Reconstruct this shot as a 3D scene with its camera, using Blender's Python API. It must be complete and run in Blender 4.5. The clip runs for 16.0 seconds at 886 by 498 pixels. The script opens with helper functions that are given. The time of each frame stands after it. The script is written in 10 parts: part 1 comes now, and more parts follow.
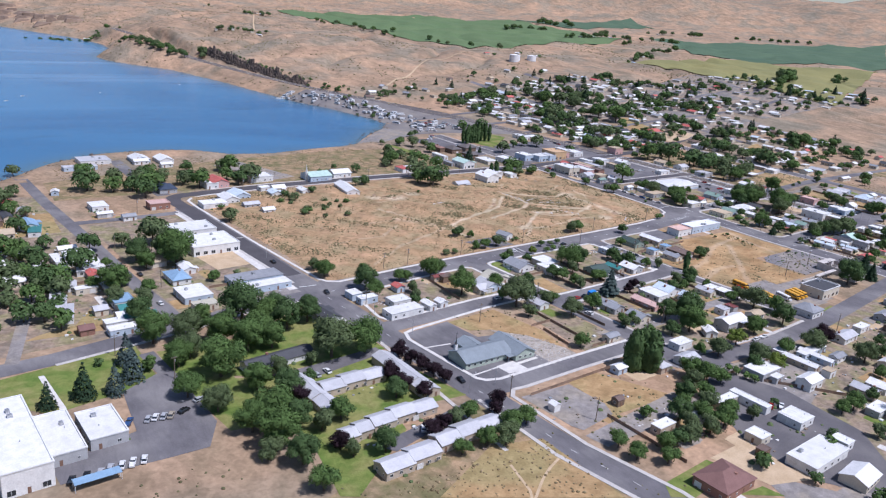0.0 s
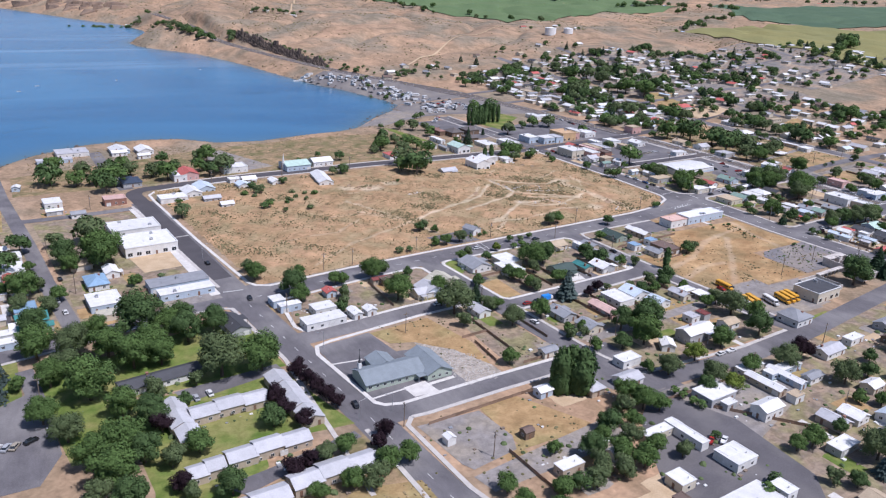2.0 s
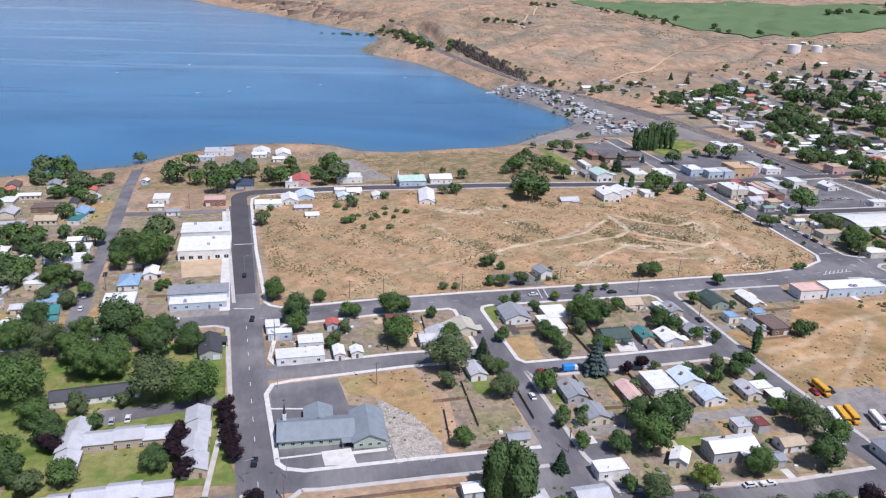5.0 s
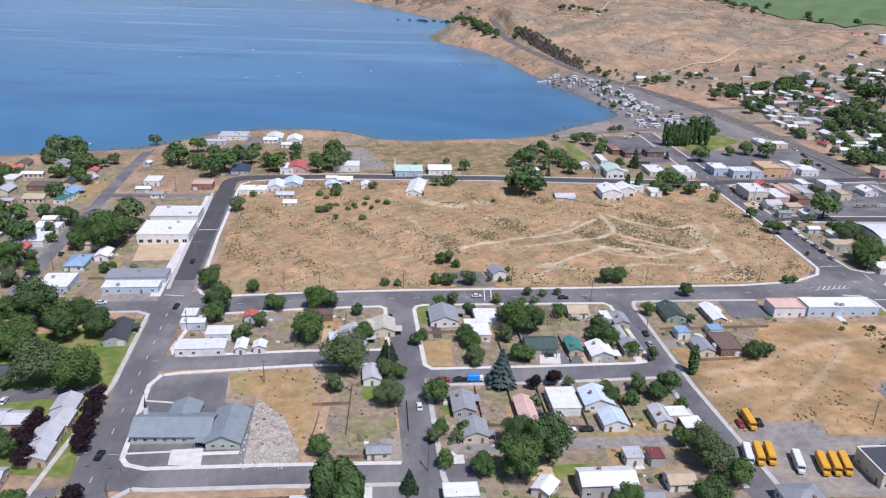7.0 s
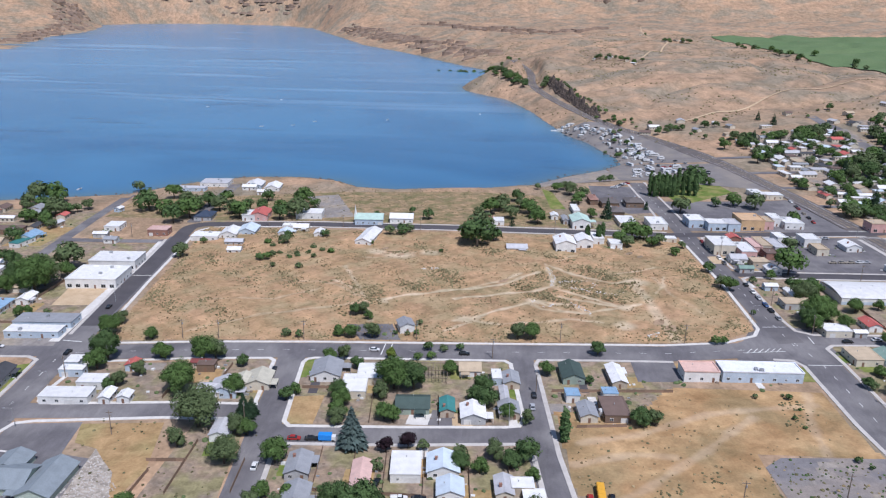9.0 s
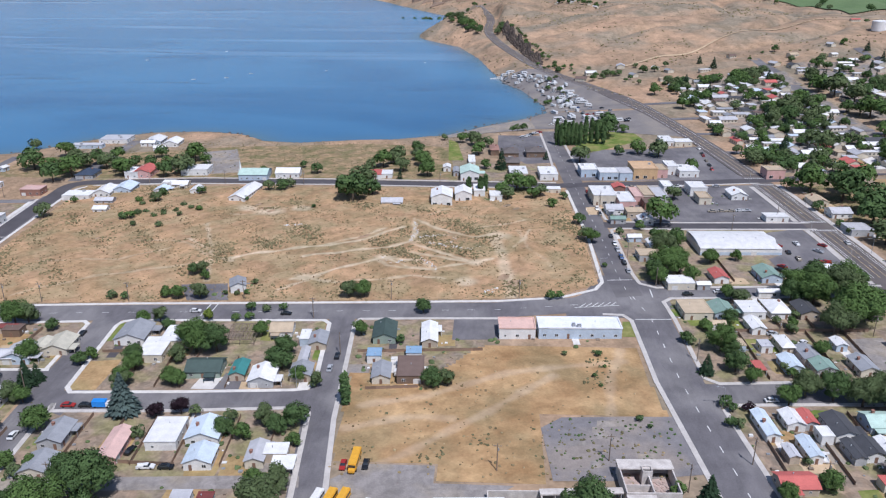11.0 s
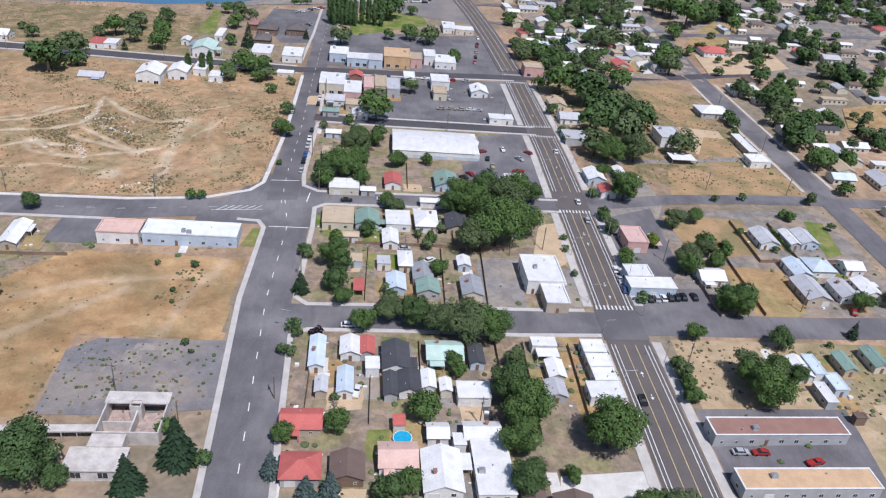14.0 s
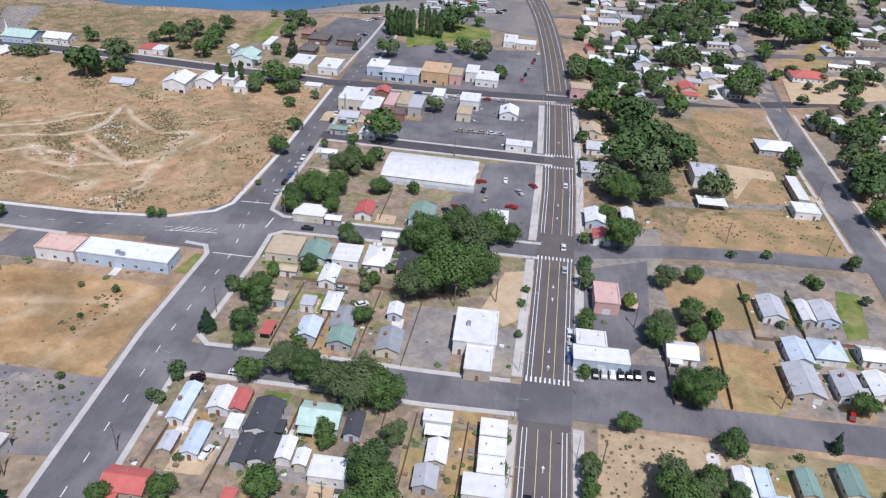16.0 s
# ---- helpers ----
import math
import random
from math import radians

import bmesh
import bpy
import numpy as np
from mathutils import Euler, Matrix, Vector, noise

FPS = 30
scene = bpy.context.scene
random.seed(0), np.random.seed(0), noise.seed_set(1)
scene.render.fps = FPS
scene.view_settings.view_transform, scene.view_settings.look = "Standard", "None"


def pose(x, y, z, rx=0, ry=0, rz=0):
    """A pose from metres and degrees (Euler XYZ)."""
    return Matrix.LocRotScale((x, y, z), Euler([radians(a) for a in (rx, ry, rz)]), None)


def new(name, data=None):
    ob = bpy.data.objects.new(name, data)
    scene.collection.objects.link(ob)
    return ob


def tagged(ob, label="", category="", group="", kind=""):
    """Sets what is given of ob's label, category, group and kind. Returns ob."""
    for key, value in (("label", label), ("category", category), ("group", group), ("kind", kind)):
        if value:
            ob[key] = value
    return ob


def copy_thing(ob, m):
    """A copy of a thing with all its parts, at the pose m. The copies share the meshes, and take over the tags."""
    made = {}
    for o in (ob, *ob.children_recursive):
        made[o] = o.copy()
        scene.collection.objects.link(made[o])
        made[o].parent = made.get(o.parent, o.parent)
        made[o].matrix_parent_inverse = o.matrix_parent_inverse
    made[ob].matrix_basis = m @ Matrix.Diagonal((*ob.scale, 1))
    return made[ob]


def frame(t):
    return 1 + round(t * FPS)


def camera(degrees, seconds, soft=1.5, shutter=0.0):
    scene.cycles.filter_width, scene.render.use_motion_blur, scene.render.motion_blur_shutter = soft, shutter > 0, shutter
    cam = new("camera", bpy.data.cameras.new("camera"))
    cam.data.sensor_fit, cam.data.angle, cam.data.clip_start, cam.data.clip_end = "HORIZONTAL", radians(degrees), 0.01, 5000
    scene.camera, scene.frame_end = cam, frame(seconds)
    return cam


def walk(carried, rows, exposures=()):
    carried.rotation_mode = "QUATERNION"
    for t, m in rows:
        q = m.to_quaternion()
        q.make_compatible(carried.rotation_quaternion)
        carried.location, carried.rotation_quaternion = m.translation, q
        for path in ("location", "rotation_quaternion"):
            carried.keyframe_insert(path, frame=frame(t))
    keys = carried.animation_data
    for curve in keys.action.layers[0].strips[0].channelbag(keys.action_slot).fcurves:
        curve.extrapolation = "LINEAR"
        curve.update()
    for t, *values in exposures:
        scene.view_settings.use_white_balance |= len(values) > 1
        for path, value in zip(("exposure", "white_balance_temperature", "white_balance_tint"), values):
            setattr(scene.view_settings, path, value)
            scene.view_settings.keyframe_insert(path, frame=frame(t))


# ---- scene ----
EXPOSURES = [(0.0, -0.06, 5680, 19.5), (1.5, -0.05, 5750, 20), (2.5, -0.05, 5880, 19.5), (5.5, -0.02, 5870, 18.5), (7.0, -0.08, 5850, 18), (8.0, -0.13, 5820, 16.5), (10.5, -0.14, 5780, 16), (12.0, -0.11, 5900, 15), (14.5, -0.12, 5880, 16), (16.0, -0.13, 5850, 16)]
FOV = 60.10
cam = camera(FOV, 16.0, soft=1.2)
ROWS = [
    (0.0, -261.9, -316.5, 139.6, 71.82, -4.68, -34.30),
    (0.5, -244.0, -318.3, 141.1, 71.18, -3.29, -32.37),
    (1.0, -225.5, -319.1, 142.1, 71.93, -5.35, -32.85),
    (1.5, -206.6, -319.3, 142.9, 71.44, -6.23, -32.58),
    (2.0, -187.6, -318.9, 143.4, 69.73, -2.56, -29.47),
    (2.5, -168.4, -318.0, 143.7, 68.61, -3.28, -30.04),
    (3.0, -149.4, -316.8, 143.9, 68.01, -3.58, -22.84),
    (3.2, -141.7, -316.2, 144.0, 67.25, -3.55, -18.07),
    (3.7, -122.8, -314.6, 144.0, 67.70, -3.26, -15.31),
    (4.2, -103.9, -312.7, 144.0, 68.42, -2.82, -12.88),
    (4.7, -85.1, -310.7, 144.0, 69.24, -2.38, -10.66),
    (5.3, -62.7, -308.0, 143.9, 70.09, -2.12, -8.10),
    (5.5, -55.2, -307.0, 143.8, 70.33, -2.34, -7.27),
    (6.0, -36.6, -304.5, 143.7, 71.66, -4.68, -6.81),
    (6.5, -18.0, -301.8, 143.6, 70.65, -4.30, -4.57),
    (7.0, 0.6, -299.0, 143.4, 68.62, -1.84, -1.58),
    (7.5, 19.2, -295.9, 143.2, 70.16, -3.38, -0.76),
    (8.0, 37.9, -292.8, 143.0, 70.95, -2.53, 1.56),
    (8.2, 45.4, -291.4, 142.9, 70.93, -1.44, 3.05),
    (8.7, 64.2, -288.0, 142.7, 71.61, -1.18, 3.55),
    (9.2, 83.0, -284.3, 142.4, 72.32, -0.89, 3.80),
    (9.7, 101.8, -280.5, 142.1, 72.85, -0.63, 3.94),
    (10.3, 124.3, -275.6, 141.8, 73.00, -0.44, 4.20),
    (10.5, 131.8, -274.0, 141.7, 72.03, -0.49, 3.80),
    (11.0, 150.6, -269.6, 141.4, 68.41, -0.01, 3.51),
    (11.5, 169.2, -264.9, 141.2, 67.63, -1.38, 5.36),
    (12.0, 187.6, -260.0, 141.0, 67.05, -1.79, 6.81),
    (12.5, 205.8, -254.7, 140.9, 67.01, -5.35, 0.92),
    (13.0, 223.7, -249.1, 141.0, 63.91, -7.30, 0.42),
    (13.5, 241.3, -243.0, 141.2, 64.51, -7.94, 1.93),
    (14.0, 258.6, -236.3, 141.6, 59.65, -5.27, -1.05),
    (14.5, 275.5, -229.0, 142.2, 62.54, -5.23, -1.13),
    (15.0, 292.1, -220.8, 143.1, 59.46, -4.24, 4.05),
    (15.5, 308.4, -211.7, 144.4, 58.41, -2.87, 7.08),
    (16.0, 324.5, -201.3, 146.1, 58.92, -3.59, 10.41),
]
walk(cam, [(t, pose(x, y, z, rx, ry, rz)) for t, x, y, z, rx, ry, rz in ROWS], EXPOSURES)


# ---- light ----
SUN_AZ, SUN_EL = 152.0, 60.0        # degrees clockwise from +y, and above the horizon
world = bpy.data.worlds.new("sky")
scene.world = world
world.use_nodes = True
wn = world.node_tree
sky = wn.nodes.new("ShaderNodeTexSky")
sky.sky_type, sky.sun_disc = "NISHITA", False
sky.sun_elevation, sky.sun_rotation = radians(SUN_EL), radians(SUN_AZ)
sky.air_density, sky.dust_density, sky.ozone_density = 1.0, 0.6, 1.5
wn.links.new(sky.outputs[0], wn.nodes["Background"].inputs["Color"])
wn.nodes["Background"].inputs["Strength"].default_value = 0.098
sun = new("sun", bpy.data.lights.new("sun", "SUN"))
sun.data.energy, sun.data.angle, sun.data.color = 4.8, radians(0.55), (1.0, 0.955, 0.89)
sd = Vector((math.sin(radians(SUN_AZ)) * math.cos(radians(SUN_EL)), math.cos(radians(SUN_AZ)) * math.cos(radians(SUN_EL)), math.sin(radians(SUN_EL))))
sun.rotation_euler = (-sd).to_track_quat("-Z", "Y").to_euler()


# ---- materials ----
def mat(name, c1, c2=None, scale=1.0, fine=12.0, rough=0.85, bump=0.0, metal=0.0, rand=0.0, third=None, spec=0.3, island=False, coarse=0.12):
    """Two tones by noise at two scales, a third by a broad noise, a shift per object, and a bump."""
    m = bpy.data.materials.new(name)
    m.use_nodes = True
    nt, L = m.node_tree, m.node_tree.links
    b = nt.nodes["Principled BSDF"]
    b.inputs["Roughness"].default_value, b.inputs["Metallic"].default_value = rough, metal
    b.inputs["Specular IOR Level"].default_value = spec
    c2 = c2 or tuple(v * 0.8 for v in c1)
    co = nt.nodes.new("ShaderNodeTexCoord")

    def ramp(sc, lo, hi, detail=4.0):
        n = nt.nodes.new("ShaderNodeTexNoise")
        n.inputs["Scale"].default_value, n.inputs["Detail"].default_value = sc, detail
        L.new(co.outputs["Object"], n.inputs["Vector"])
        r = nt.nodes.new("ShaderNodeMapRange")
        r.inputs["From Min"].default_value, r.inputs["From Max"].default_value = lo, hi
        L.new(n.outputs["Fac"], r.inputs["Value"])
        return r.outputs[0], n.outputs["Fac"]

    def mix(f, a, c, kind="MIX"):
        x = nt.nodes.new("ShaderNodeMix")
        x.data_type, x.blend_type = "RGBA", kind
        if isinstance(f, float):
            x.inputs["Factor"].default_value = f
        else:
            L.new(f, x.inputs["Factor"])
        for k, v in (("A", a), ("B", c)):
            s = [i for i in x.inputs if i.name == k and i.type == "RGBA"][0]
            if isinstance(v, tuple):
                s.default_value = (*v, 1)
            else:
                L.new(v, s)
        return [o for o in x.outputs if o.type == "RGBA"][0]

    f1, _ = ramp(scale, 0.35, 0.65)
    out = mix(f1, c1, c2)
    if third:
        f3, _ = ramp(scale * coarse, 0.45, 0.62)
        out = mix(f3, out, third)
    f2, raw = ramp(fine, 0.2, 0.8)
    g = nt.nodes.new("ShaderNodeMapRange")
    g.inputs["To Min"].default_value, g.inputs["To Max"].default_value = 0.82, 1.12
    L.new(f2, g.inputs["Value"])
    cc = nt.nodes.new("ShaderNodeCombineColor")
    for i in range(3):
        L.new(g.outputs[0], cc.inputs[i])
    out = mix(1.0, out, cc.outputs[0], "MULTIPLY")
    if rand:
        src = nt.nodes.new("ShaderNodeNewGeometry").outputs["Random Per Island"] if island else nt.nodes.new("ShaderNodeObjectInfo").outputs["Random"]
        rr = nt.nodes.new("ShaderNodeMapRange")
        rr.inputs["To Min"].default_value, rr.inputs["To Max"].default_value = 1 - rand, 1 + rand
        L.new(src, rr.inputs["Value"])
        c3 = nt.nodes.new("ShaderNodeCombineColor")
        for i in range(3):
            L.new(rr.outputs[0], c3.inputs[i])
        out = mix(1.0, out, c3.outputs[0], "MULTIPLY")
    L.new(out, b.inputs["Base Color"])
    if bump:
        bn = nt.nodes.new("ShaderNodeBump")
        bn.inputs["Strength"].default_value, bn.inputs["Distance"].default_value = bump, 0.08
        L.new(raw, bn.inputs["Height"])
        L.new(bn.outputs[0], b.inputs["Normal"])
    return m


def mottle(m, scale, lo, hi, tint=(1.0, 1.0, 1.0), stretch=(1.0, 1.0, 1.0), turn=0.0, detail=5.0, sharp=0.16):
    """Worn and weedy blotches at a scale of their own, multiplied into a material's colour."""
    nt, L = m.node_tree, m.node_tree.links
    b = nt.nodes["Principled BSDF"]
    old = b.inputs["Base Color"].links[0].from_socket
    co, mp, n = nt.nodes.new("ShaderNodeTexCoord"), nt.nodes.new("ShaderNodeMapping"), nt.nodes.new("ShaderNodeTexNoise")
    mp.inputs["Scale"].default_value, mp.inputs["Rotation"].default_value = stretch, (0, 0, turn)
    n.inputs["Scale"].default_value, n.inputs["Detail"].default_value, n.inputs["Distortion"].default_value = scale, detail, 0.6
    r = nt.nodes.new("ShaderNodeValToRGB")
    r.color_ramp.elements[0].position, r.color_ramp.elements[1].position = 0.5 - sharp, 0.5 + sharp
    r.color_ramp.elements[0].color, r.color_ramp.elements[1].color = (*(lo * v for v in tint), 1), (hi, hi, hi, 1)
    x = nt.nodes.new("ShaderNodeMix")
    x.data_type, x.blend_type = "RGBA", "MULTIPLY"
    x.inputs["Factor"].default_value = 1.0
    ins = [i for i in x.inputs if i.type == "RGBA"]
    L.new(co.outputs["Object"], mp.inputs["Vector"])
    L.new(mp.outputs[0], n.inputs["Vector"])
    L.new(n.outputs["Fac"], r.inputs["Fac"])
    L.new(old, ins[0])
    L.new(r.outputs[0], ins[1])
    L.new([o for o in x.outputs if o.type == "RGBA"][0], b.inputs["Base Color"])
    return m


M_EARTH = mat("dry_earth", (0.57, 0.362, 0.226), (0.465, 0.295, 0.188), 0.025, 0.7, 0.95, 0.5, third=(0.39, 0.295, 0.205), coarse=0.5, spec=0.1)
mottle(M_EARTH, 0.075, 0.74, 1.08, (0.96, 1.0, 0.98), (1.0, 0.55, 1.0), 0.7)
mottle(M_EARTH, 0.3, 0.8, 1.08)
mottle(M_EARTH, 0.006, 0.82, 1.04, (0.94, 1.01, 1.04))
mottle(M_EARTH, 0.0016, 0.86, 1.0, (0.95, 1.01, 1.06))
M_BROKEN = mat("broken_asphalt", (0.222, 0.21, 0.214), (0.19, 0.18, 0.184), 0.16, 2.2, 0.92, 0.4, third=(0.275, 0.24, 0.215), coarse=0.3, spec=0.15)
mottle(M_BROKEN, 0.4, 0.88, 1.06)
M_DRYGRASS = mat("dry_grass", (0.44, 0.295, 0.15), (0.36, 0.245, 0.125), 0.12, 1.1, 0.95, 0.6, third=(0.34, 0.27, 0.13), coarse=0.35, spec=0.1)
mottle(M_DRYGRASS, 0.25, 0.78, 1.08, (1.0, 0.97, 0.93))
M_SAND = mat("pale_sand", (0.55, 0.42, 0.28), (0.47, 0.35, 0.22), 0.2, 2.0, 0.95, 0.4, spec=0.1)
M_GRAVEL = mat("grey_gravel", (0.30, 0.275, 0.26), (0.24, 0.22, 0.205), 0.12, 2.2, 0.95, 0.5, third=(0.34, 0.295, 0.24), coarse=0.5, spec=0.1)
M_RUBBLE = mat("pale_rubble", (0.46, 0.41, 0.35), (0.37, 0.325, 0.275), 0.35, 3.0, 0.95, 0.8, spec=0.1)
mottle(M_RUBBLE, 0.6, 0.62, 1.1)
mottle(M_GRAVEL, 0.35, 0.78, 1.08)
M_LOTGRAVEL = mat("dark_gravel", (0.225, 0.208, 0.2), (0.175, 0.162, 0.157), 0.1, 2.2, 0.95, 0.5, third=(0.255, 0.23, 0.205), coarse=0.5, spec=0.1)
M_ASPHALT = mat("worn_asphalt", (0.165, 0.156, 0.164), (0.138, 0.131, 0.138), 0.12, 2.5, 0.9, 0.3, third=(0.21, 0.2, 0.2), coarse=0.4, spec=0.2)
M_MIDASPHALT = mat("middle_asphalt", (0.135, 0.127, 0.134), (0.112, 0.106, 0.112), 0.12, 2.5, 0.88, 0.3, third=(0.165, 0.155, 0.155), coarse=0.4, spec=0.2)
M_WEEDS = mat("weedy_soil", (0.385, 0.265, 0.16), (0.265, 0.2, 0.125), 0.14, 1.4, 0.95, 0.7, third=(0.2, 0.175, 0.09), coarse=0.7, spec=0.1)
mottle(M_WEEDS, 0.3, 0.72, 1.1, (0.95, 1.0, 0.9))
mottle(M_ASPHALT, 0.5, 0.9, 1.05, stretch=(1.0, 0.25, 1.0))
mottle(M_ASPHALT, 0.05, 0.88, 1.06)
M_NEWASPHALT = mat("dark_asphalt", (0.095, 0.088, 0.094), (0.078, 0.073, 0.078), 0.12, 2.5, 0.85, 0.3, spec=0.25)
M_MAINASPHALT = mat("brownish_asphalt", (0.142, 0.123, 0.117), (0.118, 0.104, 0.1), 0.12, 2.5, 0.85, 0.3, spec=0.25)
M_CONCRETE = mat("pale_concrete", (0.66, 0.635, 0.595), (0.56, 0.535, 0.50), 0.4, 4.0, 0.9, 0.2, spec=0.2)
M_WALK = mat("sidewalk_concrete", (0.54, 0.51, 0.475), (0.45, 0.42, 0.39), 0.3, 4.0, 0.9, 0.2, spec=0.2)
M_YARD = mat("yard_soil", (0.36, 0.268, 0.192), (0.25, 0.205, 0.162), 0.16, 1.3, 0.95, 0.6, third=(0.27, 0.24, 0.13), coarse=0.6, spec=0.1)
mottle(M_YARD, 0.35, 0.68, 1.12)
M_TOWN = mat("town_soil", (0.375, 0.288, 0.212), (0.28, 0.245, 0.21), 0.07, 1.0, 0.95, 0.6, third=(0.245, 0.228, 0.208), coarse=0.5, spec=0.1)
mottle(M_TOWN, 0.25, 0.7, 1.1)
M_PAINTW = mat("road_paint_white", (0.75, 0.75, 0.73), (0.6, 0.6, 0.58), 1.5, 8.0, 0.7)
M_PAINTY = mat("road_paint_yellow", (0.68, 0.54, 0.28), (0.56, 0.44, 0.22), 1.5, 8.0, 0.7)
M_LAWN = mat("green_lawn", (0.13, 0.19, 0.045), (0.18, 0.21, 0.06), 0.15, 2.0, 0.95, 0.5, third=(0.25, 0.24, 0.09), coarse=0.6, spec=0.1)
mottle(M_LAWN, 0.3, 0.8, 1.08, (0.95, 1.0, 0.9))
M_CROP = mat("irrigated_crop", (0.115, 0.175, 0.08), (0.135, 0.19, 0.09), 0.012, 0.3, 0.95, 0.2, spec=0.1)
M_CROPDARK = mat("dark_crop", (0.085, 0.135, 0.085), (0.10, 0.15, 0.092), 0.012, 0.3, 0.95, 0.2, spec=0.1)
M_CROPOLIVE = mat("olive_pasture", (0.26, 0.24, 0.10), (0.22, 0.215, 0.095), 0.012, 0.3, 0.95, 0.2, spec=0.1)
M_ROCK = mat("dark_basalt", (0.085, 0.07, 0.065), (0.16, 0.125, 0.1), 0.1, 1.0, 0.95, 0.8, spec=0.1)
M_RIMROCK = mat("weathered_basalt", (0.20, 0.15, 0.12), (0.30, 0.215, 0.155), 0.05, 0.6, 0.95, 0.8, spec=0.1)
M_LOTSOIL = mat("orange_soil", (0.43, 0.285, 0.155), (0.33, 0.225, 0.12), 0.15, 1.3, 0.95, 0.7, third=(0.25, 0.2, 0.1), coarse=0.6, spec=0.1)
M_PALELOT = mat("pale_lot_soil", (0.50, 0.375, 0.245), (0.41, 0.30, 0.19), 0.07, 1.2, 0.95, 0.6, third=(0.30, 0.25, 0.14), coarse=0.3, spec=0.1)
mottle(M_PALELOT, 0.2, 0.8, 1.06, (0.97, 1.0, 0.95))
M_BUNCH = mat("bunch_grass", (0.30, 0.225, 0.13), (0.205, 0.165, 0.09), 0.5, 3.0, 0.95, 0.3, rand=0.4, island=True, spec=0.05)
M_SAGEPALE = mat("pale_sagebrush", (0.23, 0.19, 0.105), (0.155, 0.14, 0.075), 0.4, 3.0, 0.95, 0.3, rand=0.35, island=True, spec=0.05)
M_SAGE = mat("sagebrush", (0.17, 0.155, 0.085), (0.115, 0.11, 0.06), 0.4, 3.0, 0.95, 0.3, rand=0.3, island=True, spec=0.05)


def water_material():
    m = bpy.data.materials.new("lake_water")
    m.use_nodes = True
    nt, L = m.node_tree, m.node_tree.links
    b = nt.nodes["Principled BSDF"]
    b.inputs["Roughness"].default_value, b.inputs["IOR"].default_value = 0.22, 1.33
    co = nt.nodes.new("ShaderNodeTexCoord")

    def streaks(scale, turn, detail, lo, hi):
        mp = nt.nodes.new("ShaderNodeMapping")
        mp.inputs["Scale"].default_value, mp.inputs["Rotation"].default_value = scale, (0, 0, turn)
        L.new(co.outputs["Object"], mp.inputs["Vector"])
        n = nt.nodes.new("ShaderNodeTexNoise")
        n.inputs["Scale"].default_value, n.inputs["Detail"].default_value, n.inputs["Distortion"].default_value = 1.0, detail, 0.9
        L.new(mp.outputs[0], n.inputs["Vector"])
        r = nt.nodes.new("ShaderNodeMapRange")
        r.inputs["From Min"].default_value, r.inputs["From Max"].default_value = lo, hi
        r.interpolation_type = "SMOOTHSTEP"
        L.new(n.outputs["Fac"], r.inputs["Value"])
        return r.outputs[0]

    def blend(f, a, c):
        x = nt.nodes.new("ShaderNodeMix")
        x.data_type = "RGBA"
        L.new(f, x.inputs["Factor"])
        for i, v in zip([i for i in x.inputs if i.type == "RGBA"], (a, c)):
            if isinstance(v, tuple):
                i.default_value = (*v, 1)
            else:
                L.new(v, i)
        return [o for o in x.outputs if o.type == "RGBA"][0]

    def times(a, k):
        x = nt.nodes.new("ShaderNodeMath")
        x.operation = "MULTIPLY"
        L.new(a, x.inputs[0])
        if isinstance(k, float):
            x.inputs[1].default_value = k
        else:
            L.new(k, x.inputs[1])
        return x.outputs[0]

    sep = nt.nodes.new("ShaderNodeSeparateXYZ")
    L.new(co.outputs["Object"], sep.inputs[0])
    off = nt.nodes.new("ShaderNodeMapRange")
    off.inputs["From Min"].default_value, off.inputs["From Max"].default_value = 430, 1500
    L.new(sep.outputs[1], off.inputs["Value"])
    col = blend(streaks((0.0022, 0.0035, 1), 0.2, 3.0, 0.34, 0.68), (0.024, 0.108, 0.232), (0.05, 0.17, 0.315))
    # base colour pales with distance, standing in for low-angle sky reflection
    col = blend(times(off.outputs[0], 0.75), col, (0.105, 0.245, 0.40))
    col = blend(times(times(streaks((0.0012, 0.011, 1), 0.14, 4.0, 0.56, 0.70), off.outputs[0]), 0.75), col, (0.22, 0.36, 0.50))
    col = blend(times(streaks((0.004, 0.013, 1), 0.3, 3.0, 0.62, 0.72), 0.5), col, (0.022, 0.085, 0.17))
    at = nt.nodes.new("ShaderNodeAttribute")
    at.attribute_name = "shallow"
    col = blend(at.outputs["Fac"], col, (0.10, 0.155, 0.145))
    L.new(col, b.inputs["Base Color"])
    w = nt.nodes.new("ShaderNodeTexNoise")
    w.inputs["Scale"].default_value, w.inputs["Detail"].default_value = 0.35, 5.0
    L.new(co.outputs["Object"], w.inputs["Vector"])
    bn = nt.nodes.new("ShaderNodeBump")
    bn.inputs["Strength"].default_value, bn.inputs["Distance"].default_value = 0.35, 0.5
    L.new(w.outputs["Fac"], bn.inputs["Height"])
    L.new(bn.outputs[0], b.inputs["Normal"])
    return m


M_WATER = water_material()


# ---- builders ----
def mesh_from(bm, name, material):
    me = bpy.data.meshes.new(name)
    bm.to_mesh(me)
    bm.free()
    for m in (material if isinstance(material, (list, tuple)) else [material]):
        me.materials.append(m)
    return me


def part(name, bm, material, parent=None, label=""):
    """One mesh object out of a bmesh, under a thing or a part."""
    ob = new(name, mesh_from(bm, name, material))
    if parent:
        ob.parent = parent
    return tagged(ob, label)


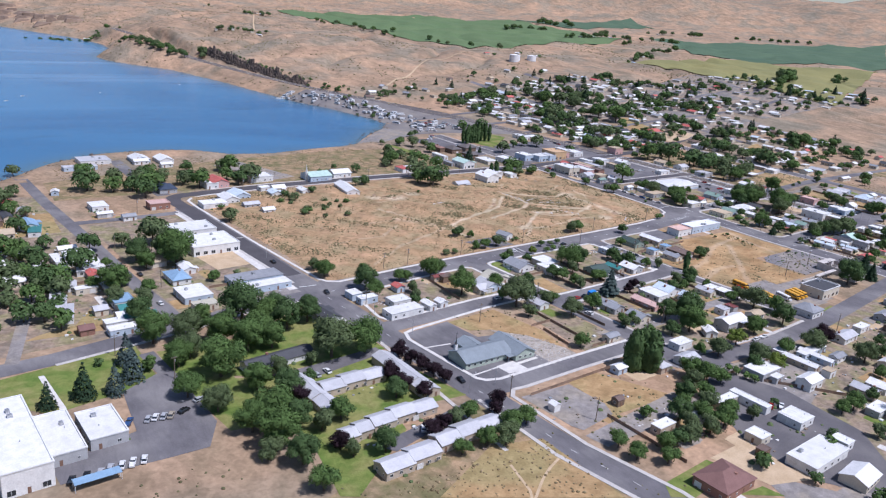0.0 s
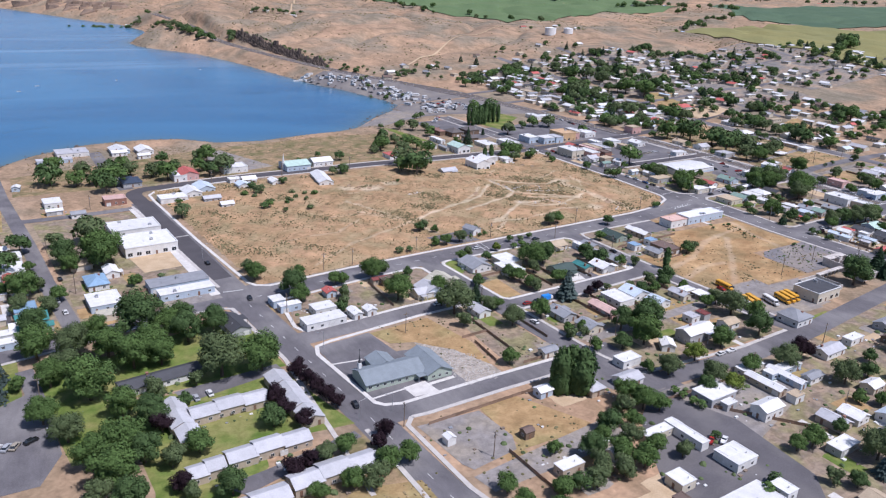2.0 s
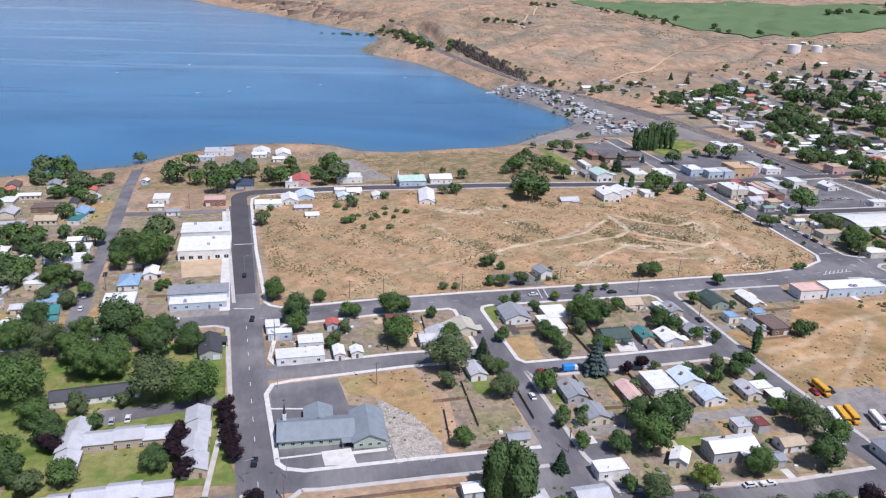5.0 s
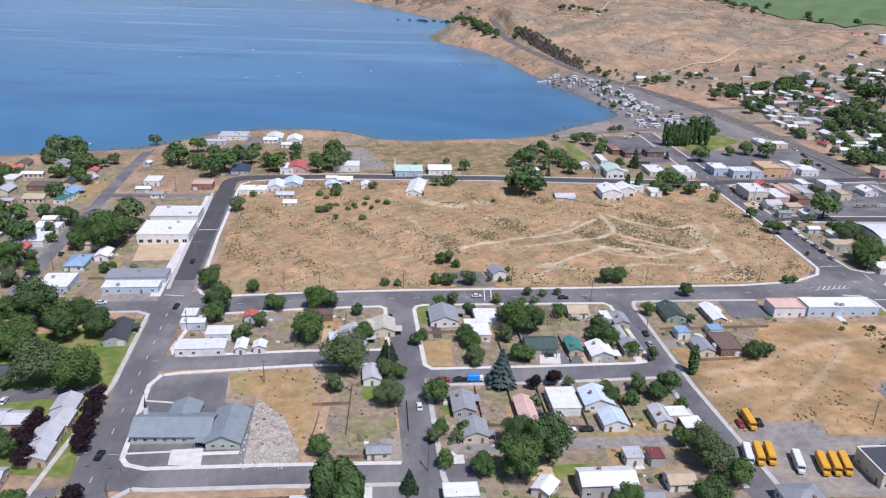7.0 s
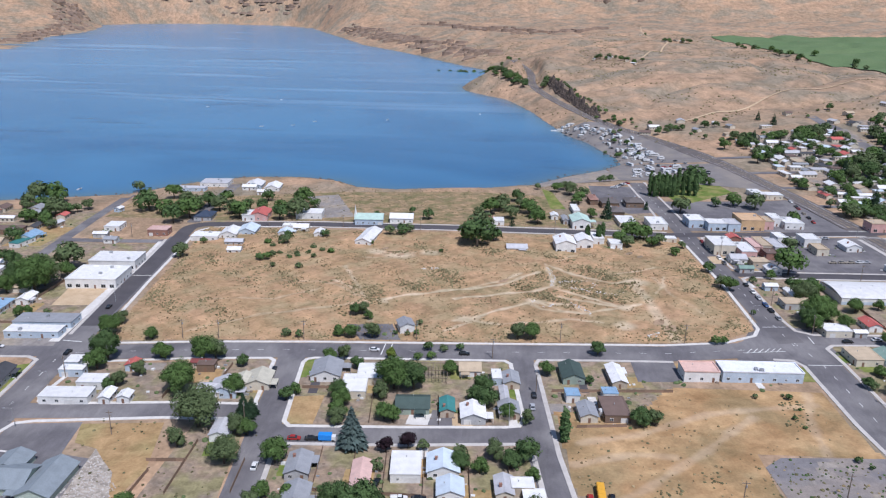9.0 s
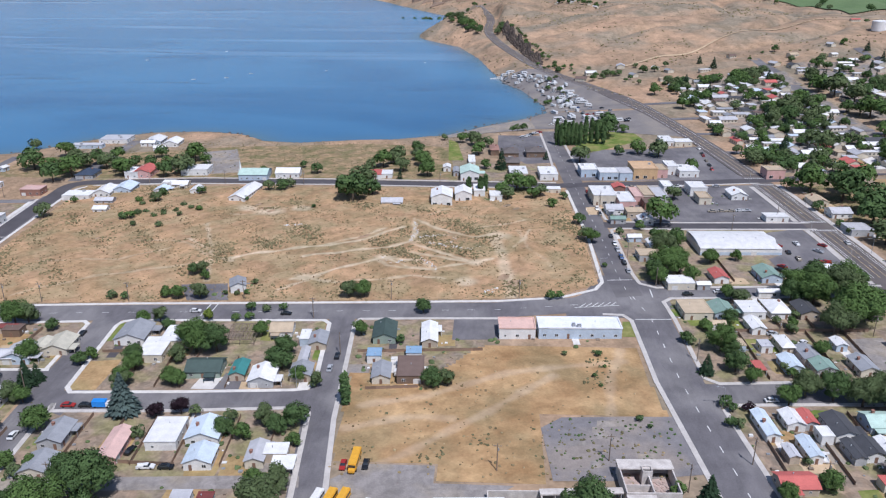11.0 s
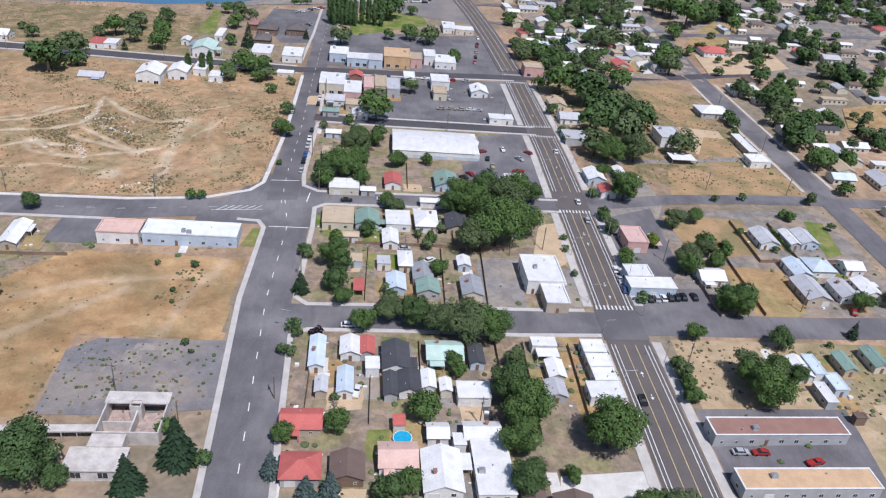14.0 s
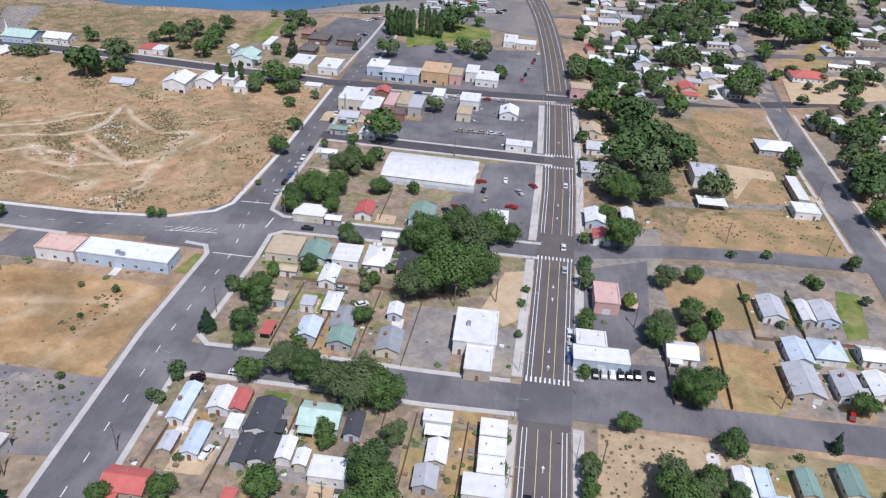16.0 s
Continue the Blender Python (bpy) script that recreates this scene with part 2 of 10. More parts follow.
def raw(name, verts, faces, material, parent=None, kind="", label="", smooth=False):
    me = bpy.data.meshes.new(name)
    me.from_pydata(verts, [], faces)
    me.materials.append(material)
    if smooth:
        me.polygons.foreach_set("use_smooth", [True] * len(me.polygons))
    ob = new(name, me)
    if parent:
        ob.parent = parent
    return tagged(ob, label, kind=kind)


def thing(name, x, y, z=None, yaw=0.0, label="", category="", group="", kind=""):
    ob = new(name)
    ob.matrix_basis = pose(x, y, gz(x, y) if z is None else z, 0, 0, yaw)
    ob.empty_display_size = 0.2
    return tagged(ob, label, category, group, kind)


def box(bm, x0, y0, z0, x1, y1, z1):
    v = [bm.verts.new(p) for p in ((x0, y0, z0), (x1, y0, z0), (x1, y1, z0), (x0, y1, z0), (x0, y0, z1), (x1, y0, z1), (x1, y1, z1), (x0, y1, z1))]
    for f in ((3, 2, 1, 0), (4, 5, 6, 7), (0, 1, 5, 4), (1, 2, 6, 5), (2, 3, 7, 6), (3, 0, 4, 7)):
        bm.faces.new([v[i] for i in f])
    return bm


def cyl(bm, x, y, z0, z1, r0, r1=None, n=8):
    r1 = r0 if r1 is None else r1
    a = [bm.verts.new((x + r0 * math.cos(6.2832 * i / n), y + r0 * math.sin(6.2832 * i / n), z0)) for i in range(n)]
    b = [bm.verts.new((x + r1 * math.cos(6.2832 * i / n), y + r1 * math.sin(6.2832 * i / n), z1)) for i in range(n)]
    for i in range(n):
        bm.faces.new((a[i], a[(i + 1) % n], b[(i + 1) % n], b[i]))
    bm.faces.new(b)
    bm.faces.new(a[::-1])
    return bm


# ---- terrain ----
LAKE = -8.0
SHORE = np.array([(-2600, -150), (-900, 150), (-420, 238), (-296, 259), (-212, 288), (-174, 336), (-134, 362), (-90, 366), (-56, 358), (-30, 334), (0, 329), (41, 338), (75, 342), (105, 358),
                  (150, 409), (182, 437), (206, 468), (206, 500), (198, 535), (186, 593), (168, 640), (150, 745), (134, 848), (100, 985), (62, 1040), (30, 1100), (22, 1160), (44, 1212), (75, 1290), (85, 1400), (60, 1542),
                  (-18, 1698), (-161, 2041), (-371, 2453), (-639, 3225), (-860, 3900), (-1100, 4260), (-1500, 4330), (-1900, 4150), (-1980, 3700), (-1633, 2946), (-1531, 2486), (-1277, 1889), (-1900, 900)], float)


HIGHWAY = [(322, 225), (315, 300), (301, 405), (276, 511), (247, 577), (214, 652), (187, 771), (166, 880), (150, 990), (143, 1080), (152, 1240), (120, 1500)]


def sstep(a, b, v):
    t = np.clip((v - a) / (b - a), 0, 1)
    return t * t * (3 - 2 * t)


def shore_distance(x, y):
    """Metres from the waterline: positive on land, negative in the lake."""
    x, y = np.asarray(x, float), np.asarray(y, float)
    best = np.full(x.shape, 1e9)
    inside = np.zeros(x.shape, bool)
    for (ax, ay), (bx, by) in zip(SHORE, np.roll(SHORE, -1, 0)):
        dx, dy = bx - ax, by - ay
        t = np.clip(((x - ax) * dx + (y - ay) * dy) / (dx * dx + dy * dy), 0, 1)
        best = np.minimum(best, np.hypot(x - ax - t * dx, y - ay - t * dy))
        cross = ((ay > y) != (by > y)) & (x < (bx - ax) * (y - ay) / (by - ay + 1e-12) + ax)
        inside ^= cross
    return np.where(inside, -best, best)


def height(x, y):
    x, y = np.asarray(x, float), np.asarray(y, float)
    s = 0.75 * x + 0.65 * y
    base = 0.01255 * np.clip(x, -400, 520) - 0.00056 * np.clip(y, -500, 600) - 2.29
    hill = 10 * sstep(470, 660, s) + 26 * sstep(660, 1000, s) + 24 * sstep(1000, 2000, s) + 46 * sstep(2000, 4300, s)
    ridge = np.sin(x * 0.0031 + 0.7 * np.sin(y * 0.0023)) * np.cos(y * 0.0027 + 0.4) + 0.5 * np.sin(x * 0.0067 - y * 0.0053)
    hill = hill + (180 + 40 * ridge) * sstep(3450, 4350, np.hypot(x - 60, y + 300))
    hill = hill + 150 * sstep(300, 2600, -x - 0.42 * y - 200) * sstep(300, 900, y + 0.2 * x)
    far = sstep(520, 900, s) + sstep(900, 1600, -x)
    wash = np.abs(np.sin(0.019 * (0.8 * x - 0.6 * y) + 1.6 * np.sin(0.008 * y + 0.005 * x) + 0.8 * np.sin(0.021 * x)))
    bumps = 4.0 - 8.0 * (1 - wash) ** 3 + 5.0 * np.sin(x * 0.013 + 1.3) * np.cos(y * 0.011) + 2.6 * np.sin(x * 0.031 + y * 0.023) + 1.2 * np.sin(x * 0.09 - y * 0.06)
    h = base + hill + bumps * np.clip(far, 0, 1)
    d = shore_distance(x, y)
    flat = sstep(40, 140, x) * sstep(330, 380, y) * (1 - sstep(520, 640, y))
    width = 16 + 75 * flat + 34 * sstep(600, 760, y) + 160 * sstep(1150, 1700, y)
    t = sstep(-2, 1, d / width)
    land = LAKE + (h - LAKE) * np.clip((d / width), 0, 1) ** 0.75
    out = np.where(d > 0, land, LAKE - np.minimum(6.0, -d * 0.25))
    # the highway runs on a level shelf cut into the bank
    gap, level = np.full(x.shape, 1e9), np.zeros(x.shape)
    ends = [1.9, 1.9, 1.9, 2.0, 3.4, 4.6, 5.2, 6.2, 7.4, 9.0, 14.0, 20.0]
    for (ax, ay), (bx, by), za, zb in zip(HIGHWAY[2:], HIGHWAY[3:], ends[2:], ends[3:]):
        dx, dy = bx - ax, by - ay
        u = np.clip(((x - ax) * dx + (y - ay) * dy) / (dx * dx + dy * dy), 0, 1)
        g = np.hypot(x - ax - u * dx, y - ay - u * dy)
        level = np.where(g < gap, za + (zb - za) * u, level)
        gap = np.minimum(gap, g)
    k = (1 - sstep(11, 24, gap)) * sstep(480, 560, y) * (d > 3)
    return out * (1 - k) + level * k


GRID = []


def cell(a, v):
    lo, hi = 0, len(a) - 1
    while hi - lo > 1:
        m = (lo + hi) // 2
        if a[m] <= v:
            lo = m
        else:
            hi = m
    return lo


def gz(x, y):
    """Height of the ground sheet."""
    if -280 < x < 520 and -500 < y < 232 and 0.75 * x + 0.65 * y < 460:
        return 0.01255 * x - 0.00056 * y - 2.29
    xs, ys, Z = GRID
    i, j = cell(xs, x), cell(ys, y)
    u, v = (x - xs[i]) / (xs[i + 1] - xs[i]), (y - ys[j]) / (ys[j + 1] - ys[j])
    return (Z[j][i] * (1 - u) + Z[j][i + 1] * u) * (1 - v) + (Z[j + 1][i] * (1 - u) + Z[j + 1][i + 1] * u) * v


def axis(fine0, fine1, step, lo, hi, grow=1.14):
    a = list(np.arange(fine0, fine1 + 1e-6, step))
    s, v = step, fine0
    while v > lo:
        s *= grow
        v -= s
        a.insert(0, v)
    s, v = step, fine1
    while v < hi:
        s *= grow
        v += s
        a.append(v)
    return np.array(a)


def ground_sheet():
    xs, ys = axis(-420, 640, 6.0, -5200, 5200, 1.03), axis(-420, 900, 6.0, -1500, 5200, 1.03)
    X, Y = np.meshgrid(xs, ys)
    Z = height(X, Y)
    nx, ny = len(xs), len(ys)
    i = (np.arange(ny - 1)[:, None] * nx + np.arange(nx - 1)[None, :]).ravel()
    faces = np.stack([i, i + 1, i + nx + 1, i + nx], 1)
    GRID.extend((xs.tolist(), ys.tolist(), Z.tolist()))
    raw("ground", np.stack([X, Y, Z], -1).reshape(-1, 3).tolist(), faces.tolist(), M_EARTH, kind="structure", label="dry tan steppe ground with bare earth and sparse scrub", smooth=True)


ground_sheet()


def lake_sheet():
    """The lake's surface, with a measure of how shallow the water is."""
    xs, ys = axis(-420, 230, 9.0, -3000, 600, 1.12), axis(230, 700, 9.0, -600, 4500, 1.06)
    X, Y = np.meshgrid(xs, ys)
    nx, ny = len(xs), len(ys)
    i = (np.arange(ny - 1)[:, None] * nx + np.arange(nx - 1)[None, :]).ravel()
    ob = raw("water", np.stack([X, Y, X * 0 + LAKE], -1).reshape(-1, 3).tolist(), np.stack([i, i + 1, i + nx + 1, i + nx], 1).tolist(), M_WATER, kind="structure", label="calm deep blue lake water with wind streaks and painted sky sheen")
    a = ob.data.attributes.new("shallow", "FLOAT", "POINT")
    a.data.foreach_set("value", (0.75 * np.exp(np.clip(shore_distance(X, Y), -400, 0) / 13)).ravel().astype(np.float32))
    return tagged(ob, "calm deep blue lake water with wind streaks and painted sky sheen", "lake", kind="structure")


lake_sheet()


# ---- roads, walks and patches ----
def offset(pts, d):
    """A polyline moved d metres to its left, with mitred corners."""
    out = []
    p = [Vector((a, b)) for a, b in pts]
    for i in range(len(p)):
        a = (p[i] - p[i - 1]).normalized() if i else (p[1] - p[0]).normalized()
        b = (p[i + 1] - p[i]).normalized() if i < len(p) - 1 else a
        n = Vector((-(a.y + b.y), a.x + b.x))
        n = n / max(n.length_squared, 0.5) * 2
        out.append((p[i].x + n.x * d, p[i].y + n.y * d))
    return out


def resample(pts, step):
    out = [pts[0]]
    for a, b in zip(pts, pts[1:]):
        k = max(1, int(math.dist(a, b) / step))
        out += [(a[0] + (b[0] - a[0]) * i / k, a[1] + (b[1] - a[1]) * i / k) for i in range(1, k + 1)]
    return out


def smooth_line(pts, rounds=2):
    for _ in range(rounds):
        q = [pts[0]]
        for a, b in zip(pts, pts[1:]):
            q += [(a[0] * 0.75 + b[0] * 0.25, a[1] * 0.75 + b[1] * 0.25), (a[0] * 0.25 + b[0] * 0.75, a[1] * 0.25 + b[1] * 0.75)]
        pts = q + [pts[-1]]
    return pts


def ribbon(name, pts, w, lift, material, kind="structure", label="", thick=0.0, parent=None, step=12.0):
    """A strip of width w along a polyline, lying lift above the ground; with thick it gets side faces."""
    pts = resample(pts, step)
    l, r = offset(pts, w / 2), offset(pts, -w / 2)
    n = len(pts)
    v = [(x, y, gz(x, y) + lift) for x, y in l] + [(x, y, gz(x, y) + lift) for x, y in r]
    f = [(n + i, n + i + 1, i + 1, i) for i in range(n - 1)]
    if thick:
        v += [(x, y, z - thick) for x, y, z in v]
        m = 2 * n
        f += [(i, i + 1, m + i + 1, m + i) for i in range(n - 1)] + [(n + i + 1, n + i, m + n + i, m + n + i + 1) for i in range(n - 1)]
        f += [(n, 0, m, m + n), (n - 1, 2 * n - 1, m + 2 * n - 1, m + n - 1)]
    return raw(name, v, f, material, parent, kind, label)


def patch(name, pts, lift, material, label="", kind="structure"):
    """A flat lot with the given outline, laid on the ground."""
    bm = bmesh.new()
    if sum(a[0] * b[1] - b[0] * a[1] for a, b in zip(pts, pts[1:] + pts[:1])) < 0:
        pts = pts[::-1]
    f = bm.faces.new([bm.verts.new((x, y, gz(x, y) + lift)) for x, y in pts])
    f.normal_update()
    bmesh.ops.triangulate(bm, faces=[f])
    return tagged(part(name, bm, material), label, kind=kind)


def quad_field(name, a, b, c, d, material, label, lift=1.6, n=70):
    """A large field draped over the hills between four corners."""
    if (c[0] - a[0]) * (d[1] - b[1]) - (c[1] - a[1]) * (d[0] - b[0]) < 0:
        b, d = d, b
    v, f = [], []
    for j in range(n + 1):
        for i in range(n + 1):
            u, t = i / n, j / n
            x = (a[0] * (1 - u) + b[0] * u) * (1 - t) + (d[0] * (1 - u) + c[0] * u) * t
            y = (a[1] * (1 - u) + b[1] * u) * (1 - t) + (d[1] * (1 - u) + c[1] * u) * t
            v.append((x, y, gz(x, y) + lift))
    for j in range(n):
        for i in range(n):
            k = j * (n + 1) + i
            f.append((k, k + 1, k + n + 2, k + n + 1))
    return raw(name, v, f, material, None, "structure", label)


AV_A = [(-72, -330), (-80, -195), (-88, -160), (-92, -112), (-98, -55), (-104, 5), (-112, 90), (-120, 172)]
AV_A_BEND = smooth_line([(-120, 172), (-123, 200), (-95, 203), (-41, 207)], 3)
ST_0 = [(-41, 207), (56, 206), (114, 203), (196, 200), (215, 203), (268, 207), (325, 214), (380, 226), (436, 240), (487, 255), (536, 270), (610, 289)]
ST_1 = [(-98, 2), (-45, 9), (0, 12), (73, 15.5), (156, 20), (200, 28)]
ST_1W = [(-104, 3), (-138, 1), (-174, -8), (-192, -10), (-226, -17), (-300, -24), (-420, -36)]
ST_1E = [(222, 39), (275, 42), (330, 45)]
ST_1EE = [(340, 48), (376, 58), (412, 63), (450, 66), (620, 70)]
ST_2W = [(-98, -47), (-39, -42), (-5, -41)]
ST_2 = [(-2, -56), (48, -54), (96, -50)]
ST_2E = [(222, -42), (264, -40), (299, -39), (330, -37), (368, -35), (406, -33), (450, -29), (620, -20)]
ST_3 = [(-94, -114), (-40, -112), (2, -111)]
NS_1 = [(-5, 5), (0, -56), (5, -115), (10, -138)]
NS_2 = [(92, 10), (97, -60), (104, -120), (107, -132)]
NS_3S = [(214, 35), (218, 15), (219, -35), (224, -90), (230, -160), (236, -330)]
NS_3N = [(213, 32), (211, 60), (210, 106), (206, 181), (202, 280), (199, 365)]


def main_x(y):
    """Where the centre of the main street lies at y."""
    return float(np.interp(y, [-330, -88, -40, 10, 50, 100, 145, 190, 225], [341, 334.5, 332.7, 331.5, 330.5, 329.2, 326.8, 324.2, 322]))


MAIN_S = [(main_x(y), y) for y in (-330, -88, -40, 10, 50, 100, 145, 190, 225)]
MAIN_N = smooth_line(HIGHWAY, 2)
ST_STORE = [(214, 127), (252, 126), (327, 128)]
ST_E = [(449, 640), (443, 430), (443, 308), (443.5, 230), (446, 160), (449, 100), (451, 60), (452, 0), (452, -120)]
W_1 = [(-173, -8), (-181, 59), (-186, 118), (-196, 210), (-202, 290)]
W_2 = [(-240, -15), (-232, 20), (-223, 60), (-214, 100)]
W_ST = [(-188, 159), (-157, 159), (-124, 161)]
W_N = [(-124, 204), (-129, 255), (-131, 318)]
X_ST = [(10, -138), (70, -139), (107, -136), (160, -128), (226, -118)]

for nm, line, w, m, lb in (
        ("road_avenue", AV_A, 13, M_ASPHALT, "grey worn asphalt avenue with faded centre line"),
        ("road_new_avenue", [(-106.5, 30), (-112, 90), (-120, 172)], 10.4, M_NEWASPHALT, "dark freshly sealed asphalt avenue"),
        ("road_bend", AV_A_BEND, 10, M_NEWASPHALT, "dark asphalt bend"),
        ("road_north_street", ST_0, 9.5, M_NEWASPHALT, "dark asphalt street along the vacant field"),
        ("road_field_street", ST_1, 14.5, M_ASPHALT, "wide grey asphalt street below the vacant field"),
        ("road_west_street", ST_1W, 10.5, M_ASPHALT, "grey asphalt residential street"),
        ("road_east_street", ST_1E, 9, M_ASPHALT, "grey asphalt residential street"),
        ("road_far_east_street", ST_1EE, 9, M_ASPHALT, "grey asphalt side street"),
        ("road_church_street", ST_2W, 11, M_ASPHALT, "grey asphalt side street beside the church lot"),
        ("road_second_street", ST_2, 10.5, M_ASPHALT, "grey asphalt residential street"),
        ("road_cross_street", ST_2E, 12, M_ASPHALT, "grey asphalt cross street"),
        ("road_third_street", ST_3, 10.5, M_ASPHALT, "grey asphalt street below the church"),
        ("road_first_lane", NS_1, 11.5, M_ASPHALT, "grey asphalt lane between house blocks"),
        ("road_second_lane", NS_2, 10.5, M_ASPHALT, "grey asphalt lane between house blocks"),
        ("road_middle_avenue", NS_3S, 16, M_ASPHALT, "wide grey asphalt avenue with dashed centre line"),
        ("road_middle_avenue_north", NS_3N, 12, M_MIDASPHALT, "darker asphalt avenue toward the lake"),
        ("road_main", MAIN_S, 14, M_MAINASPHALT, "brownish asphalt main street with turning lane"),
        ("road_main_north", MAIN_N, 15, M_MAINASPHALT, "brownish asphalt highway curving along the lake"),
        ("road_store_street", ST_STORE, 9, M_NEWASPHALT, "dark asphalt street behind the store"),
        ("road_east_avenue", ST_E, 12, M_ASPHALT, "grey asphalt avenue"),
        ("road_west_lane", W_1, 7.5, M_ASPHALT, "grey asphalt lane to the shore"),
        ("road_west_alley", W_2, 5, M_GRAVEL, "grey gravel alley"),
        ("road_west_link", W_ST, 7, M_ASPHALT, "grey asphalt link street"),
        ("road_north_spur", W_N, 9, M_ASPHALT, "grey asphalt spur towards the shore"),
        ("road_cross_south", X_ST, 10, M_ASPHALT, "grey asphalt street")):
    z = 0.06 + 0.012 * (hash(len(nm) * 7 + int(w * 10)) % 9)
    ribbon(nm, line, w, 0.35 if nm == "road_main_north" else z, m, "structure", lb, thick=2.5 if nm == "road_main_north" else 0.0)

# ---- lots and yards ----
patch("lot_church_lot", [(-91, -56), (-66, -53), (-63, -73), (-52, -75), (-49, -112), (-86, -111)], 0.10, M_ASPHALT, "grey asphalt church parking lot")
patch("lot_church_gravel", [(-53, -69), (-47, -76), (-41, -82), (-38, -90), (-34, -99), (-33, -111), (-49, -112), (-51, -90)], 0.12, M_RUBBLE, "pale rubble and gravel beside the church")
patch("lot_church_grass", [(-66, -54), (-37, -51), (-31, -80), (-34, -99), (-38, -90), (-41, -82), (-47, -76), (-53, -69), (-62, -66)], 0.08, M_DRYGRASS, "dry yellow grass lot")
patch("lot_corner_lot", [(-55, -124), (-39, -122), (-25, -149), (-31, -151), (-55, -151)], 0.08, M_DRYGRASS, "dry yellow grass lot")
patch("lot_corner_gravel", [(-80, -124), (-56, -125), (-54, -143), (-57, -150), (-75, -153), (-77, -149)], 0.10, M_GRAVEL, "grey gravel lot")
patch("lot_apartment_lawn", [(-171, -62), (-156, -67), (-109, -67), (-98, -113), (-149, -108), (-154, -108)], 0.08, M_LAWN, "green lawn between the apartment houses")
patch("lot_park_lawn", [(-187, -22), (-160, -29), (-111, -9), (-106, -65), (-157, -65), (-172, -59)], 0.07, M_LAWN, "green lawn under old shade trees")
patch("lot_apartment_parking", [(-148, -66), (-109, -62), (-108, -68), (-145, -75)], 0.10, M_ASPHALT, "grey asphalt parking strip")
patch("lot_apartment_court", [(-168, -145), (-164, -120), (-166, -87), (-126, -89), (-131, -123), (-163, -148)], 0.10, M_LAWN, "green lawn")
patch("lot_apartment_drive", [(-146, -126), (-132, -124), (-100, -117), (-99, -121), (-141, -133)], 0.12, M_ASPHALT, "grey asphalt driveway")
patch("lot_school_lawn", [(-252, -27), (-232, -23.5), (-196, -17), (-195, -59), (-209, -54), (-233, -59), (-247, -44)], 0.08, M_LAWN, "mown green school lawn")
patch("lot_school_lot", [(-209, -54), (-189, -42), (-186, -88), (-193, -102), (-206, -102), (-237, -101), (-238, -90), (-211, -82)], 0.10, M_ASPHALT, "grey asphalt school parking lot")
patch("lot_school_path", [(-233, -29), (-231, -29), (-228, -57), (-230, -58)], 0.14, M_CONCRETE, "pale concrete path")
patch("lot_broken_lot", [(169, -64), (176, -58), (214, -56), (215, -85), (192, -89), (171, -90)], 0.12, M_BROKEN, "cracked grey asphalt lot with weeds")
patch("lot_bus_yard_drive", [(106, -93), (116, -84.5), (137, -84.5), (137, -92.5), (160, -92.5), (152, -100), (146, -109), (139, -122), (111, -122)], 0.10, M_GRAVEL, "grey gravel bus yard")
patch("lot_warehouse_lot", [(138, 13), (156, 13), (156, -6), (138, -7)], 0.10, M_ASPHALT, "dark asphalt yard beside the warehouse")
patch("lot_warehouse_lawn", [(206, 11), (212, 11), (210, -2), (204, -2)], 0.10, M_LAWN, "small green lawn")
patch("lot_store_lot", [(295, 116), (317, 124), (322, 51), (288, 50), (286, 80), (294, 86)], 0.10, M_ASPHALT, "grey asphalt store parking lot")
patch("lot_office_lot", [(288, -1), (303, 1), (303, -31), (287, -33)], 0.10, M_GRAVEL, "grey gravel lot")
patch("lot_office_apron", [(316, -6), (326, -4), (326, -28), (315, -30)], 0.10, M_GRAVEL, "pale concrete forecourt")
patch("lot_corner_sand", [(314, 27), (325, 31), (325, 4), (317, -5), (309, 3)], 0.10, M_SAND, "bare sandy lot")
patch("lot_motel_lot", [(338, -16), (369, -13), (369, -30), (340, -31)], 0.10, M_ASPHALT, "asphalt parking lot with parked cars")
patch("lot_cafe_lot", [(339, 35), (364, 48), (363, 0), (356, -11), (337, -17)], 0.11, M_ASPHALT, "asphalt forecourt of the cafe")
patch("lot_east_gravel", [(347, 66), (369, 75), (371, 54), (365, 38), (339, 39)], 0.09, M_GRAVEL, "grey gravel lot")
patch("lot_downtown_lot", [(260, 166), (301, 177), (304, 139), (255, 130)], 0.10, M_ASPHALT, "grey asphalt lot behind the shops")
patch("lot_corner_parking", [(278, 295), (305, 303), (312, 226), (280, 228)], 0.10, M_ASPHALT, "grey asphalt parking lot")
patch("lot_shop_parking", [(224, 288), (254, 289), (253, 250), (227, 254)], 0.10, M_ASPHALT, "grey asphalt parking lot")
patch("lot_lake_park", [(212, 326), (263, 371), (271, 324), (221, 280)], 0.10, M_LAWN, "green park lawn")
patch("lot_hotel_parking", [(158, 339), (196, 338), (203, 257), (177, 252), (157, 291)], 0.10, M_ASPHALT, "grey asphalt hotel parking lot")
patch("lot_vine_lawn", [(122, 261), (119, 324), (126, 316), (133, 261)], 0.10, M_LAWN, "narrow green lawn")
patch("lot_house_lawn", [(2, 2), (9, 5), (9, -11), (2, -14)], 0.10, M_LAWN, "small green lawn")
patch("lot_east_lawn", [(429, 45), (437, 44), (433, 18), (426, 15), (426, 29)], 0.10, M_LAWN, "green lawn")
patch("lot_drygrass_yard", [(4, -29), (16, -27), (16, -48), (3, -49)], 0.10, M_DRYGRASS, "dry grass yard")
patch("lot_dark_drive", [(57, -46), (58, -35), (65, -36), (66, -46)], 0.10, M_ASPHALT, "dark asphalt drive")
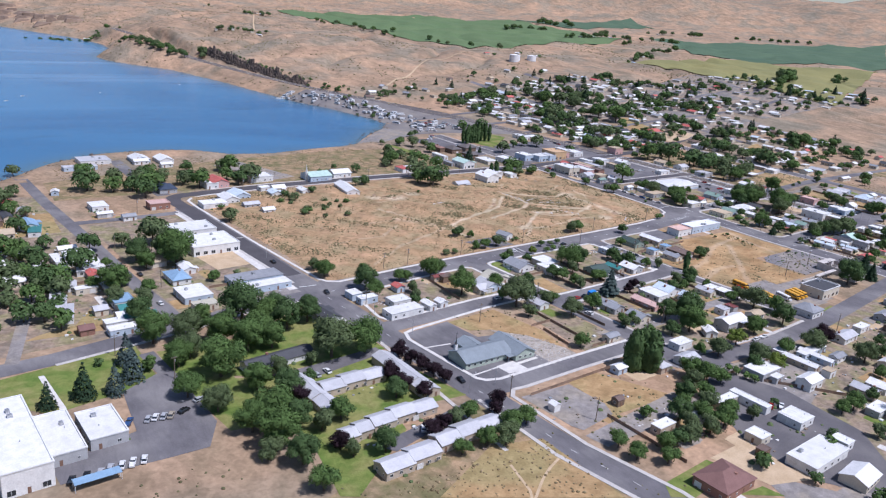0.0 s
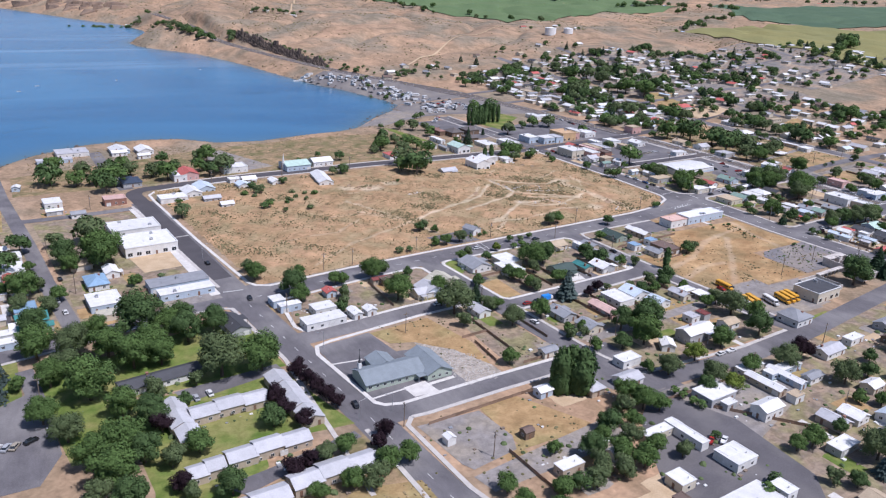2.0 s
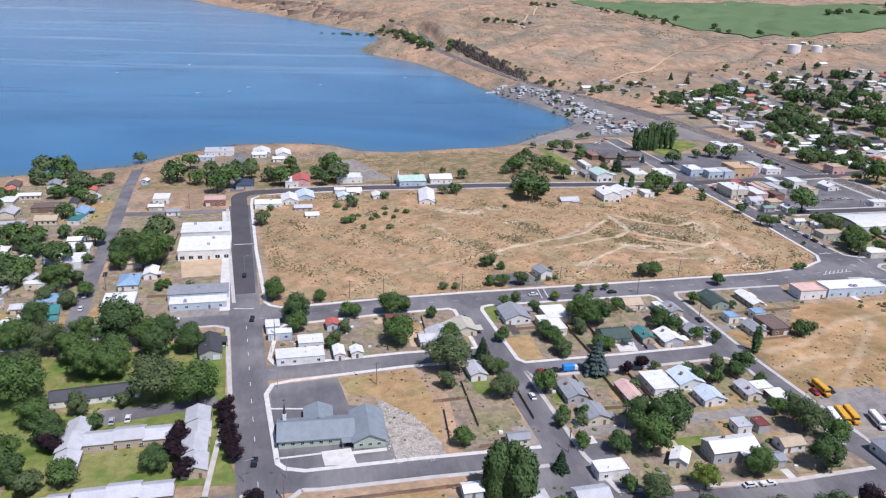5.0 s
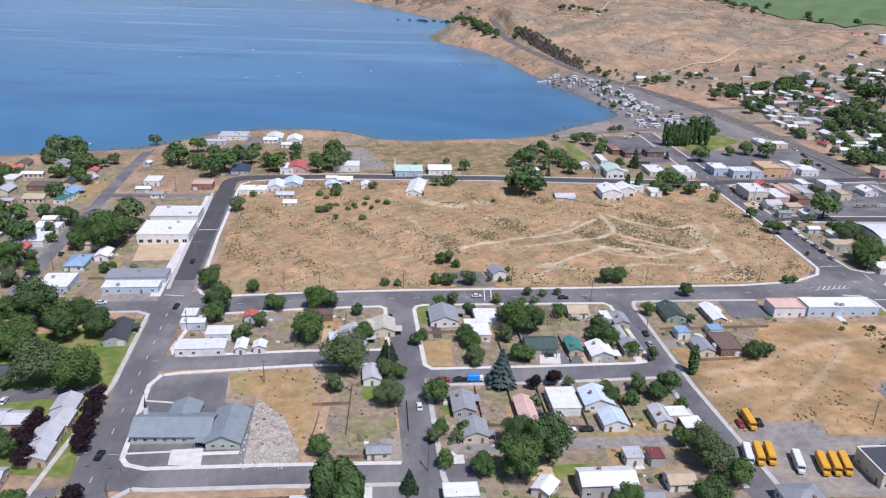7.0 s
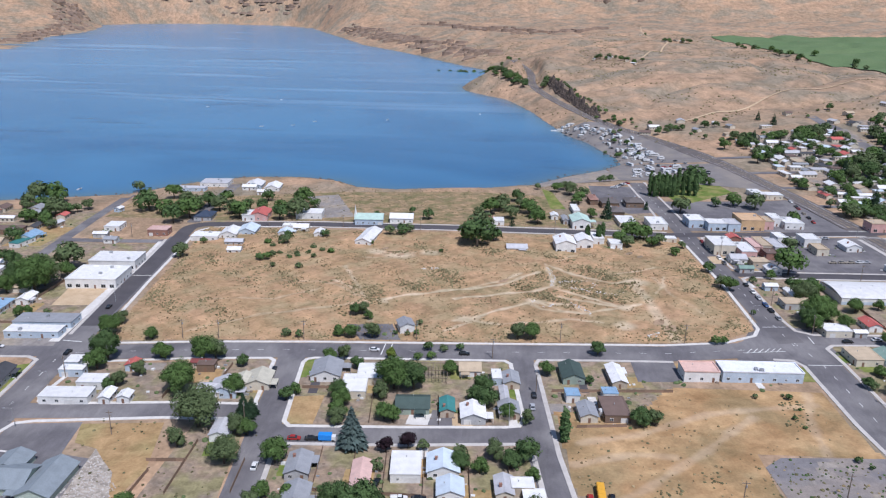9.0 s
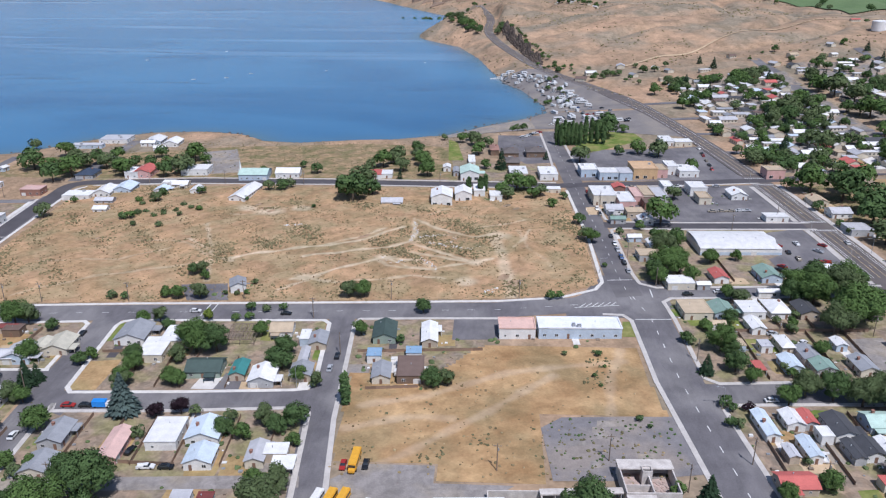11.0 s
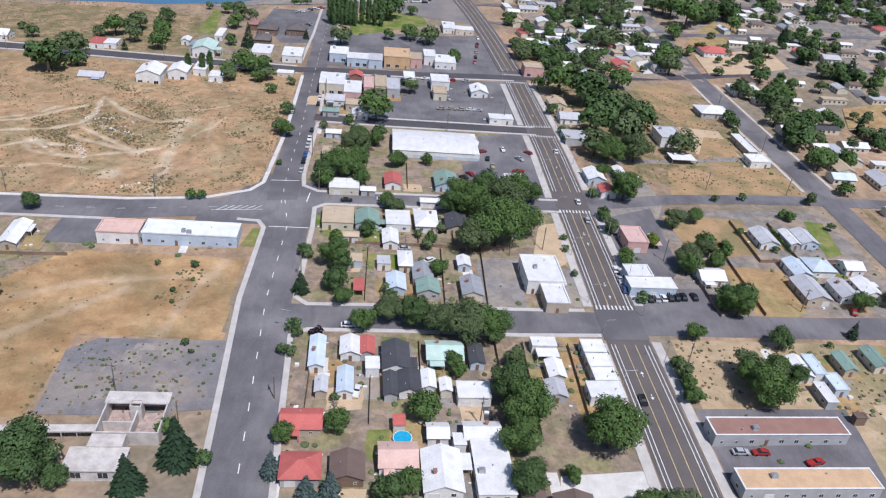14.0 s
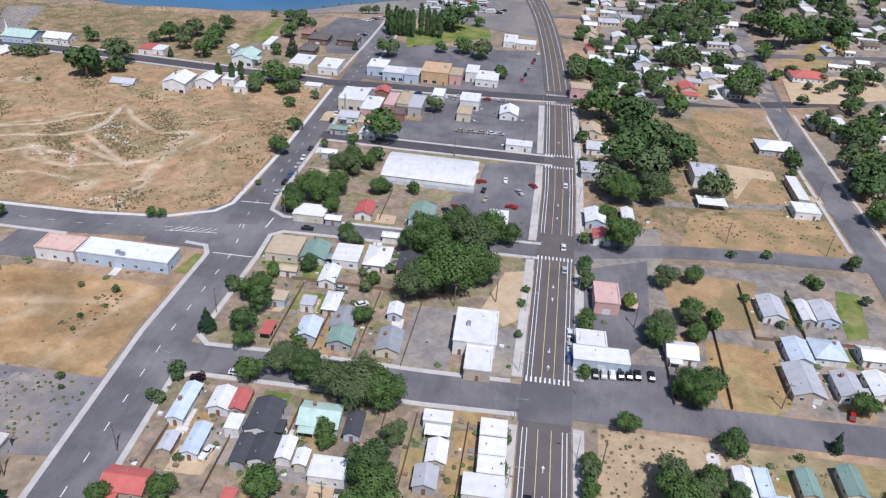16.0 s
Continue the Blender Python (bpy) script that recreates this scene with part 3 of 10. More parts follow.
patch("lot_pale_drive", [(49, -46), (50, -38), (58, -38), (57, -46)], 0.11, M_CONCRETE, "pale concrete drive")
patch("lot_south_yard", [(7, -144), (71, -147), (61, -169), (8, -187), (-24, -175), (-4, -157)], 0.08, M_GRAVEL, "large grey gravel yard")
patch("lot_alley", [(11, -96), (90, -91), (98, -91), (99, -96), (15, -102)], 0.08, M_GRAVEL, "grey gravel alley")
patch("lot_field_house_lot", [(12, 41), (33, 43), (39, 25.5), (21, 24.5)], 0.08, M_ASPHALT, "asphalt pad by the lone house")
patch("lot_north_lot", [(-64, 282), (-41, 291), (-17, 228), (-39, 223)], 0.08, M_GRAVEL, "grey gravel lot")
patch("lot_west_shop_lot", [(-138, 20), (-114, 21), (-111, 6), (-136, 4)], 0.07, M_GRAVEL, "grey gravel yard")
patch("lot_west_sand_lot", [(-143, 84), (-119, 87), (-116, 55), (-138, 53)], 0.07, M_SAND, "bare sandy lot")
patch("lot_brown_house_lawn", [(-74, -189), (-50, -187), (-47, -196), (-71, -199), (-78, -195)], 0.10, M_LAWN, "green lawn")
patch("lot_brown_house_lawn_south", [(-57, -205), (-46, -206), (-44, -213)], 0.10, M_LAWN, "green lawn")
patch("lot_brown_house_yard", [(-41, -201), (-26, -220), (7, -220), (-15, -230), (-45, -214)], 0.07, M_GRAVEL, "grey gravel yard")
patch("lot_avenue_field", [(-142, -160), (-111, -145), (-92, -150), (-91, -188)], 0.09, M_DRYGRASS, "dry grass field with a trail")
patch("lot_bus_lawn", [(120, -127), (136, -125), (136, -129), (119, -131)], 0.1, M_LAWN, "green strip")

for nm, pts in (("lot_weeds_east", [(347, -44), (440, -40), (440, -140), (348, -140)]), ("lot_weeds_northeast", [(346, 74), (440, 74), (438, 206), (343, 206)]), ("lot_weeds_school", [(-190, -150), (-98, -120), (-84, -190), (-74, -330), (-190, -300)]), ("lot_weeds_outer", [(460, -30), (620, -20), (620, -140), (460, -140)]), ("lot_weeds_outer_north", [(462, 66), (620, 66), (620, -12), (462, -18)])):
    patch(nm, pts, 0.025, M_PALELOT if nm == "lot_weeds_east" else M_WEEDS, "tan weedy soil with low dry scrub")
patch("lot_garden_lawn", [(-190, -27), (-172, -30), (-170, -62), (-158, -66), (-152, -84), (-168, -98), (-184, -96), (-189, -60)], 0.06, M_LAWN, "shaded green garden with shrubs")
patch("lot_park_drive", [(-197, -27), (-191, -26), (-188, -52), (-193, -56)], 0.11, M_ASPHALT, "grey asphalt drive into the parking lot")
for k, (x, y, w, d) in enumerate(((191, -61, 9, 4), (187, -66, 5, 7), (197, -63, 4, 3), (180, -72, 6, 3), (200, -78, 7, 4), (184, -82, 4, 4))):
    patch("lot_slab_%d" % (k + 1), [(x - w / 2, y - d / 2), (x + w / 2, y - d / 2 + 0.8), (x + w / 2 - 1, y + d / 2), (x - w / 2 + 0.6, y + d / 2 - 0.5)], 0.15 + 0.002 * k, M_GRAVEL, "pale broken concrete slab")

patch("lot_downtown_ground", [(217, 196), (322, 204), (324, 134), (218, 133)], 0.05, M_ASPHALT, "grey asphalt ground between the downtown shops")
patch("lot_downtown_north", [(208, 212), (322, 214), (314, 300), (205, 290)], 0.05, M_ASPHALT, "grey asphalt ground round the corner shops")
patch("lot_hotel_ground", [(140, 212), (196, 212), (194, 258), (140, 250)], 0.05, M_YARD, "garden soil and gravel below the hotel")
patch("lot_shore_ground", [(-190, 212), (130, 214), (120, 300), (60, 310), (-40, 300), (-190, 262)], 0.045, M_WEEDS, "tan weedy ground above the shore")
patch("road_crossing", [(184, 14), (229, 15), (229, 50), (204, 58), (192, 36), (184, 30)], 0.045, M_ASPHALT, "worn grey asphalt crossing")
patch("road_crossing_west", [(-112, -10), (-84, -6), (-84, 18), (-114, 16)], 0.045, M_ASPHALT, "worn grey asphalt crossing")
patch("road_crossing_lane", [(-16, -52), (12, -64), (14, -46), (-8, -34)], 0.045, M_ASPHALT, "worn grey asphalt crossing")
patch("road_crossing_cross", [(325.6, -46), (340.2, -45), (339.6, -29.5), (325.2, -29.5)], 0.19, M_MIDASPHALT, "grey asphalt junction on the main street")
patch("road_crossing_main", [(319, 36), (350, 40), (350, 64), (319, 54)], 0.045, M_ASPHALT, "worn grey asphalt crossing")
patch("road_crossing_south", [(-10, -104), (20, -104), (24, -146), (4, -146), (-14, -118)], 0.045, M_ASPHALT, "worn grey asphalt crossing")
patch("lot_trailer_court", [(11, -142), (23, -171), (20, -204), (7, -220), (-14, -230), (-36, -201), (-23, -179), (-8, -155)], 0.085, M_MIDASPHALT, "grey asphalt trailer court")
patch("lot_corner_alley", [(-77, -156), (-22, -149), (-16, -161), (-35, -163), (-75, -165)], 0.09, M_GRAVEL, "grey gravel alley")
patch("lot_brown_yard", [(-48, -187), (-25, -186), (-28, -203), (-22, -214), (-43, -207)], 0.095, M_SAND, "bare sandy yard")
patch("lot_golden_yard", [(380, 4), (402, 3), (404, -10), (401, -23), (394, -29), (382, -28), (379, -14)], 0.09, M_DRYGRASS, "dry golden grass lot behind the cafe")
patch("lot_orange_weeds", [(367, 42), (402, 43), (398, 14), (382, 10), (370, 20)], 0.085, M_LOTSOIL, "orange tan weedy lot behind the cafe")
patch("lot_west_grass", [(-234, 4), (-204, 2), (-204, 28), (-213, 12), (-227, 8)], 0.06, M_DRYGRASS, "dry golden grass corner")
patch("lot_west_grass_north", [(-223, 187), (-197, 186), (-197, 145), (-228, 143)], 0.06, M_DRYGRASS, "dry golden grass yard")
for k, line in enumerate(([(-117, -175), (-105, -166), (-93, -161)], [(-112, -157), (-114, -165), (-116, -174), (-135, -190)])):
    ribbon("footpath_%d" % (k + 1), smooth_line(line, 2), 0.9, 0.13, M_SAND, "structure", "narrow sandy footpath", step=3)
patch("lot_dry_paddock", [(456, 311), (479, 300), (531, 337), (507, 360), (491, 367)], 0.3, M_DRYGRASS, "dry golden paddock among the houses")
patch("lot_mown_paddock", [(387, 263), (409, 269), (408, 241), (384, 236)], 0.28, M_DRYGRASS, "dry mown lawn beside a court")
patch("lot_court", [(410, 266), (420, 273), (416, 243), (409, 241)], 0.3, M_CONCRETE, "pale concrete court")
patch("lot_sand_northeast", [(383, 89), (413, 99), (441, 100), (441, 72), (376, 57)], 0.06, M_LOTSOIL, "dry tan lot with weeds")
ribbon("lane_gravel_east", [(348, 94), (383, 99), (417, 107), (444, 112)], 4.5, 0.1, M_GRAVEL, "structure", "grey gravel lane")
patch("lot_yard_northeast", [(404, 112), (426, 112), (426, 146), (405, 148)], 0.065, M_SAND, "bare sandy yard")
patch("lot_dirt_mound", [(395, 219), (426, 220), (426, 176), (421, 149), (405, 153), (397, 184)], 0.07, M_LOTSOIL, "orange dirt mound with ruts")
patch("lot_red_house_yard", [(456, 288), (512, 302), (513, 263), (483, 251), (454, 247)], 0.27, M_SAND, "bare sandy yard")
patch("lot_far_paddock", [(518, 195), (552, 206), (531, 168), (507, 164)], 0.3, M_DRYGRASS, "dry golden paddock")
patch("lot_east_paddock", [(415, 136), (430, 135), (422, 101), (399, 97)], 0.07, M_LOTSOIL, "orange tan weedy lot")
patch("lot_motel_court", [(345, -76), (390, -73), (387, -110), (346, -110)], 0.06, M_ASPHALT, "grey asphalt motel court")
patch("lot_shade_court", [(303, -103), (325.4, -100), (326.5, -112), (301.7, -112)], 0.08, M_CONCRETE, "pale concrete yard under the big tree")

# yards of the house blocks
def yard(name, pts):
    patch("yard_block_" + name, pts, 0.03, M_TOWN if name == "east" else M_YARD, "mottled bare yard soil with weeds and gravel")


yard("one", [(-89, -8), (-12, 2), (-9, -35), (-89, -40)])
yard("two", [(2, 4), (86, 7), (90.5, -44), (6, -49)])
yard("three", [(7, -62), (92, -56), (98, -90), (9, -92)])
yard("four", [(9, -92), (98, -90), (101, -130), (15, -131)])
yard("five", [(-26, -48), (-8, -47), (-2, -105), (-28, -106)])
yard("six", [(229, 33), (324, 38), (324, -31), (229, -34)])
yard("seven", [(230, -50), (325, -45), (327, -140), (236, -140)])
yard("eight", [(219, 120), (324, 121), (324, 51), (220, 46)])
yard("nine", [(216, 196), (322, 205), (324, 134), (218, 133)])
yard("ten", [(99, 9), (152, 11), (150, -14), (138, -46), (103, -46)])
yard("west", [(-170, -4), (-112, 8), (-128, 155), (-182, 153)])
yard("shore", [(-112, 195), (190, 192), (190, 176), (150, 172), (60, 176), (-30, 172), (-110, 168)])
yard("north", [(-110, 203), (190, 206), (190, 231), (-112, 231)])
yard("farwest", [(-275, -10), (-177, -3), (-200, 228), (-275, 228)])
yard("east", [(347, -29), (442, -24), (442, 56), (347, 45)])
yard("south", [(15, -145), (215, -128), (225, -330), (-40, -330), (-20, -200)])
quad_field("beach_lot", (190, 470), (292, 440), (318, 330), (186, 372), M_LOTGRAVEL, "grey gravel beach and car park", 0.2, 50)
quad_field("camp_lot", (150, 660), (215, 665), (290, 448), (200, 470), M_LOTGRAVEL, "grey gravel camp ground", 0.2, 60)
quad_field("beach_sand", (100, 352), (186, 440), (190, 372), (120, 330), M_GRAVEL, "grey beach gravel", 0.3, 20)
quad_field("town_east_soil", (346, 560), (456, 560), (446, 232), (344, 232), M_TOWN, "greyish yard soil between houses", 0.15, 40)
quad_field("town_northeast_soil", (470, 600), (720, 585), (660, 250), (460, 250), M_TOWN, "greyish yard soil between houses", 0.15, 60)
quad_field("town_farther_soil", (700, 560), (1010, 560), (980, 300), (690, 290), M_TOWN, "greyish yard soil between houses", 0.25, 60)
for k, (x0, y0, x1, y1) in enumerate(((322, 285, 446, 282), (312, 345, 450, 340), (300, 400, 455, 398), (285, 460, 457, 458), (446, 330, 690, 345), (460, 420, 720, 430), (465, 520, 740, 530), (540, 214, 560, 640), (640, 214, 660, 640), (700, 420, 1010, 440), (690, 345, 980, 340), (850, 290, 870, 560))):
    ribbon("road_outer_%d" % (k + 1), [(x0, y0), (x1, y1)], 7.5, 0.3 if x0 < 680 else 0.45, M_ASPHALT, "structure", "grey asphalt residential street", step=6)

# far fields on the plateau
quad_field("field_green", (653, 1871), (1690, 2080), (1480, 1250), (690, 970), M_CROP, "irrigated green crop field")
quad_field("field_green_far", (1700, 2060), (2600, 2300), (2400, 1930), (1740, 1790), M_CROPDARK, "dark green crop field")
quad_field("field_dark", (1640, 1330), (3160, 1376), (1733, 655), (1250, 830), M_CROPDARK, "dark green crop field")
quad_field("field_olive", (968, 815), (1235, 800), (1560, 590), (880, 300), M_CROPOLIVE, "olive green pasture")
for k, line in enumerate(([(255, 1185), (340, 1230), (430, 1480), (520, 1700), (505, 2050), (560, 2400)], [(339, 1207), (500, 1100), (640, 980), (735, 925), (860, 860), (1000, 880)], [(300, 640), (420, 760), (560, 860), (700, 900)])):
    ribbon("track_%d" % (k + 1), smooth_line(line, 2), 3.2, 0.7, M_SAND, "structure", "pale dirt track over the dry hills", step=8)

# sidewalks and kerbs
def sidewalk(i, line, material):
    ribbon("sidewalk_%d" % i, line, 1.7, 0.2, material, "structure", "pale concrete sidewalk and kerb", thick=0.3)


sidewalk(1, [(-97, 26), (-96.5, 20), (-94, 15.5), (-88, 12.5), (-45, 17.3), (0, 20.6), (73, 24), (156, 28.5), (183, 33), (199, 42), (203, 50), (203.2, 106), (199.4, 190)], M_CONCRETE)
sidewalk(2, [(-97, 26), (-104.7, 90), (-112.5, 172), (-113, 186), (-108, 193), (-95, 196.5), (-41, 200.5)], M_CONCRETE)
sidewalk(3, [(-41, 200.5), (56, 200), (114, 197), (196, 194)], M_WALK)
sidewalk(4, [(-90, 210), (-41, 213.3), (56, 212.3), (114, 209.5), (194, 206.5)], M_WALK)
sidewalk(5, [(-9, -34), (-8.5, -35.5), (-39, -36.5), (-84, -40.8), (-90, -39.5), (-92, -35), (-90, -10), (-87, -5.5), (-80, -4.8), (-45, 0.6), (-14, 3.2), (-11.5, 1), (-9, -34)], M_CONCRETE)
sidewalk(6, [(-84, -53.5), (-39, -47.7), (-7, -46.5)], M_CONCRETE)
sidewalk(7, [(-84, -53.5), (-90, -55.5), (-92, -62), (-86.5, -104), (-84, -107), (-78, -108.8), (-40, -107), (-2, -106)], M_CONCRETE)
sidewalk(8, [(2, 3.5), (5, 4.8), (73, 7.4), (85, 7.8), (87.6, 5), (91.5, -40), (89.5, -44.4), (85, -45.4), (48, -48), (8, -50), (5.4, -47), (1, 0), (2, 3.5)], M_CONCRETE)
sidewalk(9, [(6, -57), (7.5, -61.5), (48, -59.7), (90, -56), (93.5, -59), (99.5, -118)], M_WALK)
sidewalk(10, [(6, -57), (10.5, -112), (15, -131), (70, -133), (101, -130.5)], M_WALK)
sidewalk(11, [(98, 5), (99.5, 9.5), (125, 11), (156, 12)], M_WALK)
sidewalk(12, [(98, 5), (102.5, -62), (109.5, -118)], M_WALK)
sidewalk(13, [(199, 17.5), (207, 17), (209.8, 12), (210.6, -35), (215.6, -90), (221.5, -160), (227, -300)], M_WALK)
sidewalk(14, [(322, -30.4), (299, -32), (264, -33), (232, -35.3), (228, -32), (227.4, 14), (226.2, 30), (230, 33.8), (275, 36.6), (325, 39.6)], M_WALK)
sidewalk(15, [(325, -43.8), (299, -45.9), (264, -46.9), (234, -48.6), (229.4, -52), (232.5, -90), (238.5, -160)], M_WALK)
sidewalk(16, [(325, 50.2), (275, 47.4), (226, 44.8), (219.5, 49), (218, 60), (217, 106), (216.7, 119), (220, 121.6), (252, 120.8), (325, 122.8)], M_WALK)
sidewalk(17, [(325, 133), (252, 131.4), (219, 132.2), (216, 136), (213.2, 181), (214, 196), (220, 198.2), (268, 201.4), (322, 208)], M_WALK)
sidewalk(18, [(212, 225), (209.5, 280), (206.6, 355)], M_WALK)
sidewalk(19, [(195, 218), (194.3, 280), (191.5, 355)], M_WALK)
sidewalk(20, [(-110.4, 20), (-118.6, 90), (-126.6, 165)], M_WALK)
sidewalk(21, [(-108, -150), (-104.8, -60), (-110.8, -6), (-116, -3.2), (-138, -4.4), (-174, -13.4), (-226, -22.4)], M_WALK)
sidewalk(22, [(-79, -118), (-73, -118.5), (-40, -117), (0, -116)], M_WALK)
sidewalk(23, [(-79, -118), (-82.5, -122), (-80.5, -160), (-72.5, -195), (-64.8, -330)], M_WALK)
sidewalk(24, [(-96, -118), (-94.5, -160), (-87, -195), (-79.5, -330)], M_WALK)
sidewalk(25, [(442, 75), (438.5, 146), (436, 222)], M_WALK)
sidewalk(26, [(458, 80), (454.5, 146), (451.5, 228)], M_WALK)
for i, (side, y0, y1) in enumerate(((-8.9, -330, -48), (-8.9, -28, 38), (-8.9, 52, 121), (-8.9, 135, 200), (8.9, -330, -46), (8.9, -26, 40), (8.9, 62, 205))):
    ribbon("sidewalk_main_%d" % (i + 1), [(main_x(y0 + (y1 - y0) * k / 8) + side, y0 + (y1 - y0) * k / 8) for k in range(9)], 3.0, 0.2, M_WALK, "structure", "grey concrete sidewalk beside the main street", thick=0.3)
ribbon("sidewalk_broad", [(-113.6, 12), (-117, 50), (-121.5, 110), (-127.2, 160)], 4.5, 0.16, M_CONCRETE, "structure", "broad pale concrete apron before the shops", thick=0.25)


def dashes(name, line, off, length, gap, w, material, lift=0.2):
    """Paint strokes along a road, offset from its centre line."""
    pts = offset(resample(line, 1.0), off)
    v, f, s, on = [], [], 0.0, None
    run = [0.0]
    for a, b in zip(pts, pts[1:]):
        run.append(run[-1] + math.dist(a, b))
    p = 0.0

    def at(q):
        k = min(max(int(np.searchsorted(run, q)) - 1, 0), len(pts) - 2)
        t = (q - run[k]) / max(run[k + 1] - run[k], 1e-6)
        a, b = pts[k], pts[k + 1]
        d = Vector((b[0] - a[0], b[1] - a[1])).normalized()
        return a[0] + (b[0] - a[0]) * t, a[1] + (b[1] - a[1]) * t, d
    while p + length <= run[-1]:
        k = max(1, int(length / 6))
        for j in range(k):
            xa, ya, da = at(p + length * j / k)
            xb, yb, db = at(p + length * (j + 1) / k)
            i = len(v)
            for x, y, d, s in ((xa, ya, da, 1), (xb, yb, db, 1), (xb, yb, db, -1), (xa, ya, da, -1)):
                v.append((x - d.y * w / 2 * s, y + d.x * w / 2 * s, gz(x, y) + lift))
            f.append((i + 3, i + 2, i + 1, i))
        p += length + gap
    return raw(name, v, f, material, None, "structure", "painted road line")


def between(y0, y1):
    """The stretch of the main street between two junctions."""
    return [(main_x(y0 + (y1 - y0) * k / 8), y0 + (y1 - y0) * k / 8) for k in range(9)]


MAIN_RUNS = [between(*p) for p in ((-330, -47), (-27, 39), (59, 121), (136, 204), (222, 225))]
for nm, line, off, ln, gp, w, m in (
        ("line_avenue", AV_A[:6], 0, 3, 9, 0.2, M_PAINTW),
        ("line_field_street", ST_1, 0, 3, 8, 0.2, M_PAINTW), ("line_middle_avenue", NS_3S, 0, 3.2, 7.5, 0.28, M_PAINTW), ("line_middle_north", NS_3N, 0, 3, 7, 0.22, M_PAINTW),
        *((("line_main_%d" % (8 * k + i + 1)), run, o, 6, 0, ww, mm) for k, run in enumerate(MAIN_RUNS[:4]) for i, (o, ww, mm) in enumerate(((1.75, 0.2, M_PAINTY), (-1.75, 0.2, M_PAINTY), (4.7, 0.24, M_PAINTW), (5.9, 0.24, M_PAINTW), (-4.7, 0.24, M_PAINTW), (-5.9, 0.24, M_PAINTW)))),
        ("line_highway_a", MAIN_N, 1.8, 6, 0, 0.22, M_PAINTY), ("line_highway_b", MAIN_N, -1.8, 6, 0, 0.22, M_PAINTY),
        ("line_highway_c", MAIN_N, 5.2, 6, 0, 0.25, M_PAINTW), ("line_highway_d", MAIN_N, -5.2, 6, 0, 0.25, M_PAINTW)):
    dashes(nm, line, off, ln, gp, w, m, 0.39 if "highway" in nm else 0.2)


def crosswalk(name, x0, y0, x1, y1, n, w=2.4, bar=0.55):
    """A row of thick white bars from kerb to kerb."""
    a, b = Vector((x0, y0)), Vector((x1, y1))
    d = (b - a).normalized()
    q = Vector((-d.y, d.x)) * w / 2
    v, f = [], []
    for i in range(n):
        c = a + (b - a) * ((i + 0.5) / n)
        k = len(v)
        for p in (c - d * bar / 2 - q, c + d * bar / 2 - q, c + d * bar / 2 + q, c - d * bar / 2 + q):
            v.append((p.x, p.y, gz(p.x, p.y) + 0.21))
        f.append((k, k + 1, k + 2, k + 3))
    return raw(name, v, f, M_PAINTW, None, "structure", "white zebra crossing bars")


def arrow(name, x, y, s=1.0):
    """A painted turn arrow in the middle lane."""
    shape = [(-0.12, -1.6), (0.12, -1.6), (0.12, 0.2), (0.7, 0.2), (0, 1.5), (-0.7, 0.2), (-0.12, 0.2)]
    v = [(x + a * s, y + b * s, gz(x, y) + 0.22) for a, b in shape]
    return raw(name, v, [tuple(range(7))], M_PAINTW, None, "structure", "white painted lane arrow")


for i, y in enumerate((-28, 40.5, 134.5, 121, 204.5, 219)):
    crosswalk("crosswalk_%d" % (i + 1), main_x(y) - 6.7, y - 0.3, main_x(y) + 6.7, y + 0.3, 10)
for i, (y, s) in enumerate(((-22, 0.8), (-14, -0.8), (14, 0.8), (22, -0.8), (-62, 0.8), (-72, -0.8), (72, 0.8), (84, -0.8), (150, 0.8))):
    arrow("lane_arrow_%d" % (i + 1), main_x(y), y, s)
# hatched island and stop lines at the wide junction
for i in range(6):
    x = 190 + i * 2.6
    ribbon("hatch_%d" % (i + 1), [(x, 23.5 + i * 0.35), (x + 3.2, 27.5 + i * 0.3)], 0.35, 0.22, M_PAINTW, "structure", "faded white hatched road marking")
ribbon("hatch_edge", [(188, 23), (207, 26)], 0.3, 0.22, M_PAINTW, "structure", "faded white road line")
ribbon("stop_line_south", [(211.5, 13), (226, 13.6)], 0.45, 0.22, M_PAINTW, "structure", "white stop line")
ribbon("stop_line_east", [(222.5, 34.5), (222.8, 42.5)], 0.45, 0.22, M_PAINTW, "structure", "white stop line")
ribbon("stop_line_north", [(205.5, 52), (217, 53)], 0.45, 0.22, M_PAINTW, "structure", "white stop line")
ribbon("stop_line_avenue", [(-101, 12.5), (-110, 13.5)], 0.6, 0.22, M_PAINTW, "structure", "white stop line")
ribbon("kerb_bulb", [(-117.2, 98), (-107, 98.6)], 0.8, 0.22, M_CONCRETE, "structure", "pale concrete band across the avenue")


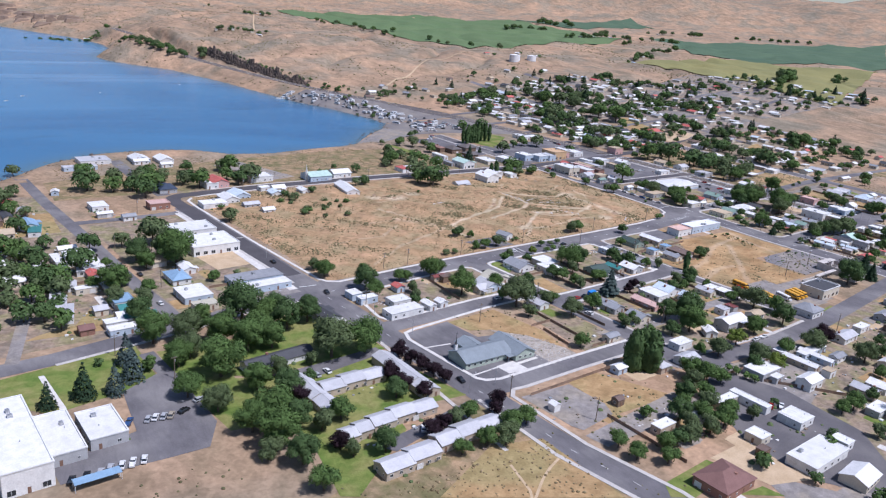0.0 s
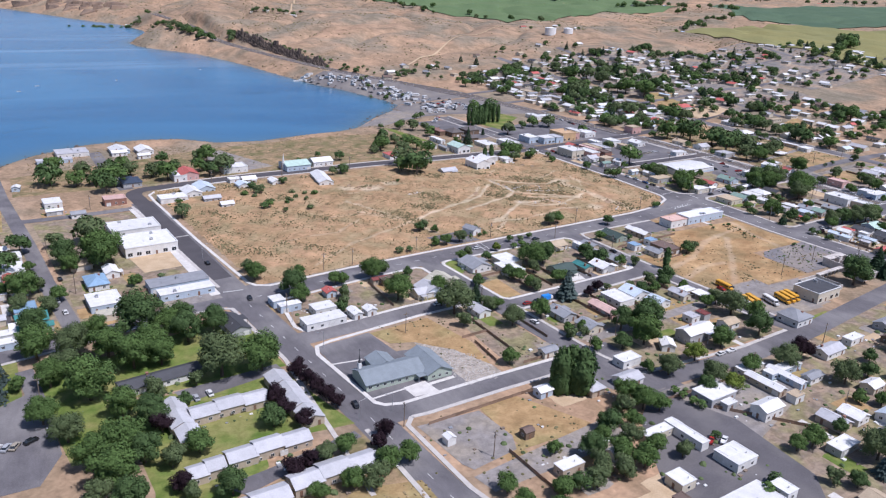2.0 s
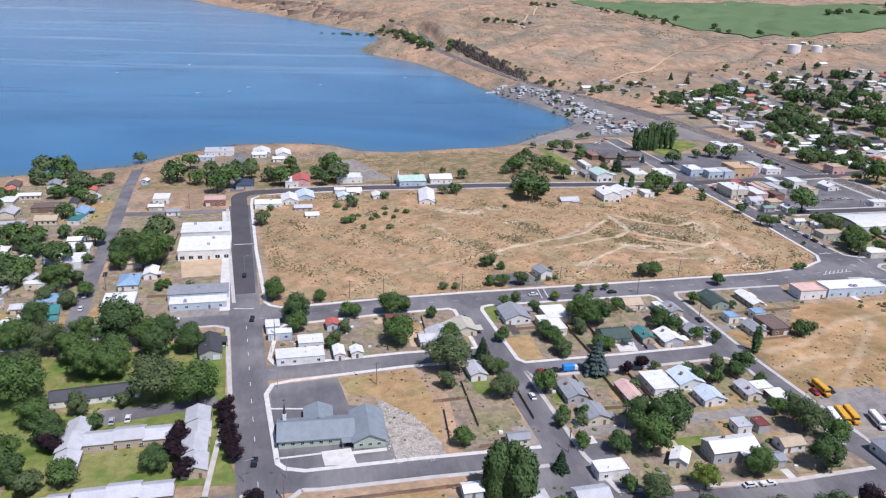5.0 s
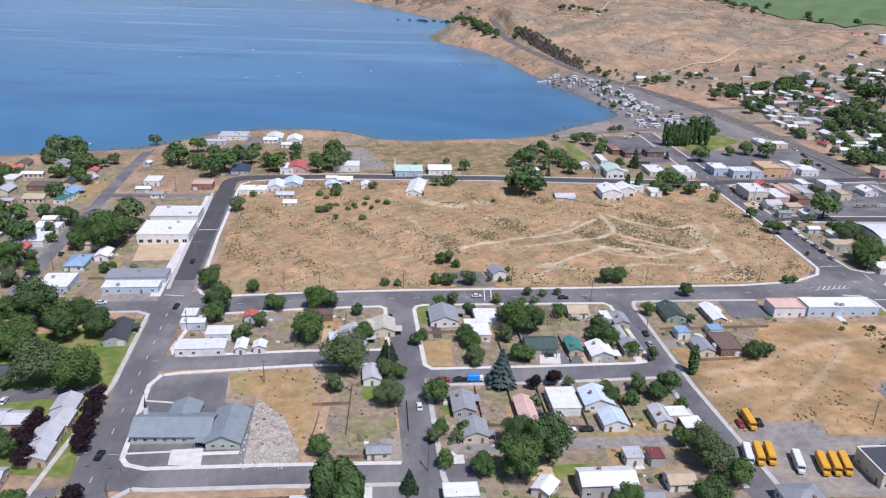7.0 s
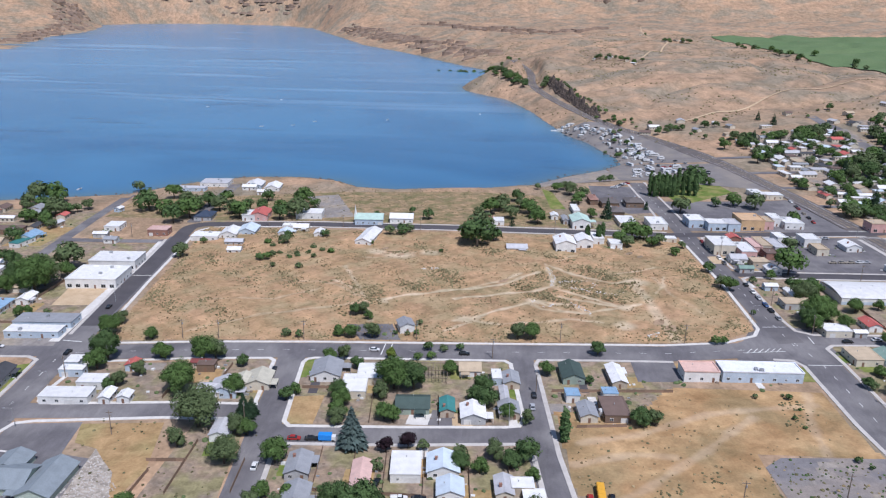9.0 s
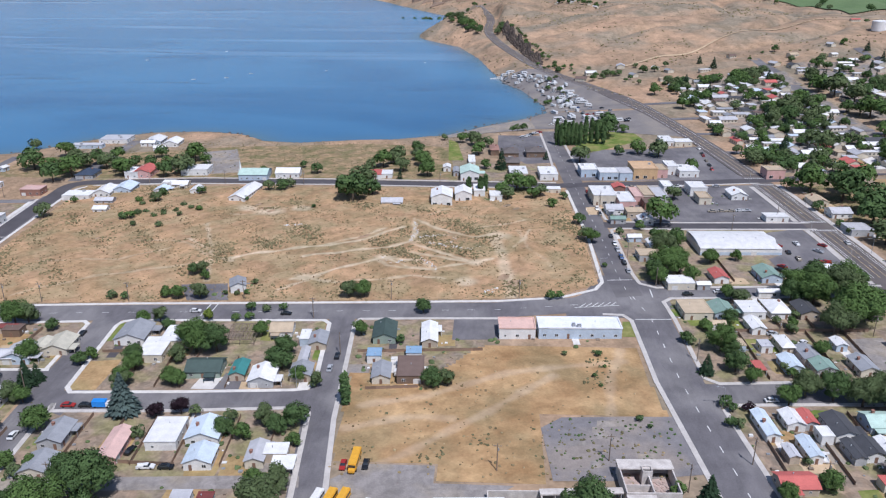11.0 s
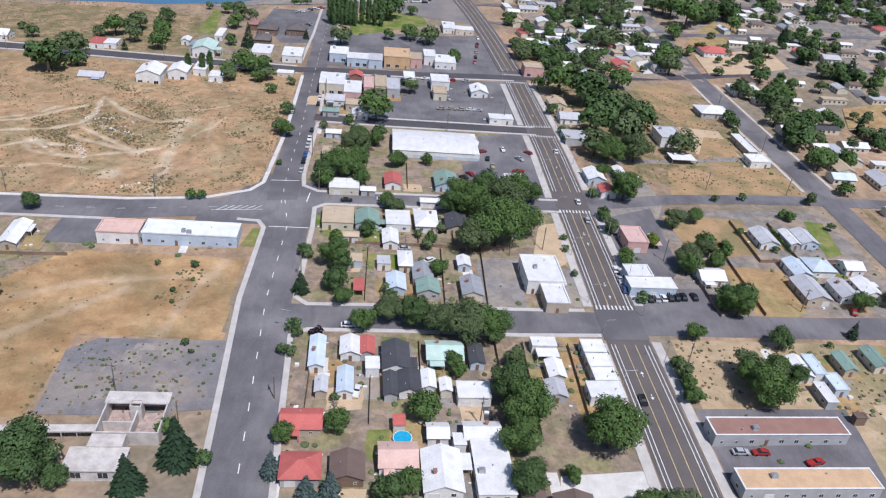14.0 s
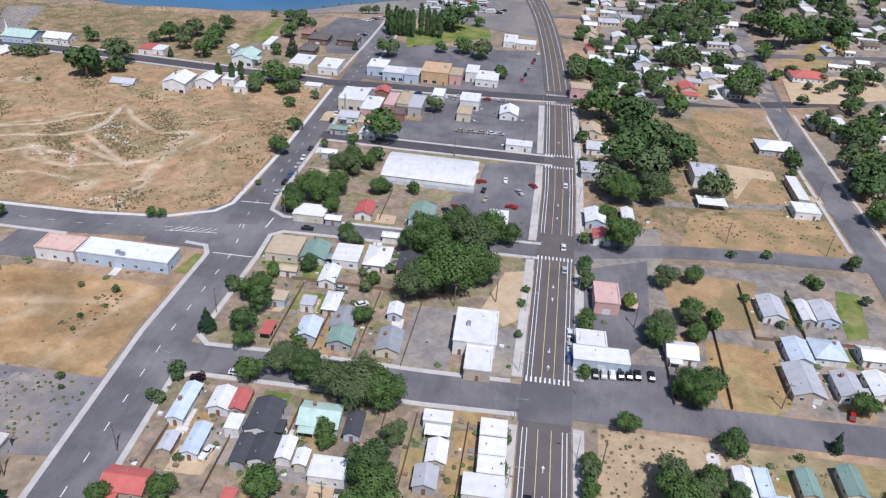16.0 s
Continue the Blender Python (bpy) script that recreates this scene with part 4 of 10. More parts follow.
# ---- the vacant field with its trails ----
TRAILS = ([(25, 73), (40, 80), (63, 89), (82, 97), (94, 109), (105, 120)], [(61, 75), (82, 83), (101, 90), (111, 97), (113, 107), (110, 132)], [(62, 46), (76, 54), (87, 64), (101, 74), (113, 72)],
          [(114, 82), (123, 77), (137, 73), (145, 71), (154, 75)], [(112, 95), (122, 86), (134, 78), (143, 72)], [(101, 74), (114, 62), (125, 61), (135, 66), (145, 71)], [(112, 130), (123, 117), (133, 110), (143, 103), (153, 107)])
TRAILS2 = ([(137, 106), (145, 116), (156, 122), (171, 131)], [(-5, 97), (9, 84), (15, 75), (27, 69)], [(-4, 120), (7, 94), (15, 75), (20, 54), (22, 46)], [(65, 49), (83, 43), (101, 47), (116, 52), (132, 51)], [(58, 36), (70, 45), (76, 54)],
           [(164, 90), (169, 98), (173, 115)], [(68, 92), (83, 104), (96, 118)], [(115, 73), (123, 66), (127, 59)], [(97, 72), (104, 63), (116, 60)])
TRAILS3 = ([(3, 139), (17, 136), (26, 140), (33, 150)], [(-34, 96), (-15, 95), (-1, 89), (14, 73)], [(-60, 26), (-28, 48), (10, 66), (25, 73)], [(118, 139), (126, 148), (138, 155)], [(167, 115), (171, 88), (179, 75), (182, 65)], [(-69, 64), (-30, 68), (-10, 85)], [(113, 94), (122, 108), (136, 104)], [(104, 77), (110, 70), (118, 72)])
WIDE_TRAIL = ([(153, 108), (158, 81), (160, 61), (162, 42), (162, 30)],)
ROCK_LINES = ([(115, 103), (125, 107), (136, 100), (147, 89)], [(117, 76), (123, 68), (127, 60)], [(98, 77), (105, 66), (111, 70)], [(110, 132), (112, 120), (113, 109), (111, 98)], [(120, 96), (132, 90), (144, 86)], [(125, 92), (135, 98)], [(40, 118), (52, 121)], [(150, 36), (156, 40)])
PADS = ((67, 49, 4), (101, 74, 4), (156, 104, 5), (145, 71, 3.5), (142, 48, 4), (24, 145, 7), (42, 150, 5), (10, 150, 5))
LOT_TRACKS = ([(109, -94), (132, -75), (152, -56), (175, -32)], [(107, -67), (126, -60), (141, -60)], [(110, -54), (132, -47), (159, -31), (201, -21)], [(192, -64), (194, -37), (202, -12)])


def line_distance(X, Y, pts):
    best = np.full(X.shape, 1e9)
    for (ax, ay), (bx, by) in zip(pts, pts[1:]):
        dx, dy = bx - ax, by - ay
        t = np.clip(((X - ax) * dx + (Y - ay) * dy) / (dx * dx + dy * dy), 0, 1)
        best = np.minimum(best, np.hypot(X - ax - t * dx, Y - ay - t * dy))
    return best


def trail_material(m):
    """Dry grass that gives way to bare sand where the worn attribute is high."""
    m = m or mat("field_soil", (0.485, 0.308, 0.178), (0.38, 0.242, 0.145), 0.07, 0.9, 0.95, 0.6, third=(0.385, 0.28, 0.165), coarse=0.9, spec=0.1)
    nt, L = m.node_tree, m.node_tree.links
    b = nt.nodes["Principled BSDF"]
    old = b.inputs["Base Color"].links[0].from_socket
    at = nt.nodes.new("ShaderNodeAttribute")
    at.attribute_name = "worn"
    x = nt.nodes.new("ShaderNodeMix")
    x.data_type = "RGBA"
    L.new(at.outputs["Fac"], x.inputs["Factor"])
    ins = [i for i in x.inputs if i.type == "RGBA"]
    L.new(old, ins[0])
    ins[1].default_value = (0.60, 0.475, 0.345, 1)
    L.new([o for o in x.outputs if o.type == "RGBA"][0], b.inputs["Base Color"])
    return m


M_FIELD = trail_material(None)
mottle(M_FIELD, 0.04, 0.84, 1.06, (0.95, 1.0, 0.96))
mottle(M_FIELD, 0.22, 0.78, 1.1, (0.97, 1.0, 0.95))
M_LOT = trail_material(mat("golden_lot", (0.51, 0.345, 0.18), (0.40, 0.255, 0.13), 0.11, 1.1, 0.95, 0.7, third=(0.335, 0.245, 0.13), coarse=0.45, spec=0.1))


mottle(M_LOT, 0.045, 0.74, 1.06, (1.04, 0.98, 0.92), (1.0, 1.6, 1.0))
mottle(M_LOT, 0.2, 0.82, 1.08)


def worn_field(name, x0, x1, y0, y1, step, inside, trails, widths, pads, label, swell, material):
    xs, ys = np.arange(x0, x1 + 0.1, step), np.arange(y0, y1 + 0.1, step)
    X, Y = np.meshgrid(xs, ys)
    ok, edge = inside(X, Y)
    worn = np.zeros(X.shape)
    wob = 0.8 * np.sin(X * 0.35 + Y * 0.2) + 0.6 * np.sin(Y * 0.5 - X * 0.23)
    for group, w, k in zip(trails, widths, (0.82, 0.62, 0.36, 0.62)):
        for line in group:
            d = line_distance(X, Y, line) + wob * 0.5
            worn = np.maximum(worn, k * np.clip(1.5 - d / w, 0, 1))
    for px, py, r in pads:
        worn = np.maximum(worn, 0.8 * np.clip(1.6 - np.hypot((X - px), (Y - py) * 1.1) / r + 0.1 * wob, 0, 1))
    Z = height(X, Y) + 0.05 + swell * np.clip(edge / 14, 0, 1) * (0.9 + 0.7 * np.sin(X * 0.045 + 0.6) * np.cos(Y * 0.06) + 0.25 * np.sin(X * 0.21 + Y * 0.17) + 0.12 * np.sin(X * 0.6 - Y * 0.5)) - 0.15 * worn * swell
    nx = len(xs)
    faces = [(j * nx + i, j * nx + i + 1, (j + 1) * nx + i + 1, (j + 1) * nx + i) for j in range(len(ys) - 1) for i in range(nx - 1) if ok[j, i] and ok[j, i + 1] and ok[j + 1, i] and ok[j + 1, i + 1]]
    ob = raw(name, np.stack([X, Y, Z], -1).reshape(-1, 3).tolist(), faces, material, None, "structure", label, smooth=True)
    a = ob.data.attributes.new("worn", "FLOAT", "POINT")
    a.data.foreach_set("value", worn.ravel().astype(np.float32))
    bm = bmesh.new()
    bm.from_mesh(ob.data)
    bmesh.ops.delete(bm, geom=[v for v in bm.verts if not v.link_faces], context="VERTS")
    bm.to_mesh(ob.data)
    bm.free()
    return ob


def in_field(X, Y):
    west = -96.0 - 0.0955 * (Y - 20)
    south = np.interp(X, [-97, -45, 0, 73, 156, 183, 203], [13, 18.5, 22, 25.2, 29.8, 34, 48])
    e = np.minimum(np.minimum(X - west - 2, Y - south - 0.6), np.minimum(np.interp(Y, [40, 106, 190], [201.5, 201.8, 198.2]) - X, 196 - Y))
    pad = np.maximum(np.maximum(np.abs(X - 25) - 15, np.abs(Y - 33) - 11), 0)
    return e > 0, np.minimum(e, pad + 0.3)


def in_vacant(X, Y):
    hole = np.maximum(np.maximum(169 - X, Y + 57), np.maximum(0, 0))
    hole = np.minimum(hole, np.maximum(X - 137, Y + 84))
    e = np.minimum(np.minimum(X - (104 - 0.06 * (Y + 60)), np.interp(Y, [-90, -35, 12], [214, 209, 208.5]) - X), np.minimum(-10 - Y + np.where(X < 150, -22, 0) * (1 - sstep(130, 152, X)), Y + 92))
    e = np.minimum(e, hole)
    return e > 0, e


worn_field("field_vacant", -116, 204, 10, 198, 1.0, in_field, (TRAILS, TRAILS2, TRAILS3, WIDE_TRAIL), (1.05, 0.85, 0.8, 2.6), PADS, "dry tan vacant field with sandy footpaths and sagebrush", 1.0, M_FIELD)
worn_field("field_lot", 100, 215, -94, -6, 1.3, in_vacant, ((), (), LOT_TRACKS), (1, 1, 1.6), (), "dry golden grass lot with worn wheel tracks", 0.12, M_LOT)


# ---- materials of things ----
def paint(name, c, rough=0.7, rand=0.0, dirt=0.86, fine=3.0, spec=0.3, metal=0.0):
    return mat(name, c, tuple(v * dirt for v in c), 0.35, fine, rough, 0.15, metal=metal, rand=rand, spec=spec)


ROOF = {"w": (0.76, 0.755, 0.74), "lg": (0.50, 0.50, 0.52), "gr": (0.30, 0.31, 0.33), "dk": (0.075, 0.077, 0.085), "bl": (0.58, 0.66, 0.73), "sb": (0.25, 0.38, 0.52), "gn": (0.23, 0.33, 0.28), "mt": (0.46, 0.60, 0.53),
        "dg": (0.065, 0.095, 0.085), "tl": (0.06, 0.22, 0.21), "rd": (0.52, 0.14, 0.12), "dr": (0.20, 0.06, 0.055), "pk": (0.62, 0.42, 0.37), "br": (0.17, 0.12, 0.10), "bn": (0.21, 0.115, 0.10), "tn": (0.50, 0.40, 0.28),
        "pw": (0.72, 0.735, 0.77), "ye": (0.55, 0.52, 0.42), "bk": (0.33, 0.19, 0.15), "or": (0.62, 0.42, 0.25), "nb": (0.05, 0.07, 0.11), "sa": (0.66, 0.45, 0.38), "gb": (0.15, 0.132, 0.125)}
WORD = {"w": "white", "lg": "light grey", "gr": "grey", "dk": "charcoal", "bl": "pale blue", "sb": "blue", "gn": "grey green", "mt": "mint green", "dg": "dark green", "tl": "teal", "rd": "red", "dr": "dark red", "pk": "salmon",
        "br": "brown", "bn": "dark brown", "tn": "tan", "pw": "pale white", "ye": "cream", "bk": "brick red", "or": "ochre", "nb": "navy", "sa": "salmon", "gb": "grey brown"}
M_ROOF = {k: paint("roof_" + WORD[k].replace(" ", "_"), c, 0.75 if k not in ("w", "bl", "tl", "sb") else 0.5, rand=0.08) for k, c in ROOF.items()}
WALLS = {"white": (0.74, 0.73, 0.70), "cream": (0.62, 0.56, 0.45), "grey": (0.42, 0.42, 0.42), "tan": (0.48, 0.40, 0.31), "pale blue": (0.48, 0.56, 0.64), "brick red": (0.30, 0.16, 0.12), "brown": (0.20, 0.14, 0.10), "green": (0.30, 0.36, 0.30),
         "ochre": (0.60, 0.40, 0.22), "salmon": (0.62, 0.38, 0.34), "weathered": (0.33, 0.29, 0.25)}
M_WALL = {k: paint("wall_" + k.replace(" ", "_"), c, 0.85) for k, c in WALLS.items()}
M_TRIM = paint("white_trim", (0.72, 0.72, 0.70))
M_GLASS = mat("window_glass", (0.035, 0.042, 0.05), (0.025, 0.03, 0.035), 0.5, 2.0, 0.12, spec=0.6)
M_DOOR = paint("door_brown", (0.22, 0.13, 0.09))
M_GARAGE = paint("garage_door", (0.66, 0.65, 0.62))
M_METAL = mat("galvanised", (0.5, 0.51, 0.52), (0.42, 0.43, 0.44), 2.0, 9.0, 0.45, metal=0.6)
M_TIMBER = mat("grey_timber", (0.23, 0.18, 0.14), (0.17, 0.135, 0.105), 0.8, 6.0, 0.9, 0.3, rand=0.15)
M_FENCE = mat("fence_timber", (0.27, 0.18, 0.125), (0.19, 0.135, 0.10), 0.5, 5.0, 0.9, 0.3, rand=0.2)
M_BARK = mat("bark", (0.12, 0.09, 0.065), (0.08, 0.06, 0.045), 1.5, 8.0, 0.95, 0.6)
M_LEAF = mat("leaf_green", (0.104, 0.168, 0.05), (0.07, 0.119, 0.038), 0.35, 2.0, 0.75, rand=0.2, island=True, spec=0.06)
M_LEAF2 = mat("leaf_olive", (0.12, 0.158, 0.07), (0.082, 0.114, 0.05), 0.35, 2.0, 0.75, rand=0.2, island=True, spec=0.06)
M_LEAF3 = mat("leaf_deep", (0.086, 0.138, 0.05), (0.058, 0.098, 0.037), 0.35, 2.0, 0.75, rand=0.2, island=True, spec=0.06)
M_LEAFY = mat("leaf_yellow_green", (0.17, 0.22, 0.045), (0.12, 0.17, 0.035), 0.35, 2.0, 0.75, rand=0.3, island=True, spec=0.06)
M_LEAFP = mat("leaf_purple", (0.034, 0.020, 0.026), (0.022, 0.014, 0.018), 0.35, 2.0, 0.75, rand=0.35, island=True, spec=0.06)
M_NEEDLE = mat("needle_green", (0.030, 0.055, 0.028), (0.020, 0.038, 0.02), 0.35, 2.0, 0.8, rand=0.35, island=True, spec=0.1)
M_SPRUCE = mat("spruce_blue", (0.075, 0.105, 0.095), (0.05, 0.072, 0.066), 0.35, 2.0, 0.8, rand=0.3, island=True, spec=0.1)
rng = random.Random(7)
SHARED = {}


def shared(key, make):
    if key not in SHARED:
        SHARED[key] = make()
    return SHARED[key]


def place(name, me, parent, x=0.0, y=0.0, z=0.0, rz=0.0, label=""):
    """A part on a mesh that other parts share."""
    ob = new(name, me)
    ob.parent = parent
    ob.matrix_basis = pose(x, y, z, 0, 0, rz)
    return tagged(ob, label)


def window_mesh(w, h):
    bm = bmesh.new()
    box(bm, -w / 2, -0.05, 0, w / 2, 0.02, h)
    for f in bm.faces:
        f.material_index = 0
    n = len(bm.faces)
    for a, b in ((-w / 2 + 0.09, -0.04), (0.04, w / 2 - 0.09)):
        box(bm, a, -0.065, 0.09, b, -0.045, h - 0.09)
    bm.faces.ensure_lookup_table()
    for f in bm.faces[n:]:
        f.material_index = 1
    return mesh_from(bm, "window", [M_TRIM, M_GLASS])


def door_mesh(w, h, m):
    bm = bmesh.new()
    box(bm, -w / 2, -0.06, 0, w / 2, 0.02, h)
    box(bm, -w / 2 + 0.12, -0.09, 0.1, w / 2 - 0.12, -0.05, h - 0.12)
    if w > 2:
        for k in range(1, 4):
            box(bm, -w / 2 + 0.12, -0.11, h * k / 4 - 0.03, w / 2 - 0.12, -0.08, h * k / 4 + 0.03)
    return mesh_from(bm, "door", m)


def hvac_mesh():
    bm = bmesh.new()
    box(bm, -0.9, -0.7, 0, 0.9, 0.7, 0.15)
    box(bm, -0.8, -0.6, 0.15, 0.8, 0.6, 1.0)
    cyl(bm, 0, 0, 1.0, 1.12, 0.45, n=12)
    return mesh_from(bm, "roof_unit", M_METAL)


def vent_mesh():
    bm = bmesh.new()
    cyl(bm, 0, 0, -0.3, 0.55, 0.12, n=8)
    cyl(bm, 0, 0, 0.55, 0.7, 0.2, 0.08, n=8)
    return mesh_from(bm, "roof_vent", M_METAL)


def chimney_mesh():
    bm = bmesh.new()
    box(bm, -0.4, -0.4, -0.8, 0.4, 0.4, 1.0)
    box(bm, -0.5, -0.5, 1.0, 0.5, 0.5, 1.15)
    return mesh_from(bm, "chimney", M_WALL["brick red"])


def gable(bm, w, d, h, rise, over=0.45, thick=0.14, x0=0.0, y0=0.0):
    """A pitched roof; the ridge runs along x."""
    a, b = w / 2 + over, d / 2 + over
    slope = rise / (d / 2)
    e = h - slope * over
    for s in (-1, 1):
        q = [(-a, s * b, e), (a, s * b, e), (a, 0, h + rise), (-a, 0, h + rise)]
        top = [bm.verts.new((x + x0, y + y0, z + thick)) for x, y, z in q]
        low = [bm.verts.new((x + x0, y + y0, z)) for x, y, z in q]
        if s > 0:
            top.reverse()
            low.reverse()
        bm.faces.new(top)
        bm.faces.new(low[::-1])
        for i in range(4):
            bm.faces.new((low[i], low[(i + 1) % 4], top[(i + 1) % 4], top[i]))
    box(bm, x0 - a, y0 - 0.12, h + rise + thick - 0.06, x0 + a, y0 + 0.12, h + rise + thick + 0.03)
    return bm


def gable_walls(bm, w, d, h, rise, x0=0.0, y0=0.0):
    """Walls that run up into the gables at both ends."""
    a, b = w / 2, d / 2
    p = [(-a, -b), (a, -b), (a, b), (-a, b)]
    lo = [bm.verts.new((x + x0, y + y0, -0.3)) for x, y in p]
    hi = [bm.verts.new((x + x0, y + y0, h)) for x, y in p]
    r0, r1 = bm.verts.new((-a + x0, y0, h + rise)), bm.verts.new((a + x0, y0, h + rise))
    bm.faces.new((lo[0], lo[1], hi[1], hi[0]))
    bm.faces.new((lo[1], lo[2], hi[2], r1, hi[1]))
    bm.faces.new((lo[2], lo[3], hi[3], hi[2]))
    bm.faces.new((lo[3], lo[0], hi[0], r0, hi[3]))
    return bm


def hip(bm, w, d, h, rise, over=0.5, thick=0.14):
    a, b = w / 2 + over, d / 2 + over
    r = max(0.0, a - b)
    for z, flip in ((thick, False), (0.0, True)):
        e = [bm.verts.new((x, y, h + z)) for x, y in ((-a, -b), (a, -b), (a, b), (-a, b))]
        t = [bm.verts.new((-max(r, 0.05), 0, h + rise + z)), bm.verts.new((max(r, 0.05), 0, h + rise + z))]
        for f in ((e[0], e[1], t[1], t[0]), (e[1], e[2], t[1]), (e[2], e[3], t[0], t[1]), (e[3], e[0], t[0])):
            bm.faces.new(f[::-1] if flip else f)
        if not flip:
            top = e
    for i in range(4):
        j = (i + 1) % 4
        bm.faces.new((e[i], e[j], top[j], top[i]))
    return bm


def openings(ob, w, d, h, style):
    """Windows and a door on the four walls, at the usual spacing."""
    win = shared("win", lambda: window_mesh(1.3, 1.1))
    small = shared("win_small", lambda: window_mesh(0.8, 0.9))
    door = shared("door", lambda: door_mesh(0.95, 2.05, M_DOOR))
    gar = shared("garage", lambda: door_mesh(2.6, 2.1, M_GARAGE))
    shop = shared("shop", lambda: window_mesh(2.4, 1.9))
    a, b = w / 2, d / 2
    for side, (length, off, rz) in enumerate(((w, b, 0), (d, a, 90), (w, b, 180), (d, a, 270))):
        n = int(length / (3.4 if style != "f" else 4.2))
        if n == 0:
            continue
        dpos = rng.randrange(n) if side in (0, 2) or n > 2 else -1
        for k in range(n):
            s = -length / 2 + length * (k + 0.5) / n
            c, sn = math.cos(radians(rz)), math.sin(radians(rz))
            x, y = s * c + off * sn, s * sn - off * c
            if k == dpos:
                if length > 8 and rng.random() < 0.3 and h < 5:
                    place("garage_door", gar, ob, x, y, 0.0, rz)
                else:
                    place("door", door, ob, x, y, 0.02, rz)
            elif h >= 5 and side in (0, 2):
                place("window", shop, ob, x, y, 0.6, rz)
            else:
                place("window", win if rng.random() < 0.7 else small, ob, x, y, 1.0, rz)


def building(x, y, w, d, yaw, col, style, h, wall="", name="", label="", group="", plain=False):
    """A house, shed or shop: walls, roof, openings, and what stands on the roof. w runs along its own x."""
    if not name:
        w, d = w * 1.07, d * 1.07
    area = w * d
    wall = wall or {"bk": "brick red", "or": "ochre", "pk": "salmon", "br": "brown", "bn": "brick red", "dg": "green", "ye": "cream"}.get(col) or rng.choice(["white", "white", "white", "cream", "grey", "pale blue", "tan"])
    kinds = {"g": "gabled", "f": "flat", "h": "hipped", "a": "stepped gabled", "c": "carport", "p": "open beam", "u": "flat"}
    if not name:
        name = "carport" if style in "cp" else "apartment_house" if style == "a" else "shop_building" if h >= 4.5 else "shed" if area < 26 else "house"
    cat = {"carport": "carport", "apartment_house": "apartment house", "shop_building": "shop", "shed": "shed"}.get(name, "house")
    tall = "long narrow " if max(w, d) > 2.2 * min(w, d) else "small " if area < 26 else ""
    if not label:
        label = "%s%s with %s walls and %s %s roof" % (tall, cat, wall, WORD[col], kinds[style]) if style not in "cp" else "open carport with %s roof on thin posts" % WORD[col]
    ob = thing(name, x, y, None, yaw, label, cat, group)
    roof = M_ROOF[col]
    if style in "gha" and d > w:
        core, turn = (d, w), 90
    else:
        core, turn = (w, d), 0
    bw, bd = core
    if style == "g":
        over = 0.4 if area > 20 else 0.2
        ww, dd = bw - 2 * over, bd - 2 * over
        rise = min(0.2 * dd, 2.2) if area > 20 else 0.25 * dd
        bm = gable(bmesh.new(), ww, dd, h, rise, over)
        bm.transform(pose(0, 0, 0, 0, 0, turn))
        top_ob = part("roof", bm, roof, ob)
        bm = gable_walls(bmesh.new(), ww, dd, h, rise - 0.02)
        bm.transform(pose(0, 0, 0, 0, 0, turn))
        part("wall", bm, M_WALL[wall], ob)
        if not plain:
            openings(ob, *((ww, dd) if not turn else (dd, ww)), h, style)
            px, py = rng.uniform(-0.3, 0.3) * ww, 0.22 * dd
            rz = h + rise * (1 - 0.44)
            p = (px, py) if not turn else (-py, px)
            if area > 60 and rng.random() < 0.2:
                place("chimney", shared("chimney", chimney_mesh), top_ob, *p, rz)
            elif area > 20:
                place("roof_vent", shared("vent", vent_mesh), top_ob, *p, rz)
        if not plain and area > 75 and rng.random() < 0.6:
            # a lower wing or porch at the front
            pw, pd = ww * rng.uniform(0.3, 0.45), dd * 0.32
            sx = rng.choice((-1, 1)) * ww * 0.24
            bm = box(bmesh.new(), sx - pw / 2, -dd / 2 - pd, h - 0.45, sx + pw / 2, -dd / 2 + 0.1, h - 0.3)
            for q in (-1, 1):
                box(bm, sx + q * (pw / 2 - 0.15) - 0.07, -dd / 2 - pd + 0.1, 0, sx + q * (pw / 2 - 0.15) + 0.07, -dd / 2 - pd + 0.24, h - 0.45)
            bm.transform(pose(0, 0, 0, 0, 0, turn))
            part("porch", bm, roof, ob)
    elif style == "h":
        ww, dd = bw - 1.0, bd - 1.0
        bm = hip(bmesh.new(), ww, dd, h, min(0.24 * dd, 2.6))
        bm.transform(pose(0, 0, 0, 0, 0, turn))
        top_ob = part("roof", bm, roof, ob)
        bm = box(bmesh.new(), -ww / 2, -dd / 2, -0.3, ww / 2, dd / 2, h)
        bm.transform(pose(0, 0, 0, 0, 0, turn))
        part("wall", bm, M_WALL[wall], ob)
        if not plain:
            openings(ob, *((ww, dd) if not turn else (dd, ww)), h, style)
            place("chimney" if area > 90 else "roof_vent", shared("chimney", chimney_mesh) if area > 90 else shared("vent", vent_mesh), top_ob, 0.18 * w, 0.12 * d, h + 1.0)
    elif style == "a":
        n = max(2, int(bw / 8.5))
        for k in range(n):
            x0 = -bw / 2 + bw * (k + 0.5) / n
            dz = 0.35 * (k % 2)
            dy = 0.6 * (k % 2)
            bm = gable(bmesh.new(), bw / n - 0.2, bd - 1.4, h + dz, 1.5, 0.35, 0.16, x0, dy)
            bm.transform(pose(0, 0, 0, 0, 0, turn))
            top_ob = part("roof", bm, roof, ob)
            bm = gable_walls(bmesh.new(), bw / n - 0.02, bd - 1.4, h + dz, 1.48, x0, dy)
            bm.transform(pose(0, 0, 0, 0, 0, turn))
            part("wall", bm, M_WALL["tan"], ob)
